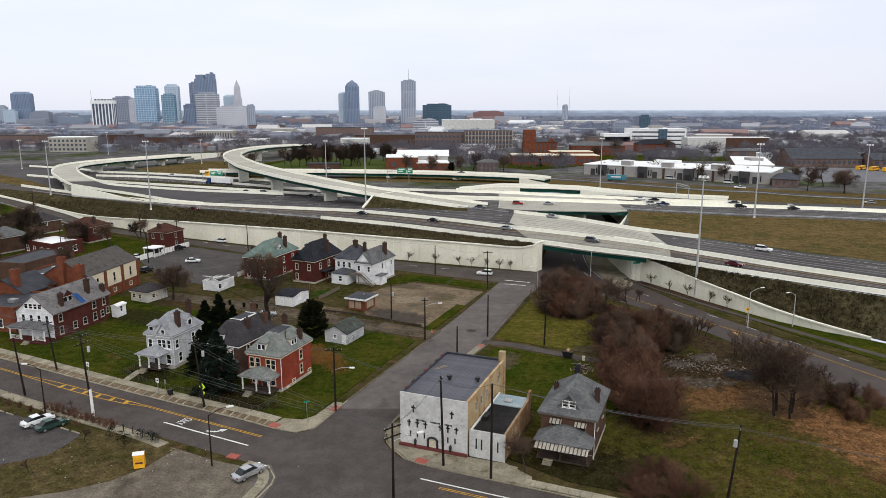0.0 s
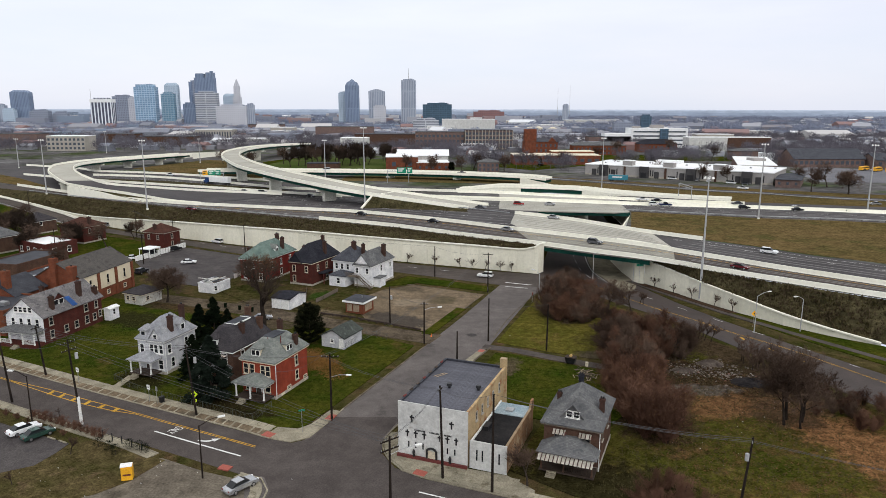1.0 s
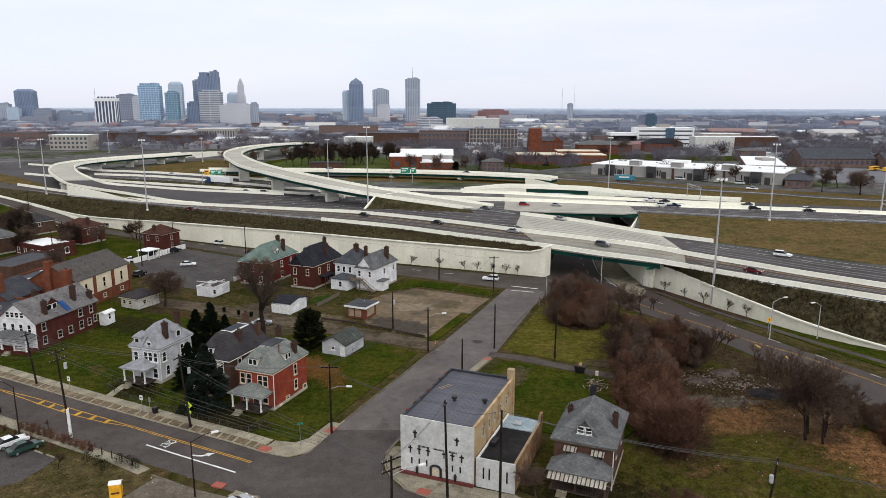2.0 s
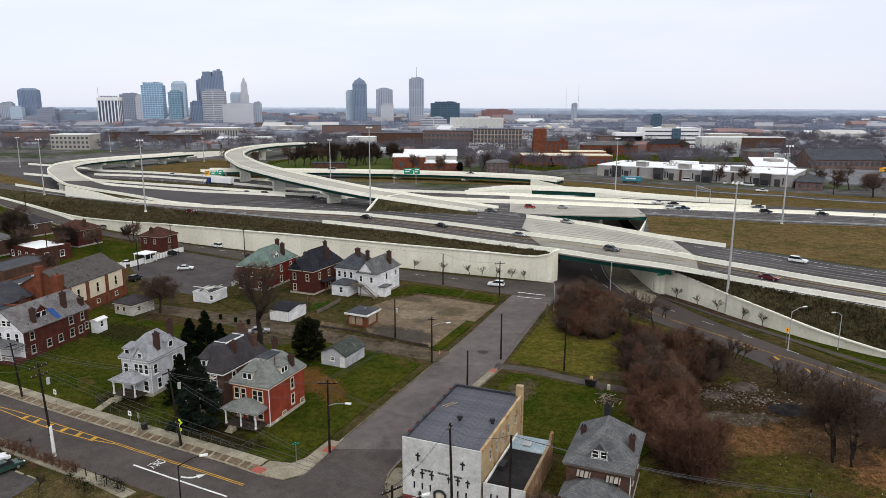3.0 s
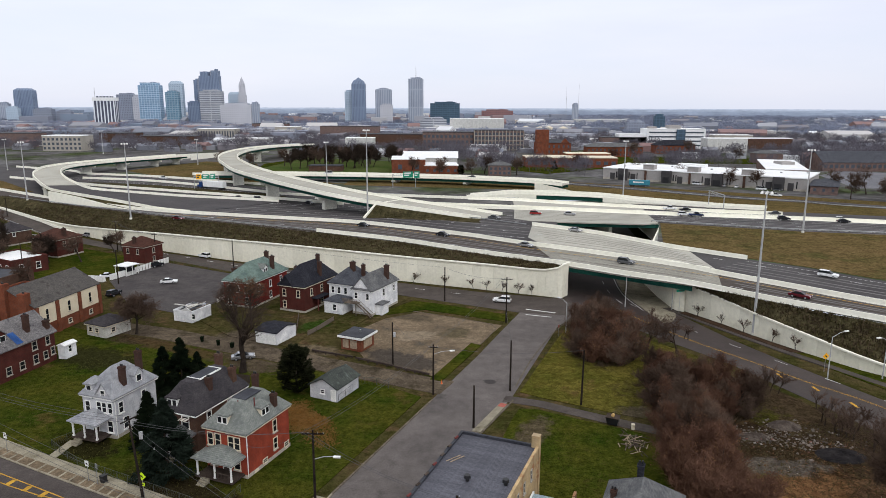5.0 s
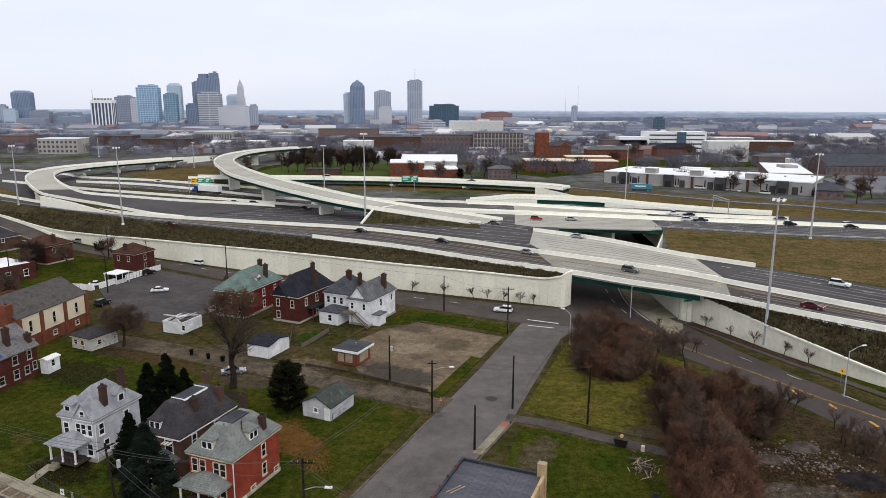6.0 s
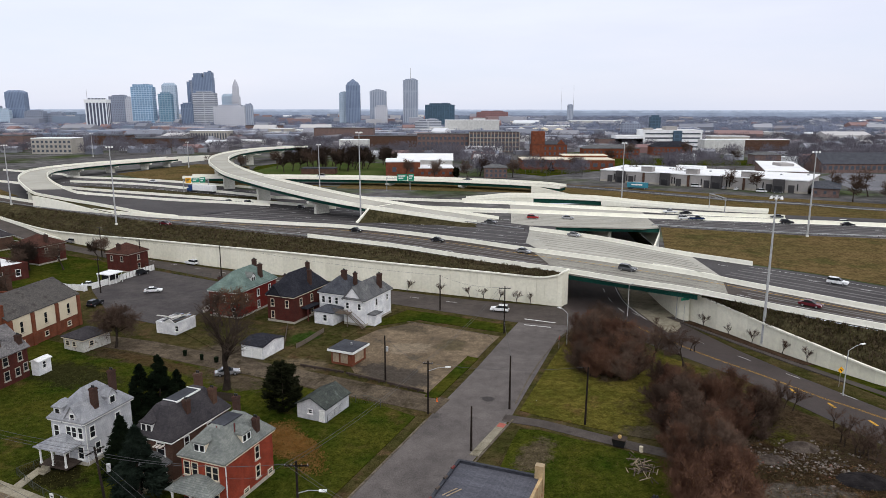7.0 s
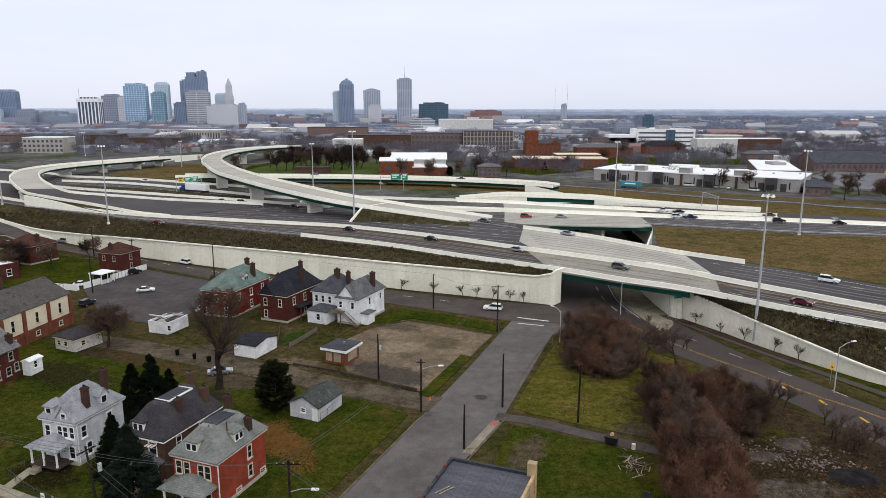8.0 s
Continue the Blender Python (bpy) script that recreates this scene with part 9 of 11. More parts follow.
for k, (x, y) in enumerate(((-12, 221), (-3, 217.6), (5, 214.6), (8.5, 213.2), (12.5, 211.6), (17, 209.6), (20.5, 208.3), (58.2, 190), (61.5, 184), (64.4, 178.5), (67.8, 172), (70.6, 167.5))):
    plant("sapling", sapling[k % 2], x, y, 0.0, 70 * k, 1.0, "young bare tree planted along the retaining wall", "sapling", "wall saplings")
for x, y, s in ((-54, 96.5, 0.8), (-57.5, 88.5, 0.6), (-62.5, 109.0, 0.5), (-80, 112, 1.1), (-86, 116, 1.0)):
    plant("sapling", sapling[0] if s < 1 else brush2[0], x, y, 0.1, tr.uniform(0, 360), s, "thin bare tree at the edge of the car park", "sapling", "kerb saplings")
# bare trees around the school and the car park
for x, y, s in ((205, 372, 1.3), (186, 352, 1.1), (196, 388, 1.0), (150, 404, 1.0), (132, 436, 0.9), (113, 462, 0.9), (160, 392, 1.0), (84, 488, 1.1), (62, 492, 1.0), (40, 462, 1.1), (20, 470, 1.2), (12, 455, 1.0), (-8, 448, 1.0), (-26, 452, 1.1), (-6, 470, 1.0), (120, 560, 1.2), (150, 600, 1.3), (200, 620, 1.4), (215, 560, 1.2), (-120, 520, 1.2), (-100, 530, 1.2), (-90, 500, 1.2), (-75, 515, 1.2), (-60, 520, 1.2), (-110, 560, 1.2), (-85, 545, 1.2), (-140, 500, 1.0), (-165, 520, 1.0)):
    plant("bare_tree", oak[tr.randrange(3)], x, y, TABLE, tr.uniform(0, 360), s, "bare winter tree beyond the highway")
plant("bare_tree", round_oak, 198.5, 341, TABLE, 0, 1.35, "broad round-crowned bare oak beside the car park")


for k in range(26):
    plant("bare_tree", grove_oak[k % 2], tr.uniform(-112, -38), tr.uniform(492, 566), TABLE, tr.uniform(0, 360), tr.uniform(0.95, 1.35), "dark bare tree of the park grove", "tree", "park grove")


# conifers: whorls of drooping needle sprays
def conifer_meshes(seed, h, w, material, count=5200, rounded=False):
    r = random.Random(seed)
    vs, fs = [], []
    limbs = []
    for _ in range(150):
        t = r.random() ** 0.85
        k = (1 - t) ** 0.8 if not rounded else math.sqrt(max(0.0, 1 - (2 * t - 0.8) ** 2 / 1.5))
        limbs.append((h * (0.05 + 0.93 * t), r.uniform(0, 6.283), w * max(0.05, k) * r.uniform(0.62, 1.12), t))
    for _ in range(count):
        z, a, reach, t = limbs[r.randrange(150)]
        f = r.uniform(0.25, 1.0) ** 0.6
        droop = (-0.16 if not rounded else 0.22) * reach * f * f
        side_ = r.gauss(0, 0.16) * reach * f
        c = Vector((math.cos(a) * reach * f - math.sin(a) * side_, math.sin(a) * reach * f + math.cos(a) * side_, z + droop + r.gauss(0, 0.05) * h * 0.3))
        aim = a + r.gauss(0, 0.6)
        out = Vector((math.cos(aim), math.sin(aim), r.uniform(-0.5, 0.35) + (0.4 if rounded else 0.0))).normalized() * r.uniform(0.5, 1.1) * h * 0.055
        side = out.cross(Vector((r.gauss(0, 0.5), r.gauss(0, 0.5), 1))).normalized() * h * 0.014
        b = len(vs)
        vs += [c - side - out * 0.4, c + side - out * 0.4, c + out]
        fs.append((b, b + 1, b + 2))
    crown = mesh_from("crown", vs, fs)
    crown.materials.append(M[material])
    trunk = trunk_mesh([(Vector((0, 0, -0.2)), Vector((0, 0, h * 0.4)), h * 0.022, h * 0.015, 0), (Vector((0, 0, h * 0.4)), Vector((0, 0, h * 0.9)), h * 0.015, 0.03, 0)], 7)
    return trunk, crown


spruce, spruce_b, cedar = conifer_meshes(1, 10, 3.9, "needles", 12000), conifer_meshes(2, 10, 4.4, "needles_blue", 14000), conifer_meshes(3, 9.6, 3.5, "needles_olive", 14000, True)
plant("spruce", spruce, -48.3, 143.0, 0.1, 0, 1.04, "tall dark green spruce between two houses", "conifer", "conifers")
plant("spruce", spruce, -51.0, 142.0, 0.1, 90, 0.92, "dark green spruce beside the pale house", "conifer", "conifers")
plant("spruce", spruce, -45.6, 143.4, 0.1, 140, 0.78, "smaller dark green spruce behind the houses", "conifer", "conifers")
plant("spruce", spruce_b, -40.2, 116.4, 0.1, 30, 1.1, "blue-green spruce in front of the brown brick house", "conifer", "conifers")
plant("spruce", spruce, -46.2, 125.0, 0.1, 200, 0.84, "dark green spruce in the front yard", "conifer", "conifers")
plant("cedar", cedar, -28.6, 144.4, 0.1, 0, 0.9, "dense dark green cedar by the garage", "conifer", "conifers")
plant("cedar", cedar, -128, 470, TABLE, 0, 0.6, "dark evergreen beside the flyover", "conifer", "conifers")
for k, (x, y) in enumerate(((70, 505), (5, 462), (128, 420))):
    plant("cedar", cedar if k else spruce, x, y, TABLE, 50 * k, 0.65, "dark evergreen near the school", "conifer", "conifers")


# weeds on the embankments and rough grass tufts, too many to count
def tufts(name, spots, size, material, label, blades=5, flat=0.5):
    r = np.random.default_rng(len(spots))
    n = len(spots) * blades
    c = np.repeat(np.array(spots, float), blades, axis=0) + np.c_[r.normal(0, size * 0.5, (n, 2)), np.zeros(n)]
    a = r.uniform(0, 6.283, n)
    h = size * r.uniform(0.5, 1.3, n)
    tip = c + np.c_[np.cos(a) * h * flat, np.sin(a) * h * flat, h]
    side = np.c_[-np.sin(a), np.cos(a), np.zeros(n)] * (size * 0.22)
    v = np.stack([c - side, c + side, tip], 1).reshape(-1, 3)
    return stuff_mesh(name, v, np.arange(len(v)).reshape(-1, 3), M[material], label, "weeds")


def bank_spots(lower, upper, n, seed):
    r = random.Random(seed)
    lo, up = [Vector(p) for p in lower], [Vector(p) for p in upper]
    out = []
    for _ in range(n):
        s = r.random() * (len(lo) - 1)
        k = min(int(s), len(lo) - 2)
        p = lo[k].lerp(lo[k + 1], s - k)
        s2 = s / (len(lo) - 1) * (len(up) - 1)
        j = min(int(s2), len(up) - 2)
        q = up[j].lerp(up[j + 1], s2 - j)
        t = r.uniform(0.04, 0.96)
        c = p.lerp(q, t)
        out.append((c.x, c.y, c.z + 0.1))
    return out


bw = bank_spots([(x, y, z) for x, y, z in WALL_W[3:]], [(x, y, TABLE) for x, y in CREST_W[2:]], 5200, 1)
be = bank_spots([(x, y, z) for x, y, z in WALL_E], [(57, 194.5, TABLE), (63, 184, TABLE), (70, 176.5, TABLE), (76, 170, TABLE), (83, 164, TABLE), (93, 155, TABLE), (104, 146, TABLE)], 2600, 2)
tufts("bank_weeds", bw[::2] + be[::2], 0.55, "weed", "dry brown weeds on the embankment")
tufts("bank_scrub", bw[1::3] + be[1::3], 0.7, "scrubtwig", "dark tangled scrub on the embankment")
fs_ = scatter([(16.5, 88), (36, 80), (60, 71), (80, 82), (70, 108), (60, 134), (50, 134), (36, 124), (26, 100)], 5000)
tufts("field_tufts", [(x, y, 0.13) for x, y in fs_], 0.22, "weed", "tufts of dead grass in the rough field", 4, 0.9)
ls_ = scatter([(-89, 137.5), (-46, 115), (-27, 105.5), (-22, 106), (-7.5, 141.5), (-32, 155.5), (-66, 171)], 7000)
tufts("lawn_tufts", [(x, y, 0.11) for x, y in ls_], 0.16, "blade", "tufts of longer grass in the lawns", 3, 0.9)
gs_ = scatter([(11, 146), (21, 171), (26, 184), (36, 179), (44, 166), (40, 150), (33, 135)], 2600) + scatter([(10.5, 137.5), (26, 130.6), (32, 126), (30, 113), (24, 105), (4, 115)], 1800)
tufts("corner_tufts", [(x, y, 0.11) for x, y in gs_], 0.17, "blade", "tufts of longer grass in the corner lots", 3, 0.9)
lf = scatter([(34, 84), (60, 74), (74, 92), (62, 128), (40, 126), (30, 102)], 4200)
tufts("fallen_leaves", [(x, y, 0.15) for x, y in lf], 0.14, "deadleaf", "fallen brown leaves over the field", 2, 3.0)
gd = [(x + tr.gauss(0, 0.5), y + tr.gauss(0, 0.5)) for x, y in scatter([(-34.5, 138), (-29.5, 139.6), (-26, 141), (-24.6, 137), (-20.5, 133), (-18.5, 125), (-21, 124), (-24.5, 129.5), (-28.5, 129.5), (-31, 134)], 3400)]
tufts("garden_weeds", [(x, y, 0.13) for x, y in gd], 0.16, "deadweed", "orange-brown dead weeds in the garden beside the house", 4, 1.2)
ac = [(x, y) for x, y in scatter(thicket_area, 2600)] + scatter(corner_area, 1800)
tufts("thicket_litter", [(x, y, 0.14) for x, y in ac], 0.4, "scrubtwig", "dead stalks and litter beneath the brush", 3, 1.3)

# ---------- pavements, kerbs and markings ----------
def kerb(line, label="pale concrete street kerb", width=0.22, h=0.16, material="concrete"):
    bm = bmesh.new()
    sweep(bm, dense([(*p, 0.0) for p in line], 2.5), [(0, -0.1), (width, -0.1), (width, h), (0.03, h), (0, h - 0.04)])
    return tagged(part("kerb", bm, M[material]), label, "kerb", "kerbs", "structure")


WEST_KERB = [(-168, 173), (-120, 147.5), (-89.4, 132.5), (-63.2, 119.3), (-44.6, 110.3), (-32.5, 104.6), (-26.5, 101.4), (-23.2, 100.4), (-20.6, 101.8), (-19.2, 105.2), (-16.8, 112), (-4.3, 142.0)]
kerb(WEST_KERB[:11])
kerb(WEST_KERB[10:], "dirt-covered old kerb of the side street", 0.3, 0.13, "kerb_dirty")
EAST_KERB = [(9.4, 142.0), (1.5, 126), (-6.2, 109.5), (-9.2, 102.0), (-9.0, 97.2), (-6.8, 93.4), (-3.2, 90.4), (15.9, 82.4), (60, 64.2), (140, 32.2)]
kerb(EAST_KERB[:3], "dirt-covered old kerb of the side street", 0.3, 0.13, "kerb_dirty")
kerb(EAST_KERB[2:])
kerb([(-30.5, 66), (-24.2, 82), (-23.2, 87.2), (-24.8, 90.2), (-28, 91.6)])
kerb([(-41.5, 97.0), (-48.3, 100.9), (-59.8, 106.6), (-72.2, 113.1), (-104, 129.5), (-155, 156)])
kerb([(-3.2, 150.6), (4.2, 168), (9.2, 181.5), (8, 184.5), (-3, 190.5), (-14, 196)], "low dirty kerb round the dirt lot", 0.2, 0.12, "kerb_dirty")
kerb([(28.5, 190), (22.5, 180), (15.5, 163.5), (10.4, 148)], "overgrown concrete kerb beside the grass", 0.2, 0.10, "kerb_dirty")


def paving(line, inner_, outer, length, label, keep=None):
    """Separate concrete slabs along a kerb line, between two offsets."""
    t = thing("pavement", 0, 0, 0, 0, label, "pavement", "", "structure")
    w = outer - inner_
    key = ("slab", round(w, 2), round(length, 2))
    if key not in MESH:
        bm = boxbm(-length / 2 + 0.025, length / 2 - 0.025, -w / 2, w / 2, -0.15, 0.0)
        me = bpy.data.meshes.new("slab")
        bm.to_mesh(me)
        bm.free()
        me.materials.append(M["concrete"])
        MESH[key] = me
    pts = [Vector(p) for p in dense([(*p, 0.0) for p in line], 0.5)]
    acc = [0.0]
    for a, b in zip(pts, pts[1:]):
        acc.append(acc[-1] + (b - a).length)
    s, k = length / 2, 0
    rr = random.Random(len(line))
    while s < acc[-1]:
        while acc[k + 1] < s:
            k += 1
        d = (pts[k + 1] - pts[k]).normalized()
        c = pts[k].lerp(pts[k + 1], (s - acc[k]) / (acc[k + 1] - acc[k])) + Vector((-d.y, d.x, 0)) * (inner_ + w / 2)
        part("slab", MESH[key], None, t, "", pose(c.x, c.y, 0.152 + rr.uniform(-0.008, 0.008), rr.gauss(0, 0.3), rr.gauss(0, 0.3), math.degrees(math.atan2(d.y, d.x))))
        s += length
    return t


FARWALK = [(-110, 142.6), (-89.4, 132.5), (-63.2, 119.3), (-44.6, 110.3), (-32.5, 104.6), (-27.5, 102)]
bm = bmesh.new()
fw = dense([(*p, 0.0) for p in FARWALK], 3)
sweep(bm, [(x, y, 0) for x, y, z in fw], [(0.22, -0.1), (1.75, -0.1), (1.75, 0.135), (0.22, 0.135)])
tagged(part("verge", bm, M["dirt"]), "brown worn paved strip between kerb and footpath", "verge", "", "structure")
paving(FARWALK, 1.75, 3.5, 1.6, "worn concrete footpath of separate slabs along the street")
t_ = thing("verge_strips", 0, 0, 0, 0, "pale concrete cross strips in the paved verge", "paving strips", "", "structure")
sm_ = bpy.data.meshes.new("strip")
bm = boxbm(-0.16, 0.16, 0.24, 1.74, 0.0, 0.15)
bm.to_mesh(sm_)
bm.free()
sm_.materials.append(M["concrete"])
pts = [Vector(p) for p in dense([(*p, 0.0) for p in FARWALK], 2.0)]
for a, b in zip(pts, pts[1:]):
    d = b - a
    part("strip", sm_, None, t_, "", pose(a.x, a.y, 0, 0, 0, math.degrees(math.atan2(d.y, d.x)) + 12))
# corner pavement and the one before the chapel
slab("corner_pavement", [(-27.6, 102.2), (-26.4, 101.65), (-23.2, 100.65), (-20.85, 101.95), (-19.5, 105.2), (-17.4, 111), (-18.9, 111.6), (-21.2, 106.2), (-23.0, 104.6), (-26.2, 105.2)], -0.1, 0.155, M["concrete"], "concrete pavement rounding the street corner", "pavement")
cp = thing("pavement", 3.0, 92.9, 0, -21.5, "pale concrete pavement slabs before the white chapel", "pavement", "", "structure")
bm = boxbm(-0.73, 0.73, -0.73, 0.73, -0.1, 0.0)
slab_me = bpy.data.meshes.new("slab")
bm.to_mesh(slab_me)
bm.free()
slab_me.materials.append(M["concrete"])
KERB_IN = dense([(*p, 0.0) for p in offset(EAST_KERB[2:8], 0.35)], 1.0)
slab("corner_pavement", [p[:2] for p in KERB_IN if p[0] < 11.5 and p[1] < 104] + [(11.6, 87.2), (8.4, 90.8), (3.0, 92.7), (-6.7, 96.6), (-4.6, 102.6), (-6.4, 103.6)], -0.1, 0.148, M["concrete"], "pale concrete pavement rounding the chapel corner", "pavement")
for i in range(-9, 5):
    for j in range(3):
        w_ = cp.matrix_basis @ Vector((i * 1.5 + 0.9, -1.05 - j * 1.5, 0))
        if min((w_.xy - Vector(p[:2])).length for p in KERB_IN) < 0.95 or w_.x < -8.0 or w_.y < float(np.interp(w_.x, [p[0] for p in KERB_IN[8:]], [p[1] for p in KERB_IN[8:]])):
            continue
        part("slab", slab_me, None, cp, "", pose(i * 1.5 + 0.9, -1.05 - j * 1.5 + (0.25 if i < -6 else 0), 0.16 + 0.004 * ((i + j) % 3), 0, 0, 0))
paving([(10.0, 84.9), (16, 82.4), (40, 72.4), (60, 64.2)], 0.5, 2.0, 1.5, "concrete footpath of separate slabs before the field")
paving([(-27, 91.3), (-24.0, 88.2), (-24.4, 82), (-30.5, 66)][::-1], 0.3, 1.8, 1.5, "concrete footpath round the yard corner")
paving([(-41.5, 97.0), (-48.3, 100.9), (-59.8, 106.6), (-72.2, 113.1), (-90, 122.4)], 0.3, 1.9, 1.6, "concrete footpath beside the parking lot")
slab("walkway", [(2.0, 130.2), (7.2, 140.6), (8.4, 140.1), (3.3, 129.8)], -0.1, 0.17, M["concrete"], "short concrete walkway with a red tactile end", "walkway")
slab("tactile_ramp", [(6.55, 139.2), (7.22, 140.5), (8.3, 140.0), (7.65, 138.7)], 0.1, 0.176, M["red_ramp"], "red tactile kerb ramp", "kerb ramp")
for p in ([(-28.2, 102.4), (-26.6, 101.6), (-25.9, 102.9), (-27.5, 103.7)], [(-18.3, 107.6), (-17.6, 109.4), (-18.7, 109.9), (-19.4, 108.1)], [(-4.6, 91.3), (-3.0, 90.5), (-2.4, 91.7), (-4.0, 92.5)], [(-31.6, 92.6), (-30, 92.0), (-29.6, 93.1), (-31.2, 93.7)]):
    slab("tactile_ramp", p, 0.0, 0.178, M["red_ramp"], "red tactile kerb ramp", "kerb ramp")
slab("house_path", [(-58.9, 126.0), (-57.6, 125.6), (-58.1, 120.5), (-59.5, 121.1)], -0.1, 0.2, M["concrete"], "concrete path to the pale house", "path")
slab("avenue_path", offset([(53, 198), (61.5, 180.5), (68, 167.5), (77, 151.5), (90, 131)], -0.9) + offset([(53, 198), (61.5, 180.5), (68, 167.5), (77, 151.5), (90, 131)], 0.9)[::-1], -0.1, 0.2, M["asphalt"], "asphalt footpath beside the avenue", "path")


def paint(line, z, width, material="white_line", label="painted road line"):
    return edge_line(line, z, width, material, label)


CENTRE = [(-120, 145.0), (-89, 128.7), (-79.2, 123.5)]
for s in (-0.16, 0.16):
    paint(offset(CENTRE, s), 0.045, 0.14, "yellow_line", "double yellow centre line")
    paint(offset([(-50.4, 110.0), (-44, 106.8), (-36, 102.9), (-28.1, 99.0)], s), 0.045, 0.14, "yellow_line", "double yellow centre line")
    paint(offset([(-1, 84.6), (10, 80.1), (30, 72), (70, 55.5)], s), 0.045, 0.14, "yellow_line", "double yellow centre line")
for line in ([(-79.2, 123.6), (-71.5, 120.4), (-63.3, 116.4), (-55.7, 112.7), (-50.4, 110.1)], [(-79.2, 123.4), (-73.5, 120.3), (-67.2, 116.8), (-60.4, 113.4), (-55.1, 111.2), (-50.3, 109.8)]):
    paint(line, 0.046, 0.17, "yellow_line", "yellow taper line of the median")
for x, y in ((-69.1, 118.3), (-66.5, 117.0), (-63.6, 115.6), (-60.6, 114.2), (-57.5, 112.7), (-54.5, 111.4)):
    paint([(x - 0.15, y - 0.6), (x + 0.15, y + 0.6)], 0.047, 0.75, "yellow_line", "yellow hatch bar of the median")
paint([(-45.0, 103.9), (-37, 99.9), (-29.4, 96.2)], 0.045, 0.28, "white_line", "solid white turn lane line")
paint([(-3.5, 86.9), (2, 84.6), (12, 80.5)], 0.045, 0.25, "white_line", "solid white lane line")
txt = bpy.data.curves.new("only_marking", "FONT")
txt.body = "ONLY"
txt.size = 1.0
txt.extrude = 0.002
txt.align_x, txt.align_y = "CENTER", "CENTER"
txt.materials.append(M["white_line"])
to_ = new("only_marking", txt)
to_.matrix_basis = pose(-42.0, 104.3, 0.048, 0, 0, 243.5) @ Matrix.Diagonal((0.85, 2.3, 1, 1))
tagged(to_, "white painted word reading ONLY on the turn lane", "road marking", "", "structure")


def turn_arrow(x, y, rot):
    bm = bmesh.new()
    pts = [(-1.7, -0.5), (-0.7, -0.45), (0.1, -0.2), (0.55, 0.3), (0.85, 0.1), (1.15, 1.25), (-0.05, 0.75), (0.25, 0.55), (-0.15, 0.15), (-0.8, -0.1), (-1.7, -0.15)]
    prism(bm, pts, 0.0, 0.004)
    bm.normal_update()
    bmesh.ops.triangulate(bm, faces=list(bm.faces))
    tagged(part("turn_arrow", bm, M["white_line"], None, "", pose(x, y, 0.046, 0, 0, rot)), "white painted left turn arrow", "road marking", "", "structure")


turn_arrow(-35.5, 100.7, -18)
turn_arrow(5.5, 81.6, 158)
for s in (-0.16, 0.16):
    paint(offset([(40, 198), (46, 184), (52.3, 171.5), (59, 161), (65, 150.4), (70.4, 143), (80, 124), (90, 102)], s), 0.07, 0.10, "yellow_line", "double yellow avenue line")
for k, (x, y) in enumerate(((61.1, 154.0), (64.7, 147.8), (67.7, 141.0), (71.0, 134.8))):
    paint([(x - 0.1, y + 1.0), (x + 0.1, y - 1.0)], 0.073, 0.5, "yellow_line", "yellow hatch bar of the avenue median")
dashes("lane_line", [(45, 202), (50, 188), (60, 169), (70, 151), (80, 131)], 0.068, 3, 8, 0.16, "white_line", "dashed white avenue lane line")
dashes("lane_line", [(-110, 266), (-70, 243), (-30, 224), (5, 209)], 0.055, 3, 8, 0.18, "white_line", "dashed white frontage road line")
paint([(52.0, 256), (48.4, 238), (46.4, 224), (45.4, 213), (45.6, 206), (46.8, 196)], 0.07, 0.22, "white_line", "white edge line under the bridge")
dashes("lane_line", [(47.5, 256), (44.2, 236), (42.4, 219), (42.2, 209), (43.4, 199)], 0.07, 4, 6, 0.18, "white_line", "dashed white lane line under the bridge")
paint([(17.5, 196.5), (24.5, 193.5)], 0.055, 0.5, "white_line", "white stop line")
paint([(17, 192), (23, 190)], 0.055, 0.4, "white_line", "white stop line")
for k in range(6):
    paint([(-74 - 2.6 * k, 103 + 1.4 * k), (-76.4 - 2.6 * k, 98.4 + 1.4 * k)], 0.062, 0.14, "white_line", "faded white parking bay line")
for k in range(3):
    tagged(part("wheel_stop", boxbm(-0.9, 0.9, -0.1, 0.1, 0, 0.13), M["concrete"], None, "", pose(-76.0 + k * 2.3, 109.2 - 1.2 * k, 0.05, 0, 0, -27)), "concrete wheel stop in the parking lot", "wheel stop", "wheel stops")
for k in range(2):
    tagged(part("wheel_stop", boxbm(-0.9, 0.9, -0.1, 0.1, 0, 0.13), M["concrete"], None, "", pose(-59.5 + k * 2.3, 101.4 - 1.1 * k, 0.05, 0, 0, -27)), "concrete wheel stop in the parking lot", "wheel stop", "wheel stops")

# ---------- poles, lamps, signs ----------
TOPS = {}


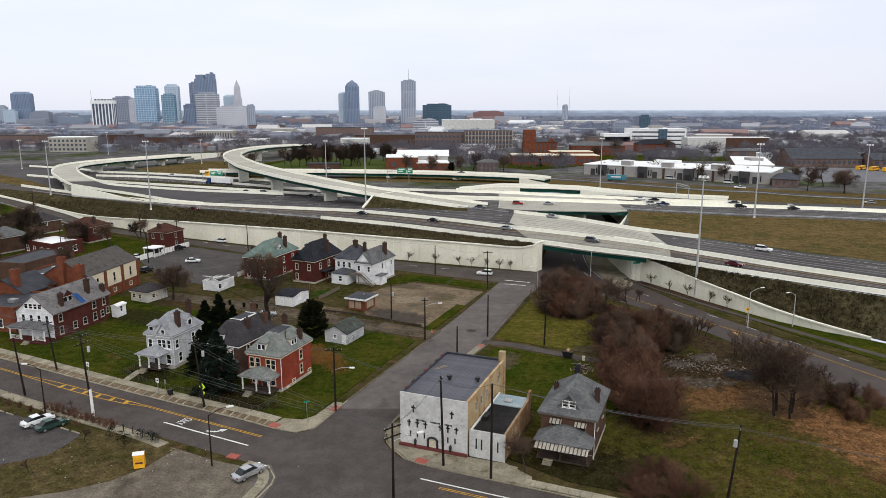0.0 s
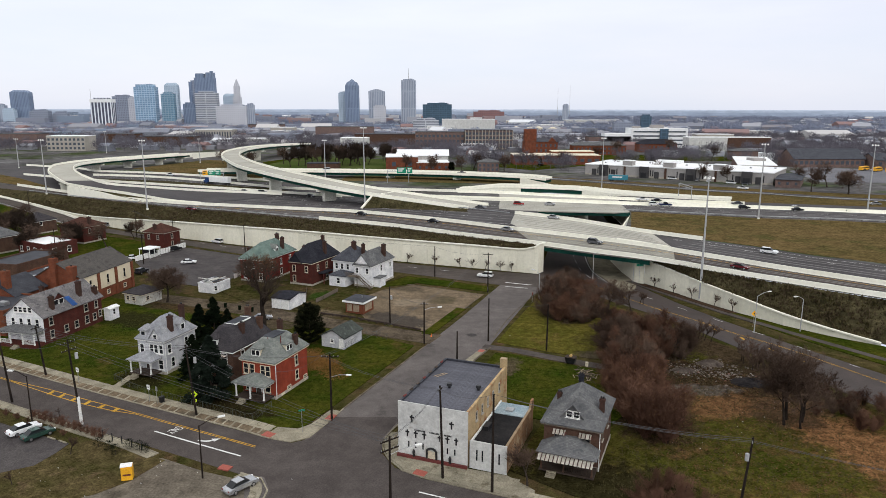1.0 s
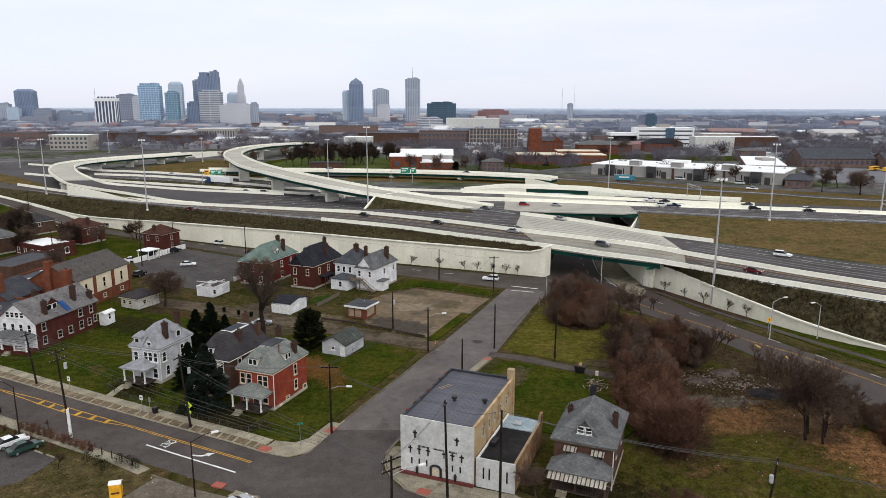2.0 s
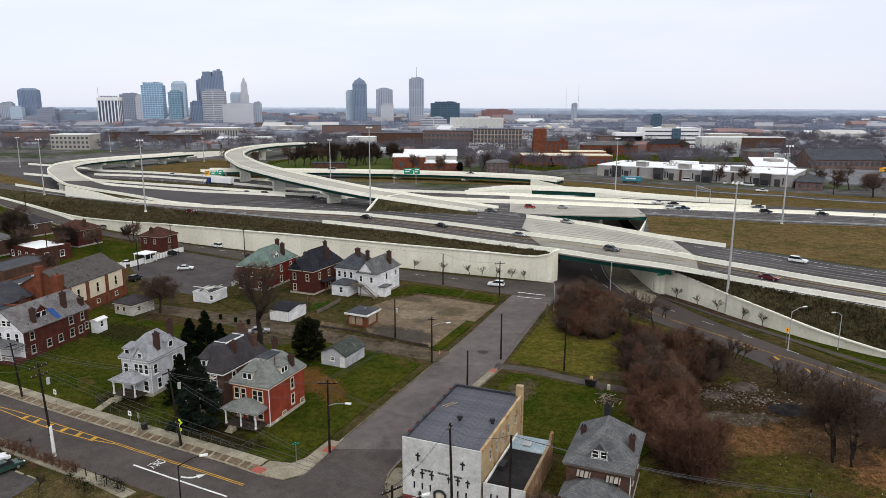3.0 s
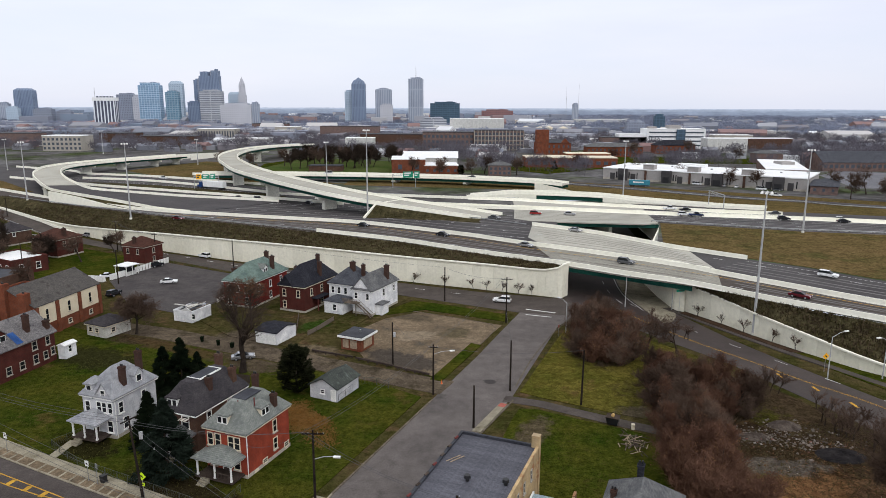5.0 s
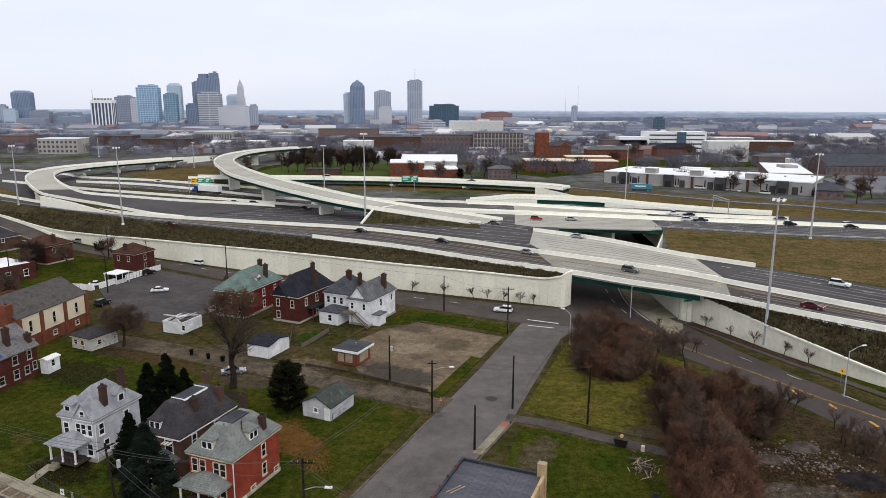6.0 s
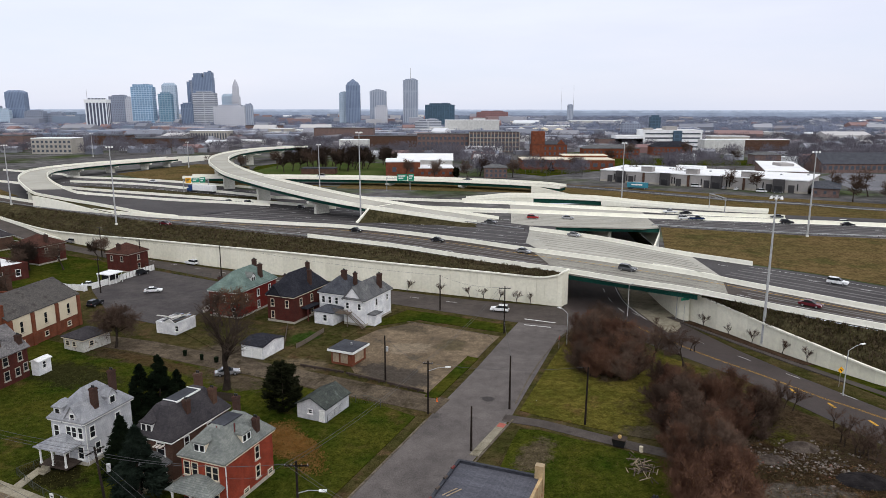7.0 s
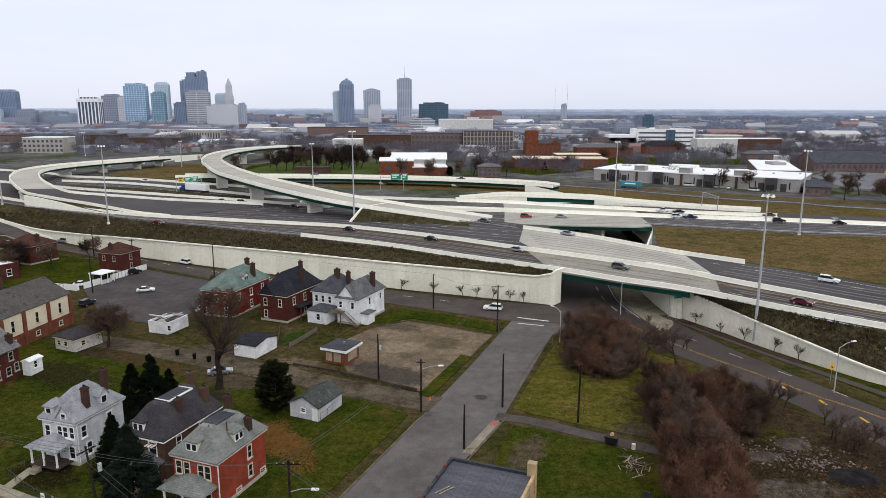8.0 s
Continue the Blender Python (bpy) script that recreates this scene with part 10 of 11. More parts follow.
def utility_pole(key, x, y, h, arm=2.4, rot=65, lamp=None, drum=False, second=False, guard=False, lean=0.0, z=0.1):
    p = thing("utility_pole", x, y, z, 0, "dark weathered wooden utility pole beside the street", "utility pole", "utility poles")
    bm = bmesh.new()
    tube(bm, (0, 0, -0.2), (lean, 0, h), 0.19, 0.12, 8)
    part("pole", bm, M["pole_wood"], p)
    TOPS[key] = []
    for i, hz in enumerate([h - 0.5] + ([h - 1.7] if second else [])):
        if not arm:
            break
        bm = boxbm(-arm / 2, arm / 2, -0.07, 0.07, -0.07, 0.07)
        ar = part("crossarm", bm, M["pole_wood"], p, "", pose(lean * hz / h, 0, hz, 0, 0, rot))
        for s in (-0.46, -0.2, 0.2, 0.46):
            bm = bmesh.new()
            tube(bm, (s * arm, 0, 0.07), (s * arm, 0, 0.24), 0.05, 0.03, 6)
            part("insulator", bm, M["steel"], ar)
            if i == 0:
                TOPS[key].append((x + lean + s * arm * math.cos(radians(rot)), y + s * arm * math.sin(radians(rot)), z + hz + 0.22))
    if not arm:
        TOPS[key] = [(x, y, z + h)]
    if drum:
        bm = bmesh.new()
        tube(bm, (0.38, 0, h - 3.0), (0.38, 0, h - 2.1), 0.24, 0.24, 10)
        part("transformer", bm, M["mast"], p)
    if guard:
        bm = bmesh.new()
        tube(bm, (0.02, 0, 0), (0.15 + lean * 0.3, 0, 4.6), 0.25, 0.22, 8)
        part("pole_guard", bm, M["trim_white"], p, "pale protective sleeve")
    if lamp is not None:
        a, ln, hz = lamp
        bm = bmesh.new()
        c, s = math.cos(radians(a)), math.sin(radians(a))
        tube(bm, (lean * hz / h, 0, hz), (ln * 0.5 * c, ln * 0.5 * s, hz + 0.45), 0.05, 0.045, 6)
        tube(bm, (ln * 0.5 * c, ln * 0.5 * s, hz + 0.45), (ln * c, ln * s, hz + 0.5), 0.045, 0.04, 6)
        part("lamp_arm", bm, M["steel"], p)
        bm = boxbm(-0.1, 0.75, -0.16, 0.16, -0.1, 0.08)
        part("lamp_head", bm, M["trim_white"], p, "", pose(ln * c, ln * s, hz + 0.5, 0, 0, a))
    return p


utility_pole("p1", -57.3, 106.0, 14.0, 2.6, 65, None, True, True, True, -0.8)
utility_pole("p2", -73.5, 114.5, 10.4, 0, 65, None, False, False, False, -0.8)
utility_pole("p3", -74.4, 126.2, 9.7, 2.0, 65, None, False, False, False, -0.9)
utility_pole("p5", -40.4, 109.4, 12.0, 2.4, 65, None, True, False, False, -1.0)
utility_pole("p6", -0.4, 90.2, 13.3, 1.2, 65, None, False, False, False, -0.4)
utility_pole("p7", -6.7, 80.6, 11.0, 2.6, 40, (25, 3.4, 8.6), False, True)
utility_pole("wb2", 6.0, 86.8, 13.6, 0)
utility_pole("p8", -18.2, 107.9, 11.1, 2.8, 0, (-5, 2.6, 7.2))
utility_pole("p9", -4.4, 144.1, 9.2, 1.6, 0, (10, 3.0, 7.4))
utility_pole("p10", -12.7, 157.9, 8.8, 0, 0, None, True)
utility_pole("p11", 11.7, 185.8, 10.9, 2.6, 0)
utility_pole("p12", 9.3, 146.0, 9.4, 0)
utility_pole("p13", 2.3, 131.5, 7.0, 0)
utility_pole("p14", 20.9, 140.1, 9.8, 0, 0, None, False, False, False, 0.1)
utility_pole("p15", -2.9, 203.5, 9.0, 0)
utility_pole("pR", 36.0, 82.0, 10.2, 1.6, 65, None, True, False, False, 0.9)
utility_pole("pw", -69, 238, 9.5, 0)
utility_pole("pw2", -97, 247, 9.5, 1.8, 0)
utility_pole("pw3", -96, 219, 9.8, 1.8, 0)
utility_pole("pw4", -130, 230, 9.5, 0)
utility_pole("pw5", -118.5, 265.4, 10.5, 1.8, 0)
utility_pole("pw6", -192, 320, 11.0, 0)


def wires(a, b, n=3, sag=0.9, r=0.02):
    A, B = TOPS[a], TOPS[b]
    for i in range(n):
        p, q = Vector(A[min(i, len(A) - 1)]), Vector(B[min(i, len(B) - 1)])
        if len(A) == 1 and len(B) == 1:
            p, q = p - Vector((0, 0, i * 0.8)), q - Vector((0, 0, i * 0.8))
        bm = bmesh.new()
        line = [p.lerp(q, k / 12) - Vector((0, 0, sag * k / 3 * (1 - k / 12))) for k in range(13)]
        sweep(bm, [tuple(c) for c in line], [(-r, -r * 0.6), (r, -r * 0.6), (0, r)])
        tagged(part("power_line", bm, M["wire"]), "thin sagging power cable between two poles", "cable", "power cables")


TOPS["west"], TOPS["east"], TOPS["house"] = [(-135, 157, 11), (-135, 156, 11), (-135, 155, 11)], [(110, 45, 11), (110, 44, 11)], [(-28.4, 113.6, 6.0)]
TOPS["west2"] = [(-140, 148, 12.5), (-140, 147, 12.5), (-140, 146, 12.5), (-140, 145, 12.5)]
for a, b, n in (("west", "p3", 3), ("p3", "p5", 3), ("p5", "p8", 2), ("p5", "p7", 2), ("west2", "p1", 4), ("p1", "p7", 3), ("p2", "p1", 1), ("p7", "p6", 2), ("p6", "wb2", 2), ("wb2", "pR", 3), ("pR", "east", 2), ("p8", "p6", 2), ("p8", "p9", 2), ("p9", "p11", 2), ("p9", "p10", 1), ("p9", "p14", 1), ("p11", "p15", 1), ("p8", "house", 1), ("p15", "pw", 1), ("pw", "pw2", 1), ("pw2", "pw5", 2), ("p12", "p11", 1)):
    wires(a, b, n)


def street_lamp(x, y, h, arm, rot, label, z=0.1, group="street lamps", metal="mast"):
    p = thing("street_lamp", x, y, z, rot, label, "street lamp", group)
    bm = bmesh.new()
    tube(bm, (0, 0, -0.1), (0, 0, h), 0.12, 0.07, 8)
    part("pole", bm, M[metal], p)
    bm = bmesh.new()
    tube(bm, (0, 0, h - 0.1), (arm * 0.6, 0, h + 0.6), 0.06, 0.05, 6)
    tube(bm, (arm * 0.6, 0, h + 0.6), (arm, 0, h + 0.75), 0.05, 0.05, 6)
    part("lamp_arm", bm, M[metal], p)
    part("lamp_head", boxbm(-0.15, 0.8, -0.17, 0.17, -0.1, 0.08), M["trim_white"], p, "", pose(arm, 0, h + 0.75))


street_lamp(-32.8, 90.2, 7.6, 2.6, 25, "slender dark street lamp at the yard corner", metal="pole_wood")
street_lamp(-64.8, 105.6, 8.2, 2.4, 170, "slender dark street lamp beside the parking lot", metal="pole_wood")
street_lamp(69, 152, 8.4, 3.0, 20, "grey street lamp beside the avenue")
street_lamp(79.5, 152.5, 7.6, 2.0, 200, "grey street lamp below the retaining wall")
street_lamp(43, 199, 7.8, 3.0, 20, "grey street lamp near the underpass")
street_lamp(24.5, 178, 7.0, 2.0, 130, "grey street lamp at the corner brush")
street_lamp(54, 196.5, 6.0, 1.4, 100, "grey street lamp by the abutment")


def high_mast(x, y, z, h):
    p = thing("high_mast_light", x, y, z, 0, "tall pale high-mast light with a ring of floodlights", "light mast", "high-mast lights")
    bm = bmesh.new()
    tube(bm, (0, 0, -0.2), (0, 0, h), 0.34, 0.14, 10)
    part("mast", bm, M["mast"], p)
    bm = bmesh.new()
    for k in range(12):
        a, b = 6.283 * k / 12, 6.283 * (k + 1) / 12
        tube(bm, (0.9 * math.cos(a), 0.9 * math.sin(a), h), (0.9 * math.cos(b), 0.9 * math.sin(b), h), 0.05, 0.05, 5)
    part("light_ring", bm, M["mast"], p)
    for k in range(6):
        a = 6.283 * k / 6
        bm = bmesh.new()
        tube(bm, (1.1 * math.cos(a), 1.1 * math.sin(a), h - 0.35), (1.1 * math.cos(a), 1.1 * math.sin(a), h + 0.15), 0.34, 0.16, 8)
        part("floodlight", bm, M["trim_white"], p)
    bm = bmesh.new()
    tube(bm, (0, 0, -0.1), (0, 0, 0.5), 0.55, 0.5, 8)
    part("mast_base", bm, M["pier"], p)


for row in ((66.3, 177.9, 0.1, 32.0), (119.4, 263.6, 7.9, 28.2), (81.2, 358.5, 7.9, 26.4), (-33.6, 293.6, 7.9, 33.2), (-122.2, 285.2, 7.9, 28.2), (-69, 404, 7.9, 23), (-294, 481, 7.9, 20), (-192.5, 336, 7.9, 26), (-186, 531, 7.9, 18), (-310, 640, 7.9, 20), (172, 282, 7.9, 27)):
    high_mast(*row)


def sign_gantry(x, y, z, rot, panels, h, w, label):
    g_ = thing("sign_gantry", x, y, z, rot, label, "road sign", "highway signs")
    for s in (-w / 2, w / 2):
        bm = bmesh.new()
        tube(bm, (s, 0, -0.1), (s, 0, h), 0.2, 0.16, 8)
        part("post", bm, M["steel"], g_)
    bm = bmesh.new()
    for dy in (-0.4, 0.4):
        for dz in (0, 0.9):
            tube(bm, (-w / 2, dy, h - dz), (w / 2, dy, h - dz), 0.07, 0.07, 5)
    n = max(4, int(w / 1.2))
    for k in range(n):
        x0, x1 = -w / 2 + w * k / n, -w / 2 + w * (k + 1) / n
        for dy in (-0.4, 0.4):
            tube(bm, (x0, dy, h), (x1, dy, h - 0.9), 0.04, 0.04, 4)
        tube(bm, (x0, -0.4, h), (x1, 0.4, h), 0.04, 0.04, 4)
    part("truss", bm, M["steel"], g_)
    for px, pw, ph, mt in panels:
        pn = part("sign_panel", boxbm(-pw / 2, pw / 2, -0.62, -0.5, -ph * 0.6, ph * 0.4), M[mt], g_, "", pose(px, 0, h))
        for k in range(2):
            part("lettering", boxbm(-pw * 0.38, pw * (0.1 + 0.2 * k), -0.66, -0.623, -ph * 0.3 + k * ph * 0.35, -ph * 0.12 + k * ph * 0.35), M["trim_white"] if mt == "sign_green" else M["black"], pn)


sign_gantry(-128, 384, TABLE, 18, ((-3.6, 2.6, 2.6, "sign_yellow"), (-0.2, 3.4, 2.4, "sign_green"), (3.2, 2.6, 2.8, "sign_green")), 6.4, 12, "highway gantry with yellow and green direction signs")
sign_gantry(-26, 392, TABLE, 5, ((2.0, 5.2, 3.2, "sign_green"), (6.6, 3.0, 3.4, "sign_green")), 7.2, 12, "highway gantry with green direction signs")
sign_gantry(110, 317.8, TABLE, 91, (), 7.0, 15.8, "bare lattice sign gantry over the highway")


def small_sign(x, y, h, w, hh, material, rot, label, z=0.13, diamond=False):
    s = thing("traffic_sign", x, y, z, rot, label, "traffic sign", "traffic signs")
    bm = bmesh.new()
    tube(bm, (0, 0, -0.1), (0, 0, h), 0.045, 0.045, 6)
    part("post", bm, M["steel"], s)
    m = pose(0, 0, h - hh / 2) @ pose(0, 0, 0, 0, 45 if diamond else 0, 0)
    pl = part("sign_face", boxbm(-w / 2, w / 2, -0.07, -0.045, -hh / 2, hh / 2), M[material], s, "", m)
    part("sign_bar", boxbm(-w * 0.25, w * 0.25, -0.08, -0.071, -hh * 0.1, hh * 0.12), M["black"], pl)


small_sign(-40.9, 110.5, 3.6, 0.85, 0.85, "sign_lime", -15, "fluorescent yellow-green diamond crossing sign", diamond=True)
small_sign(-40.8, 110.45, 2.3, 0.55, 0.45, "sign_lime", -15, "small fluorescent arrow plate below a sign")
small_sign(-66.4, 122.6, 2.9, 0.65, 0.85, "trim_white", -20, "white traffic sign on a steel post")
small_sign(-50.2, 114.6, 3.0, 0.65, 0.8, "trim_white", -20, "white traffic sign on a steel post")
small_sign(-48.6, 113.8, 3.0, 0.5, 0.8, "steel", 150, "back of a grey traffic sign on a steel post")
small_sign(-22.0, 103.4, 3.8, 0.9, 0.28, "sign_green", 20, "green street name sign on a tall post")
small_sign(70.5, 156, 3.6, 0.95, 0.95, "sign_yellow", 10, "yellow diamond warning sign beside the avenue", diamond=True)
small_sign(22.5, 176, 2.6, 0.75, 0.75, "red_ramp", 60, "red stop sign at the corner brush", diamond=True)
small_sign(55, 194, 6.0, 2.2, 0.6, "sign_green", 15, "green street name sign near the bridge")
for k in range(5):
    bm = bmesh.new()
    tube(bm, (0, 0, -0.1), (0, 0, 1.3), 0.08, 0.08, 7)
    tagged(part("bollard", bm, M["black"], None, "", pose(-51.8 + k * 1.9, 101.6 - 1.0 * k, 0.1)), "dark metal bollard beside the footpath", "bollard", "bollards")


# ---------- fences ----------
def chain_fence(line, h=1.2, step=2.4, label="grey chain-link fence on steel posts", mesh_gap=0.28):
    f = thing("chain_link_fence", 0, 0, 0.12, 0, label, "fence", "fences")
    pts = dense([(*p, 0.0) for p in line], step)
    pm = MESH.get("fpost")
    if pm is None:
        bm = bmesh.new()
        tube(bm, (0, 0, -0.1), (0, 0, 1.0), 0.035, 0.035, 6)
        pm = bpy.data.meshes.new("post")
        bm.to_mesh(pm)
        bm.free()
        pm.materials.append(M["fence_wire"])
        MESH["fpost"] = pm
    for p in pts:
        part("post", pm, None, f, "", pose(p[0], p[1], 0) @ Matrix.Diagonal((1, 1, h, 1)))
    bm = bmesh.new()
    for a, b in zip(pts, pts[1:]):
        tube(bm, (a[0], a[1], h), (b[0], b[1], h), 0.025, 0.025, 4)
    part("top_rail", bm, M["fence_wire"], f)
    bm = bmesh.new()
    for a, b in zip(pts, pts[1:]):
        A, B = Vector((a[0], a[1], 0)), Vector((b[0], b[1], 0))
        n = max(2, int((B - A).length / mesh_gap))
        for k in range(n):
            for s0, s1 in ((k / n, (k + 1) / n), ((k + 1) / n, k / n)):
                tube(bm, A.lerp(B, s0) + Vector((0, 0, 0.05)), A.lerp(B, s1) + Vector((0, 0, h - 0.02)), 0.006, 0.006, 3)
    part("wire_mesh", bm, M["fence_wire"], f)


chain_fence([(-60.5, 123.8), (-54, 118.8), (-46.5, 115.0), (-34.5, 109.2), (-30.8, 107.4), (-28.9, 112.2)])
chain_fence([(-60.5, 123.8), (-58.0, 127.6)])
chain_fence([(-20.5, 140.2), (-17.0, 148.2), (-12.5, 146.2)], 1.4)
chain_fence([(-96, 247.5), (-82, 239.5), (-68, 232.5)], 1.8, 3.0, "tall chain-link fence along the frontage road", 0.5)


def board_fence(line, h, material, label, gap=0.03, board=0.3):
    f = thing("board_fence", 0, 0, 0.1, 0, label, "fence", "fences")
    pts = [Vector(p) for p in dense([(*p, 0.0) for p in line], board)]
    key = ("board", h, material, board)
    if key not in MESH:
        bm = boxbm(gap / 2, board - gap / 2, -0.02, 0.02, 0.05, h)
        me = bpy.data.meshes.new("board")
        bm.to_mesh(me)
        bm.free()
        me.materials.append(M[material])
        MESH[key] = me
    rr = random.Random(3)
    for a, b in zip(pts, pts[1:]):
        d = b - a
        part("board", MESH[key], None, f, "", pose(a.x, a.y, rr.uniform(-0.05, 0.03), 0, 0, math.degrees(math.atan2(d.y, d.x))))


board_fence([(-112, 226.4), (-108.6, 222.6), (-103, 221.2), (-100.2, 222.4), (-92.6, 246.2)], 1.8, "trim_white", "white boarded fence beside the parking lot", board=1.2)
board_fence([(-61.5, 200), (-59.6, 206.5), (-57.5, 212)], 1.5, "trim_white", "white boarded fence at the lot edge", board=0.9)
board_fence([(-46, 151.0), (-42.5, 149.4), (-38, 148.2)], 1.6, "wood_dark", "dark weathered wooden yard fence", board=0.35)
board_fence([(-29, 186), (-31.5, 178.5), (-33, 175)], 1.1, "wood_grey", "grey picket fence between back yards", board=0.25)
board_fence([(-38, 189), (-36.5, 180.5), (-36, 177)], 1.1, "wood_grey", "grey picket fence between back yards", board=0.25)
# low wooden beam barrier along the dirt lot
for (x0, y0), (x1, y1) in (((-30, 165.0), (-21, 161.2)), ((-20.4, 160.8), (-12.6, 156.6)), ((-12.2, 156.2), (-5.4, 152.4))):
    L = math.hypot(x1 - x0, y1 - y0)
    bm = boxbm(0, L, -0.15, 0.15, 0.25, 0.6)
    b = tagged(part("beam_barrier", bm, M["wood_dark"], None, "", pose(x0, y0, 0.05, 0, 0, math.degrees(math.atan2(y1 - y0, x1 - x0)))), "low weathered timber barrier along the alley", "barrier", "timber barriers")
    for k in range(4):
        part("stub_post", boxbm(L * (k + 0.3) / 4, L * (k + 0.3) / 4 + 0.25, -0.12, 0.12, -0.1, 0.26), M["wood_dark"], b)


# guard rails beside the highway
def guard_rail(line, z, label="galvanised steel guard rail on posts"):
    g_ = thing("guard_rail", 0, 0, z, 0, label, "guard rail", "guard rails", "structure")
    pts = dense([(*p[:2], 0.0) for p in line], 3.0)
    bm = bmesh.new()
    sweep(bm, [(p[0], p[1], 0.55) for p in pts], [(-0.04, -0.16), (0.05, -0.08), (-0.02, 0), (0.05, 0.08), (-0.04, 0.16), (-0.08, 0.1), (-0.08, -0.1)])
    part("rail", bm, M["steel"], g_)
    bm = boxbm(-0.07, 0.07, -0.07, 0.07, -0.3, 0.68)
    me = bpy.data.meshes.new("rail_post")
    bm.to_mesh(me)
    bm.free()
    me.materials.append(M["wood_dark"])
    for p in pts:
        part("rail_post", me, None, g_, "", pose(p[0], p[1], 0))


guard_rail(A_NEAR[1:6], 8.0)
guard_rail([(-12, 299.5), (9, 287.5), (26, 274)], 8.0)
guard_rail([(-83, 379), (-13, 355), (30, 347)], 7.95)
guard_rail([(x - 0.3, y + 0.4) for x, y in EAST_EDGE[:6]], 7.95)
guard_rail([(55.6, 416), (87.2, 391), (109.2, 371.8), (134.7, 350.5), (156, 340.8), (185.2, 319.8), (330, 269)], 7.9, "galvanised guard rail beside the far service road")
guard_rail([(-145, 280), (-180, 300), (-210, 318)], 0.1)

# ---------- vehicles ----------
PAINT = {n: surface("car_paint_" + n, c, tuple(v * 1.05 for v in c), 1.0, 8, 0.25, 0, m, False, 0, None, 0.5) for n, c, m in (
    ("white", (0.72, 0.73, 0.74), 0.0), ("silver", (0.42, 0.43, 0.45), 0.6), ("black", (0.015, 0.016, 0.02), 0.1), ("blue", (0.02, 0.06, 0.20), 0.3), ("red", (0.30, 0.02, 0.02), 0.2), ("green", (0.03, 0.07, 0.055), 0.3), ("grey", (0.11, 0.115, 0.125), 0.4), ("navy", (0.015, 0.03, 0.09), 0.3), ("teal", (0.04, 0.20, 0.27), 0.0), ("maroon", (0.12, 0.012, 0.02), 0.3))}


def extrude_profile(bm, prof, w, taper=0.0):
    """A side outline of (x, z) points made w wide; points above 0.85 m lean in by taper."""
    rows = []
    for s in (-1, 1):
        rows.append([bm.verts.new((x, s * (w / 2 - (taper if z > 0.95 else 0)), z)) for x, z in prof])
    bm.faces.new(rows[0])
    bm.faces.new(rows[1][::-1])
    n = len(prof)
    for k in range(n):
        bm.faces.new((rows[0][k], rows[1][k], rows[1][(k + 1) % n], rows[0][(k + 1) % n]))


SHAPES = {
    "sedan": (4.7, 1.8, [(-2.32, 0.35), (-2.35, 0.75), (-2.2, 0.92), (-1.35, 0.98), (0.95, 0.96), (2.15, 0.80), (2.35, 0.62), (2.32, 0.32)], [(-1.75, 0.97), (-1.05, 1.42), (0.25, 1.45), (1.1, 0.96)]),
    "suv": (4.7, 1.9, [(-2.3, 0.4), (-2.35, 0.9), (-2.2, 1.05), (-1.3, 1.08), (1.0, 1.08), (2.15, 0.98), (2.33, 0.75), (2.3, 0.38)], [(-2.2, 1.06), (-2.0, 1.66), (0.2, 1.72), (1.05, 1.07)]),
    "pickup": (5.6, 1.95, [(-2.8, 0.5), (-2.8, 1.1), (-0.7, 1.1), (1.3, 1.08), (2.6, 1.02), (2.8, 0.8), (2.78, 0.45)], [(-0.75, 1.09), (-0.6, 1.74), (0.6, 1.76), (1.35, 1.07)]),
    "van": (5.2, 2.0, [(-2.5, 0.4), (-2.55, 1.1), (-2.5, 1.2), (1.4, 1.15), (2.4, 0.95), (2.5, 0.4)], [(-2.5, 1.18), (-2.4, 2.0), (0.9, 2.0), (1.7, 1.12)]),
}


def car(x, y, z, rot, kind, colour, label, cat="car", group="cars"):
    L, w, body, cabin = SHAPES[kind]
    c = thing("car" if kind != "pickup" else "pickup_truck", x, y, z, rot, label, cat, group)
    bm = bmesh.new()
    extrude_profile(bm, body, w)
    bmesh.ops.bevel(bm, geom=[e for e in bm.edges], offset=0.07, segments=2, affect="EDGES", clamp_overlap=True)
    part("body", bm, PAINT[colour], c)
    bm = bmesh.new()
    extrude_profile(bm, cabin, w - 0.16, 0.18)
    part("glasshouse", bm, M["carglass"], c)
    top = [p for p in cabin if p[1] > 1.3]
    bm = boxbm(top[0][0] + 0.05, top[1][0] - 0.05, -w / 2 + 0.27, w / 2 - 0.27, min(top[0][1], top[1][1]) - 0.03, max(top[0][1], top[1][1]) + 0.045)
    part("roof", bm, PAINT[colour], c)
    for sx in (-1, 1):
        for sy in (-1, 1):
            bm = bmesh.new()
            tube(bm, (0, -0.11, 0), (0, 0.11, 0), 0.33, 0.33, 14)
            wh = part("wheel", bm, M["rubber"], c, "", pose(sx * L * 0.29, sy * (w / 2 - 0.09), 0.33))
            bm = bmesh.new()
            tube(bm, (0, sy * 0.10, 0), (0, sy * 0.125, 0), 0.21, 0.19, 10)
            part("rim", bm, M["alloy"], wh)
    for sy in (-1, 1):
        zl = 0.72 if kind == "sedan" else 0.86
        part("headlight", boxbm(L / 2 - 0.16, L / 2 - 0.02, sy * w * 0.36 - 0.16, sy * w * 0.36 + 0.16, zl - 0.08, zl + 0.06), M["trim_white"], c)
        part("tail_light", boxbm(-L / 2 + 0.0, -L / 2 + 0.1, sy * w * 0.38 - 0.14, sy * w * 0.38 + 0.14, zl - 0.02, zl + 0.16), M["red_trim"], c)
    return c


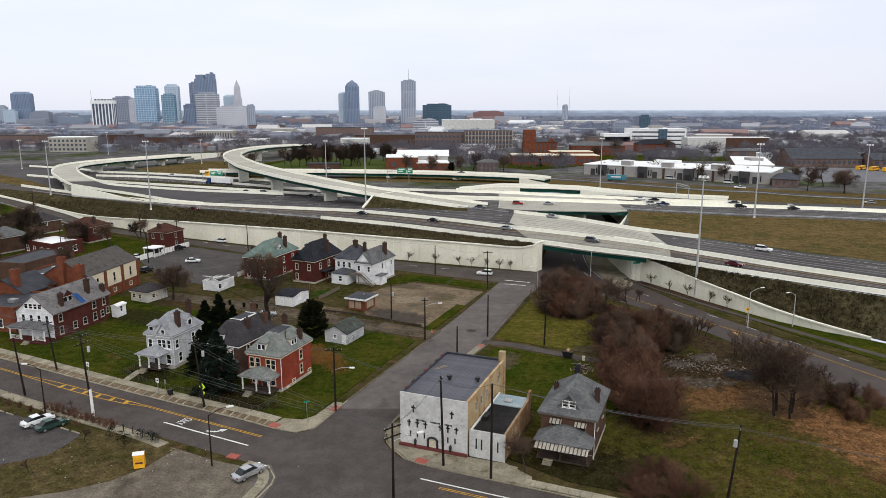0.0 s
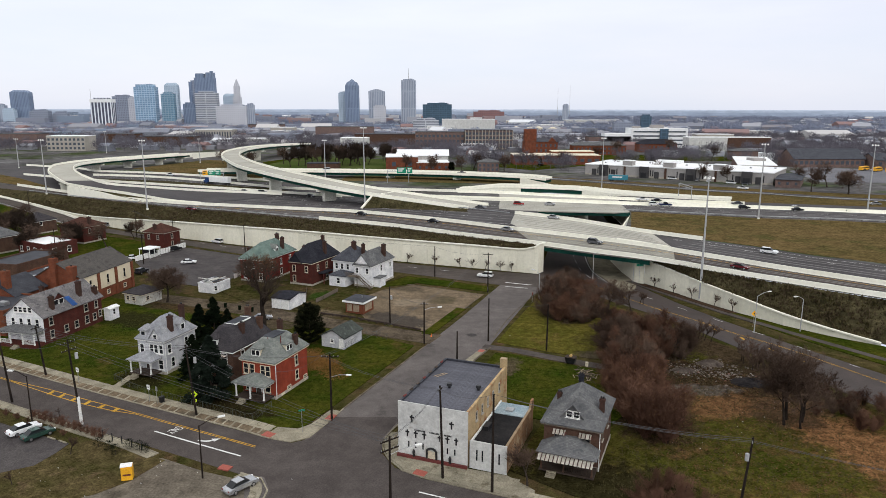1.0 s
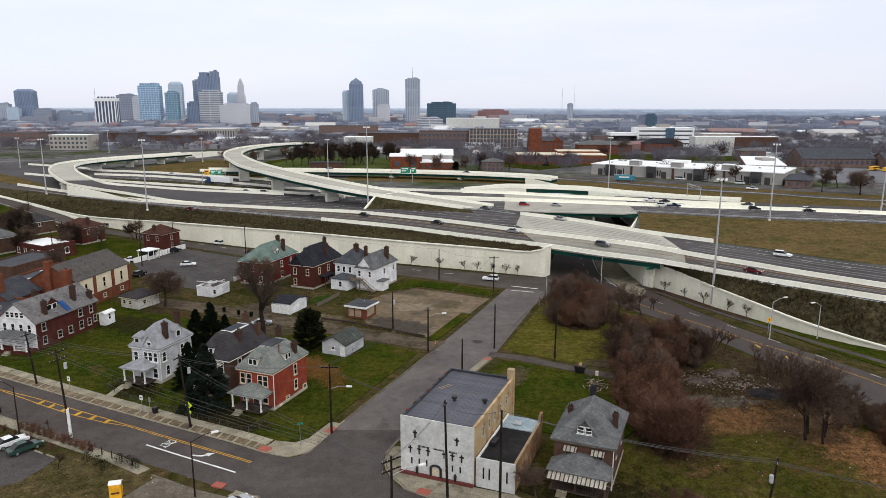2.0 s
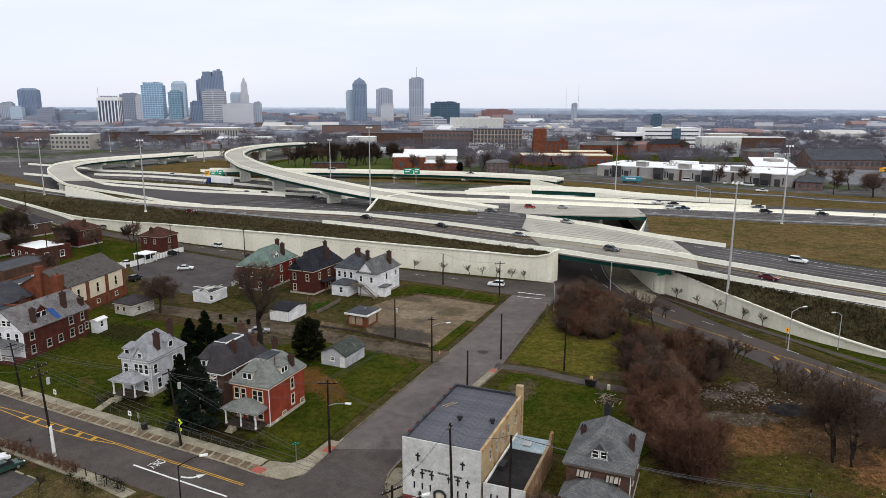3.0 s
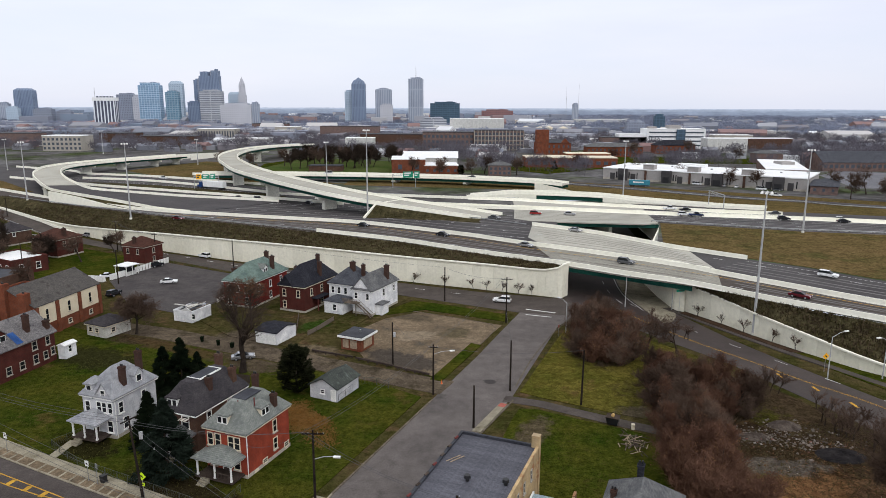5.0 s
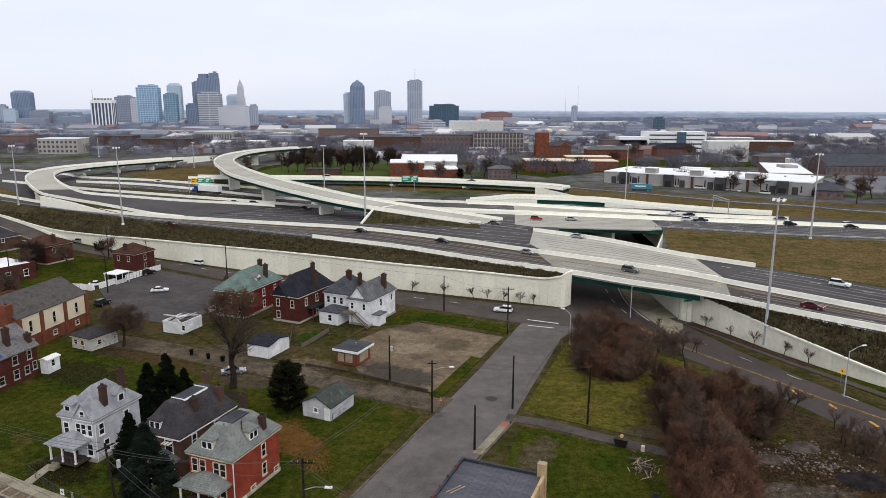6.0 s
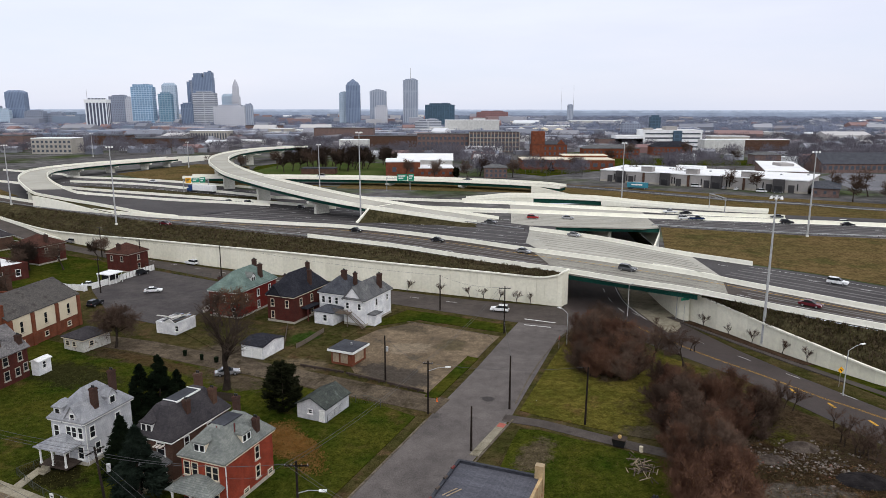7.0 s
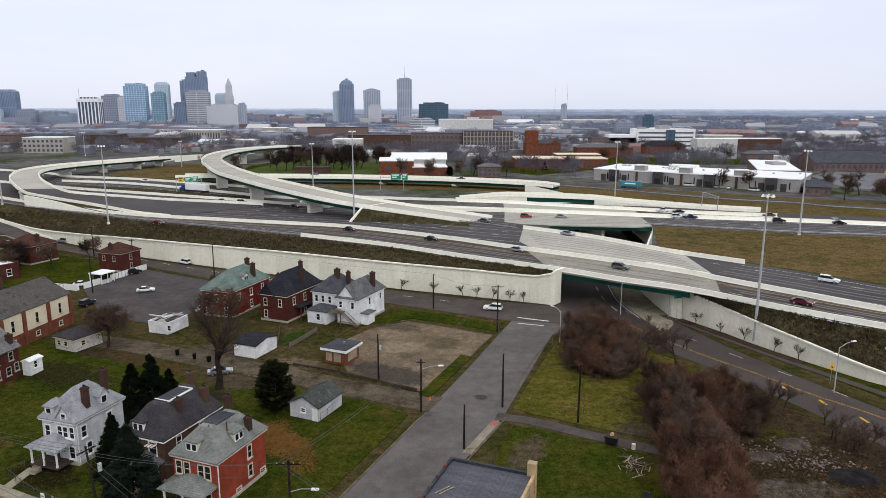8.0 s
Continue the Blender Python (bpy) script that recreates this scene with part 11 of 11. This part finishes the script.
def trailer(x, y, z, rot, label):
    """A parked box trailer on two axles with a landing leg."""
    c = thing("trailer", x, y, z, rot, label, "trailer", "works vehicles")
    bm = boxbm(-5.4, 5.4, -1.25, 1.25, 1.0, 3.7)
    bmesh.ops.bevel(bm, geom=[e for e in bm.edges], offset=0.06, segments=1, affect="EDGES")
    part("body", bm, PAINT["teal"], c)
    part("side_stripe", boxbm(-3.2, 2.4, -1.27, -1.252, 2.2, 2.9), M["trim_white"], c)
    part("chassis", boxbm(-5.2, 5.0, -0.5, 0.5, 0.75, 0.99), M["black"], c)
    part("landing_leg", boxbm(3.4, 3.6, -0.6, 0.6, 0.0, 0.74), M["steel"], c)
    for xx in (-4.2, -3.0):
        for sy in (-1, 1):
            bm = bmesh.new()
            tube(bm, (0, -0.15, 0), (0, 0.15, 0), 0.48, 0.48, 14)
            part("wheel", bm, M["rubber"], c, "", pose(xx, sy * 1.05, 0.48))
    return c


trailer(100.3, 400.8, TABLE - 0.02, -20, "teal box trailer parked before the works building")
for x, y, r, k, col, lb in ((134.6, 410.2, -35, "van", "white", "white van parked before the works building"), (146.5, 401.5, 55, "suv", "silver", "silver car parked before the works building"), (151.5, 398.0, 55, "sedan", "white", "white sedan parked before the works building"), (160.0, 387.6, -35, "van", "white", "white van parked before the works building"), (155.4, 361.5, -35, "pickup", "white", "white pickup truck on the works drive"), (166.5, 384.0, -35, "sedan", "grey", "grey sedan parked before the works building")):
    car(x, y, TABLE + 0.03, r, k, col, lb, group="works vehicles")
HW = "driving on the elevated highway"
A_DIR = -36
for x, y, z, r, k, col, lb in (
    (-32.4, 270.5, 8.0, -27, "sedan", "black", "black sedan " + HW), (-4, 253, 8.0, -31, "sedan", "black", "black sedan " + HW), (21.5, 236.0, 8.02, -36, "sedan", "silver", "silver sedan " + HW),
    (46.3, 213.3, 8.03, -38, "suv", "grey", "dark grey sport utility car on the bridge deck"), (77.2, 180.5, 8.0, -44, "sedan", "maroon", "maroon sedan " + HW), (93.8, 199.8, 7.97, -41, "suv", "white", "white sport utility car on the ramp lanes"),
    (41.3, 262.4, 8.03, -42, "sedan", "silver", "silver sedan crossing the ramp deck"), (15.2, 289.0, 8.0, -30, "sedan", "grey", "dark grey sedan on the main carriageway"), (32.2, 299.6, 8.0, -12, "suv", "red", "red sport utility car on the main carriageway"),
    (45.5, 299.0, 8.03, -8, "sedan", "silver", "silver sedan on the rear bridge deck"), (94.9, 298.0, 7.93, -8, "pickup", "navy", "dark blue pickup truck on the main carriageway"), (90.6, 299.4, 7.93, -8, "suv", "white", "white sport utility car on the main carriageway"),
    (125.3, 289.8, 7.93, -8, "suv", "black", "black sport utility car on the main carriageway"), (146.5, 288.8, 7.93, -7, "suv", "white", "white sport utility car on the main carriageway"), (145.2, 285.0, 7.93, -7, "sedan", "black", "black sedan on the main carriageway"),
    (165.9, 282.8, 7.93, -7, "sedan", "grey", "grey sedan on the main carriageway"), (90.2, 315.4, 7.93, 170, "pickup", "white", "white pickup truck on the far carriageway"), (95.4, 312.6, 7.93, 170, "sedan", "black", "black sedan on the far carriageway"),
    (128, 303.5, 7.93, 172, "sedan", "grey", "grey sedan on the far carriageway"), (188, 303.0, 7.93, 172, "sedan", "silver", "silver sedan on the far carriageway"),
    (-62.9, 326.6, 7.93, -30, "sedan", "black", "black sedan on the main carriageway"), (-173.0, 373, 7.93, -27, "sedan", "grey", "grey sedan on the main carriageway"), (-148.7, 358, 7.93, -27, "sedan", "black", "black sedan on the main carriageway"),
    (-136.8, 396, 7.97, -27, "sedan", "black", "black sedan on the far carriageway"), (-99.1, 344, 7.93, -28, "sedan", "silver", "silver sedan on the main carriageway"), (-88.9, 339.5, 7.93, -28, "suv", "silver", "silver sport utility car on the main carriageway"),
    (-103.5, 283.5, 8.0, -27, "sedan", "maroon", "maroon sedan " + HW), (-168.7, 428, 7.93, 153, "pickup", "white", "white pickup truck on the far carriageway"),
):
    car(x, y, z, r, k, col, lb, group="highway cars")
for x, y, z, r, k, col, lb in ((-108, 392, 16.05, -57, "sedan", "silver", "silver sedan on the curved flyover"), (-87, 364, 15.3, -53, "sedan", "black", "black sedan on the curved flyover"), (-144, 470, 17.45, 105, "sedan", "black", "black sedan on the curved flyover"), (-154, 520, 17.4, 97, "sedan", "grey", "grey sedan on the curved flyover"), (-60, 337, 13.55, -48, "suv", "grey", "grey sport utility car on the curved flyover"), (-244, 460, 12.5, 90, "sedan", "grey", "grey sedan on the loop ramp"), (-222, 405, 11.5, 120, "sedan", "black", "black sedan on the loop ramp"), (-236, 510, 12.2, 70, "sedan", "black", "black sedan on the loop ramp"), (10, 406, 11.55, 155, "sedan", "grey", "grey sedan on the far flyover"), (-72, 424, 11.45, 175, "van", "white", "white van on the far flyover")):
    car(x, y, z, r, k, col, lb, group="flyover cars")
car(-26.9, 87.6, 0.06, 52, "sedan", "silver", "silver sedan parked at the yard corner", group="parked cars")
car(-64.8, 103.4, 0.06, 55, "sedan", "white", "white sedan parked in the asphalt lot", group="parked cars")
car(-61.8, 101.9, 0.06, 55, "sedan", "green", "dark green sedan parked in the asphalt lot", group="parked cars")
car(-83.8, 254.0, 0.06, 150, "suv", "white", "white sport utility car on the frontage road", group="parked cars")
car(-142.2, 290.0, 0.06, 150, "suv", "silver", "silver car on the frontage road", group="parked cars")
car(-94.2, 240.4, 0.06, 60, "suv", "black", "black sport utility car by the white fence", group="parked cars")
car(-91.4, 206.8, 0.06, 80, "suv", "black", "black sport utility car behind the church hall", group="parked cars")
car(-82.0, 220.0, 0.06, 15, "sedan", "white", "white sedan parked in the patched lot", group="parked cars")
car(-43.0, 160.6, 0.06, 20, "sedan", "silver", "old silver sedan parked beside the bare tree", group="parked cars")
car(-102.5, 226.0, 0.06, 20, "sedan", "white", "white sedan parked behind the fence", group="parked cars")
car(12, 202.6, 0.06, 165, "suv", "white", "white sport utility car on the frontage road", group="parked cars")
car(-79.5, 110.5, 0.06, 150, "sedan", "black", "black car parked beside the lot hedge", group="parked cars")
for k, (x, y) in enumerate(((262, 396), (268, 397), (252, 420), (241, 448), (290, 470), (284, 472))):
    car(x, y, 7.92, 40 * k, "sedan", ("silver", "white", "grey")[k % 3], "distant sedan in the school car park", group="parked cars")
for k in range(6):
    b = thing("school_bus", 286 + k * 5.0, 474 - k * 6.5, 7.92, 35, "yellow school bus parked in a row", "bus", "school buses")
    part("body", boxbm(-5.2, 4.2, -1.2, 1.2, 0.5, 2.9), M["yellow_box"], b)
    part("hood", boxbm(4.2, 5.6, -1.0, 1.0, 0.5, 1.7), M["yellow_box"], b)
    part("window_row", boxbm(-4.9, 4.0, -1.23, 1.23, 1.7, 2.35), M["carglass"], b)
    for sx in (-3, 4.3):
        bm = bmesh.new()
        tube(bm, (sx, -1.22, 0.5), (sx, 1.22, 0.5), 0.5, 0.5, 12)
        part("wheel", bm, M["rubber"], b)


def semi(x, y, z, rot, cab, label):
    t = thing("semi_truck", x, y, z, rot, label, "truck", "trucks")
    part("trailer", boxbm(-8.5, 5.4, -1.28, 1.28, 1.15, 4.0), M["roof_white"], t)
    part("cab", boxbm(6.0, 8.3, -1.2, 1.2, 0.6, 3.5), PAINT[cab], t)
    part("hood", boxbm(8.3, 9.8, -1.0, 1.0, 0.6, 1.9), PAINT[cab], t)
    part("windscreen", boxbm(8.28, 8.34, -1.1, 1.1, 2.0, 3.1), M["carglass"], t)
    part("chassis", boxbm(-8.4, 9.4, -0.5, 0.5, 0.6, 1.14), M["black"], t)
    for sx in (-7.4, -6.2, 5.2, 6.4, 9.0):
        for sy in (-1, 1):
            bm = bmesh.new()
            tube(bm, (sx, sy * 0.85, 0.5), (sx, sy * 1.25, 0.5), 0.5, 0.5, 12)
            part("wheel", bm, M["rubber"], t)


semi(-124, 381, 7.94, 153, "blue", "white semi trailer with a blue cab on the carriageway")

# ---------- loose things ----------
def bin_(x, y, rot, label, material="black"):
    b = thing("wheelie_bin", x, y, 0.12, rot, label, "bin", "wheelie bins")
    bm = bmesh.new()
    ring_stack(bm, [[(-0.27, -0.3, 0.05), (0.27, -0.3, 0.05), (0.27, 0.3, 0.05), (-0.27, 0.3, 0.05)], [(-0.34, -0.38, 1.0), (0.34, -0.38, 1.0), (0.34, 0.38, 1.0), (-0.34, 0.38, 1.0)]])
    part("body", bm, M[material], b)
    part("lid", boxbm(-0.36, 0.36, -0.42, 0.4, 1.0, 1.08), M[material], b)
    for s in (-0.25, 0.25):
        bm = bmesh.new()
        tube(bm, (s - 0.05, 0.33, 0.1), (s + 0.05, 0.33, 0.1), 0.1, 0.1, 8)
        part("wheel", bm, M["rubber"], b)


for x, y, r in ((-54.8, 170.6, 10), (-50.6, 168.4, 25), (-47.2, 167.0, -10)):
    bin_(x, y, r, "dark green wheelie bin standing by the alley", "needles")
bin_(-48.0, 114.3, -25, "black wheelie bin beside the footpath")
bin_(-22.5, 150.4, 10, "dark wheelie bin behind the garage")
db = thing("donation_box", -42.8, 90.0, 0.06, 15, "yellow metal collection box on the sandy yard", "collection box")
part("body", boxbm(-0.7, 0.7, -0.55, 0.55, 0.05, 2.0), M["yellow_box"], db)
part("roof", gable_roof(-0.7, 0.7, -0.55, 0.55, 2.02, 0.25, 0.06, "x", 0.05), M["trim_white"], db)
part("chute", boxbm(-0.45, 0.45, -0.7, -0.551, 1.35, 1.75), M["yellow_box"], db)
part("lettering", boxbm(-0.5, 0.5, -0.57, -0.551, 0.7, 0.95), M["red_trim"], db)
du = thing("dumpster", 24.6, 132.9, 0.1, -25, "dark metal dumpster with a tan sack inside", "dumpster")
bm = bmesh.new()
ring_stack(bm, [[(-0.8, -0.6, 0.15), (0.8, -0.6, 0.15), (0.8, 0.6, 0.15), (-0.8, 0.6, 0.15)], [(-1.0, -0.8, 1.3), (1.0, -0.8, 1.3), (1.0, 0.8, 1.3), (-1.0, 0.8, 1.3)]])
part("bin_body", bm, M["black"], du)
part("bin_rim", boxbm(-1.05, 1.05, -0.85, 0.85, 1.3, 1.38), M["wood_dark"], du)
for sx in (-0.6, 0.6):
    part("caster", boxbm(sx - 0.08, sx + 0.08, -0.4, 0.4, 0, 0.16), M["rubber"], du)
bm = bmesh.new()
bmesh.ops.create_icosphere(bm, subdivisions=2, radius=0.3)
for v in bm.verts:
    v.co += 0.12 * noise.noise_vector(v.co * 3)
    v.co.z = v.co.z * 1.3 + 1.5
part("rubbish_bag", bm, M["sack"], du, "tan rubbish sack")
bm = bmesh.new()
tube(bm, (0, 0, 0), (0, 0, 0.85), 0.3, 0.3, 10)
tagged(part("barrel", bm, M["trim_cream"], None, "", pose(27.4, 131.2, 0.12)), "rusty cream barrel beside the timber pile", "barrel")
sp = thing("timber_pile", 26.2, 126.6, 0.12, 0, "heap of broken timber and boards on the grass", "debris")
rr = random.Random(8)
for k in range(60):
    L = rr.uniform(0.3, 1.1)
    part("plank", boxbm(-L, L, -0.06, 0.06, -0.025, 0.025), M["wood_dark"] if k % 3 == 1 else M["wood_pale"] if k % 3 else M["wood_grey"], sp, "", pose(rr.gauss(0, 0.9), rr.gauss(0, 1.4), 0.08 + rr.random() * 0.5, rr.gauss(0, 6), rr.gauss(0, 7), rr.uniform(0, 180)))


def heap(x, y, r, h, material, label, seed):
    bm = bmesh.new()
    n = 36
    rows = []
    for i in range(15):
        t = i / 14
        rows.append([bm.verts.new((x + r * (1 - t) * 1.5 * math.cos(6.283 * k / n), y + r * (1 - t) * math.sin(6.283 * k / n), 0.05 + h * math.sin(t * 1.57) * (1 + 0.35 * noise.noise((k * 0.3, t * 4, seed))) + 0.16 * t * (1 - t) * 4 * noise.noise((k * 1.7, t * 21, seed)))) for k in range(n)])
    for a, b in zip(rows, rows[1:]):
        for k in range(n):
            bm.faces.new((a[k], a[(k + 1) % n], b[(k + 1) % n], b[k]))
    return tagged(part("rubble_mound", bm, M[material]), label, "mound", "mounds")


heap(51.8, 132.6, 1.9, 0.8, "rubble", "grey heap of broken rubble in the field", 1)
dr = np.random.default_rng(41)
V, Fc = [], []
for k in range(520):
    cx, cy, sp = ((50.5, 130.5, 3.6), (46.0, 129.0, 2.6), (54.0, 127.0, 3.0), (33.0, 124.0, 1.6))[k % 4]
    x, y, r_ = dr.normal(cx, sp), dr.normal(cy, sp * 0.7), dr.uniform(0.06, 0.24)
    p_ = np.array([(-1, -1, 0), (1, -1, 0), (1, 1, 0), (-1, 1, 0), (0.2, 0.1, 1)]) * (r_, r_ * dr.uniform(0.5, 1.2), r_) * dr.uniform(0.7, 1.2, (5, 3))
    a_ = dr.uniform(0, 6.28)
    V.append(np.c_[p_[:, 0] * math.cos(a_) - p_[:, 1] * math.sin(a_) + x, p_[:, 0] * math.sin(a_) + p_[:, 1] * math.cos(a_) + y, p_[:, 2] + 0.13])
    Fc.append(np.array([(0, 1, 4), (1, 2, 4), (2, 3, 4), (3, 0, 4)]) + 5 * k)
stuff_mesh("debris", np.concatenate(V), np.concatenate(Fc), island_mat("mixed_debris", [(0.0, (0.10, 0.085, 0.07)), (0.35, (0.05, 0.04, 0.034)), (0.6, (0.16, 0.13, 0.11)), (0.88, (0.22, 0.20, 0.18)), (0.95, (0.14, 0.06, 0.045))]), "scattered stones, bricks and broken boards in the field", "debris")
heap(55.6, 123.2, 2.6, 0.8, "coal", "black burnt heap beside the thicket", 2)
heap(45.5, 129.0, 1.8, 0.4, "rubble", "low heap of rubble at the thicket edge", 3)
for nm, n_, cx, cy, sx, sy, s0, s1, mt, lb in (("rubble_stones", 520, 47.0, 129.0, 4.2, 1.8, 0.04, 0.15, "rubble", "scattered broken rubble stones"), ("litter", 45, 44, 108, 13, 12, 0.03, 0.09, "trim_white", "scattered pale litter on the rough field"), ("street_litter", 30, -45, 90, 9, 5, 0.03, 0.08, "trim_white", "scraps of litter on the sandy yard")):
    verts, faces = [], []
    for k in range(n_):
        c = Vector((rr.gauss(cx, sx), rr.gauss(cy, sy), 0.17))
        s = rr.uniform(s0, s1)
        b = len(verts)
        turn = Matrix.Rotation(rr.uniform(0, 6.283), 3, (rr.gauss(0, 1), rr.gauss(0, 1), rr.gauss(0, 1) + 0.1))
        for q in ((-1, -1, -0.6), (1, -0.8, -0.5), (0.1, 1, -0.6), (0, 0, 0.7)):
            verts.append(c + turn @ Vector([v * s * rr.uniform(0.4, 1.3) for v in q]))
        faces += [(b, b + 1, b + 3), (b + 1, b + 2, b + 3), (b + 2, b, b + 3), (b, b + 2, b + 1)]
    me = mesh_from(nm, verts, faces)
    me.materials.append(M[mt])
    tagged(new(nm, me), lb, nm.replace("_", " "), "", "stuff")
bm = bmesh.new()
tube(bm, (0, 0, 0), (0, 0, 0.05), 0.18, 0.18, 8)
tube(bm, (0, 0, 0.05), (0, 0, 0.75), 0.15, 0.03, 10)
cone_me = bpy.data.meshes.new("traffic_cone")
bm.to_mesh(cone_me)
bm.free()
cone_me.materials.append(M["orange_cone"])
tagged(part("traffic_cone", cone_me, None, None, "", pose(-3.0, 148.8, 0.06)), "orange traffic cone at the lot corner", "cone")
# overgrown dark hedge between the parking lot and the footpath
for k in range(12):
    f_ = k / 11
    plant("shrub", shrub[k % 2], -66.4 + 14.2 * f_, 108.6 - 7.0 * f_, 0.1, 73 * k, 0.5 + 0.08 * (k % 3), "dark overgrown hedge shrub beside the parking lot", "shrub", "hedge shrubs")
# low hedge between the yard and the footpath
for k in range(9):
    plant("shrub", shrub[k % 2], -79 + k * 2.6, 113.4 - 1.38 * k, 0.1, 50 * k, 0.42, "low bare hedge shrub beside the footpath", "shrub", "hedge shrubs")
ev = conifer_meshes(8, 1.5, 0.9, "needles", 1200, True)
for x, y in ((-47.5, 96.5), (-46.2, 98.2), (-43.4, 96.9), (-44.6, 97.8), (-49.0, 97.6), (-51.0, 98.6)):
    plant("evergreen_shrub", ev, x, y, 0.1, 40 * x, 1.0, "small dark evergreen shrub beside the yard", "shrub", "evergreen shrubs")
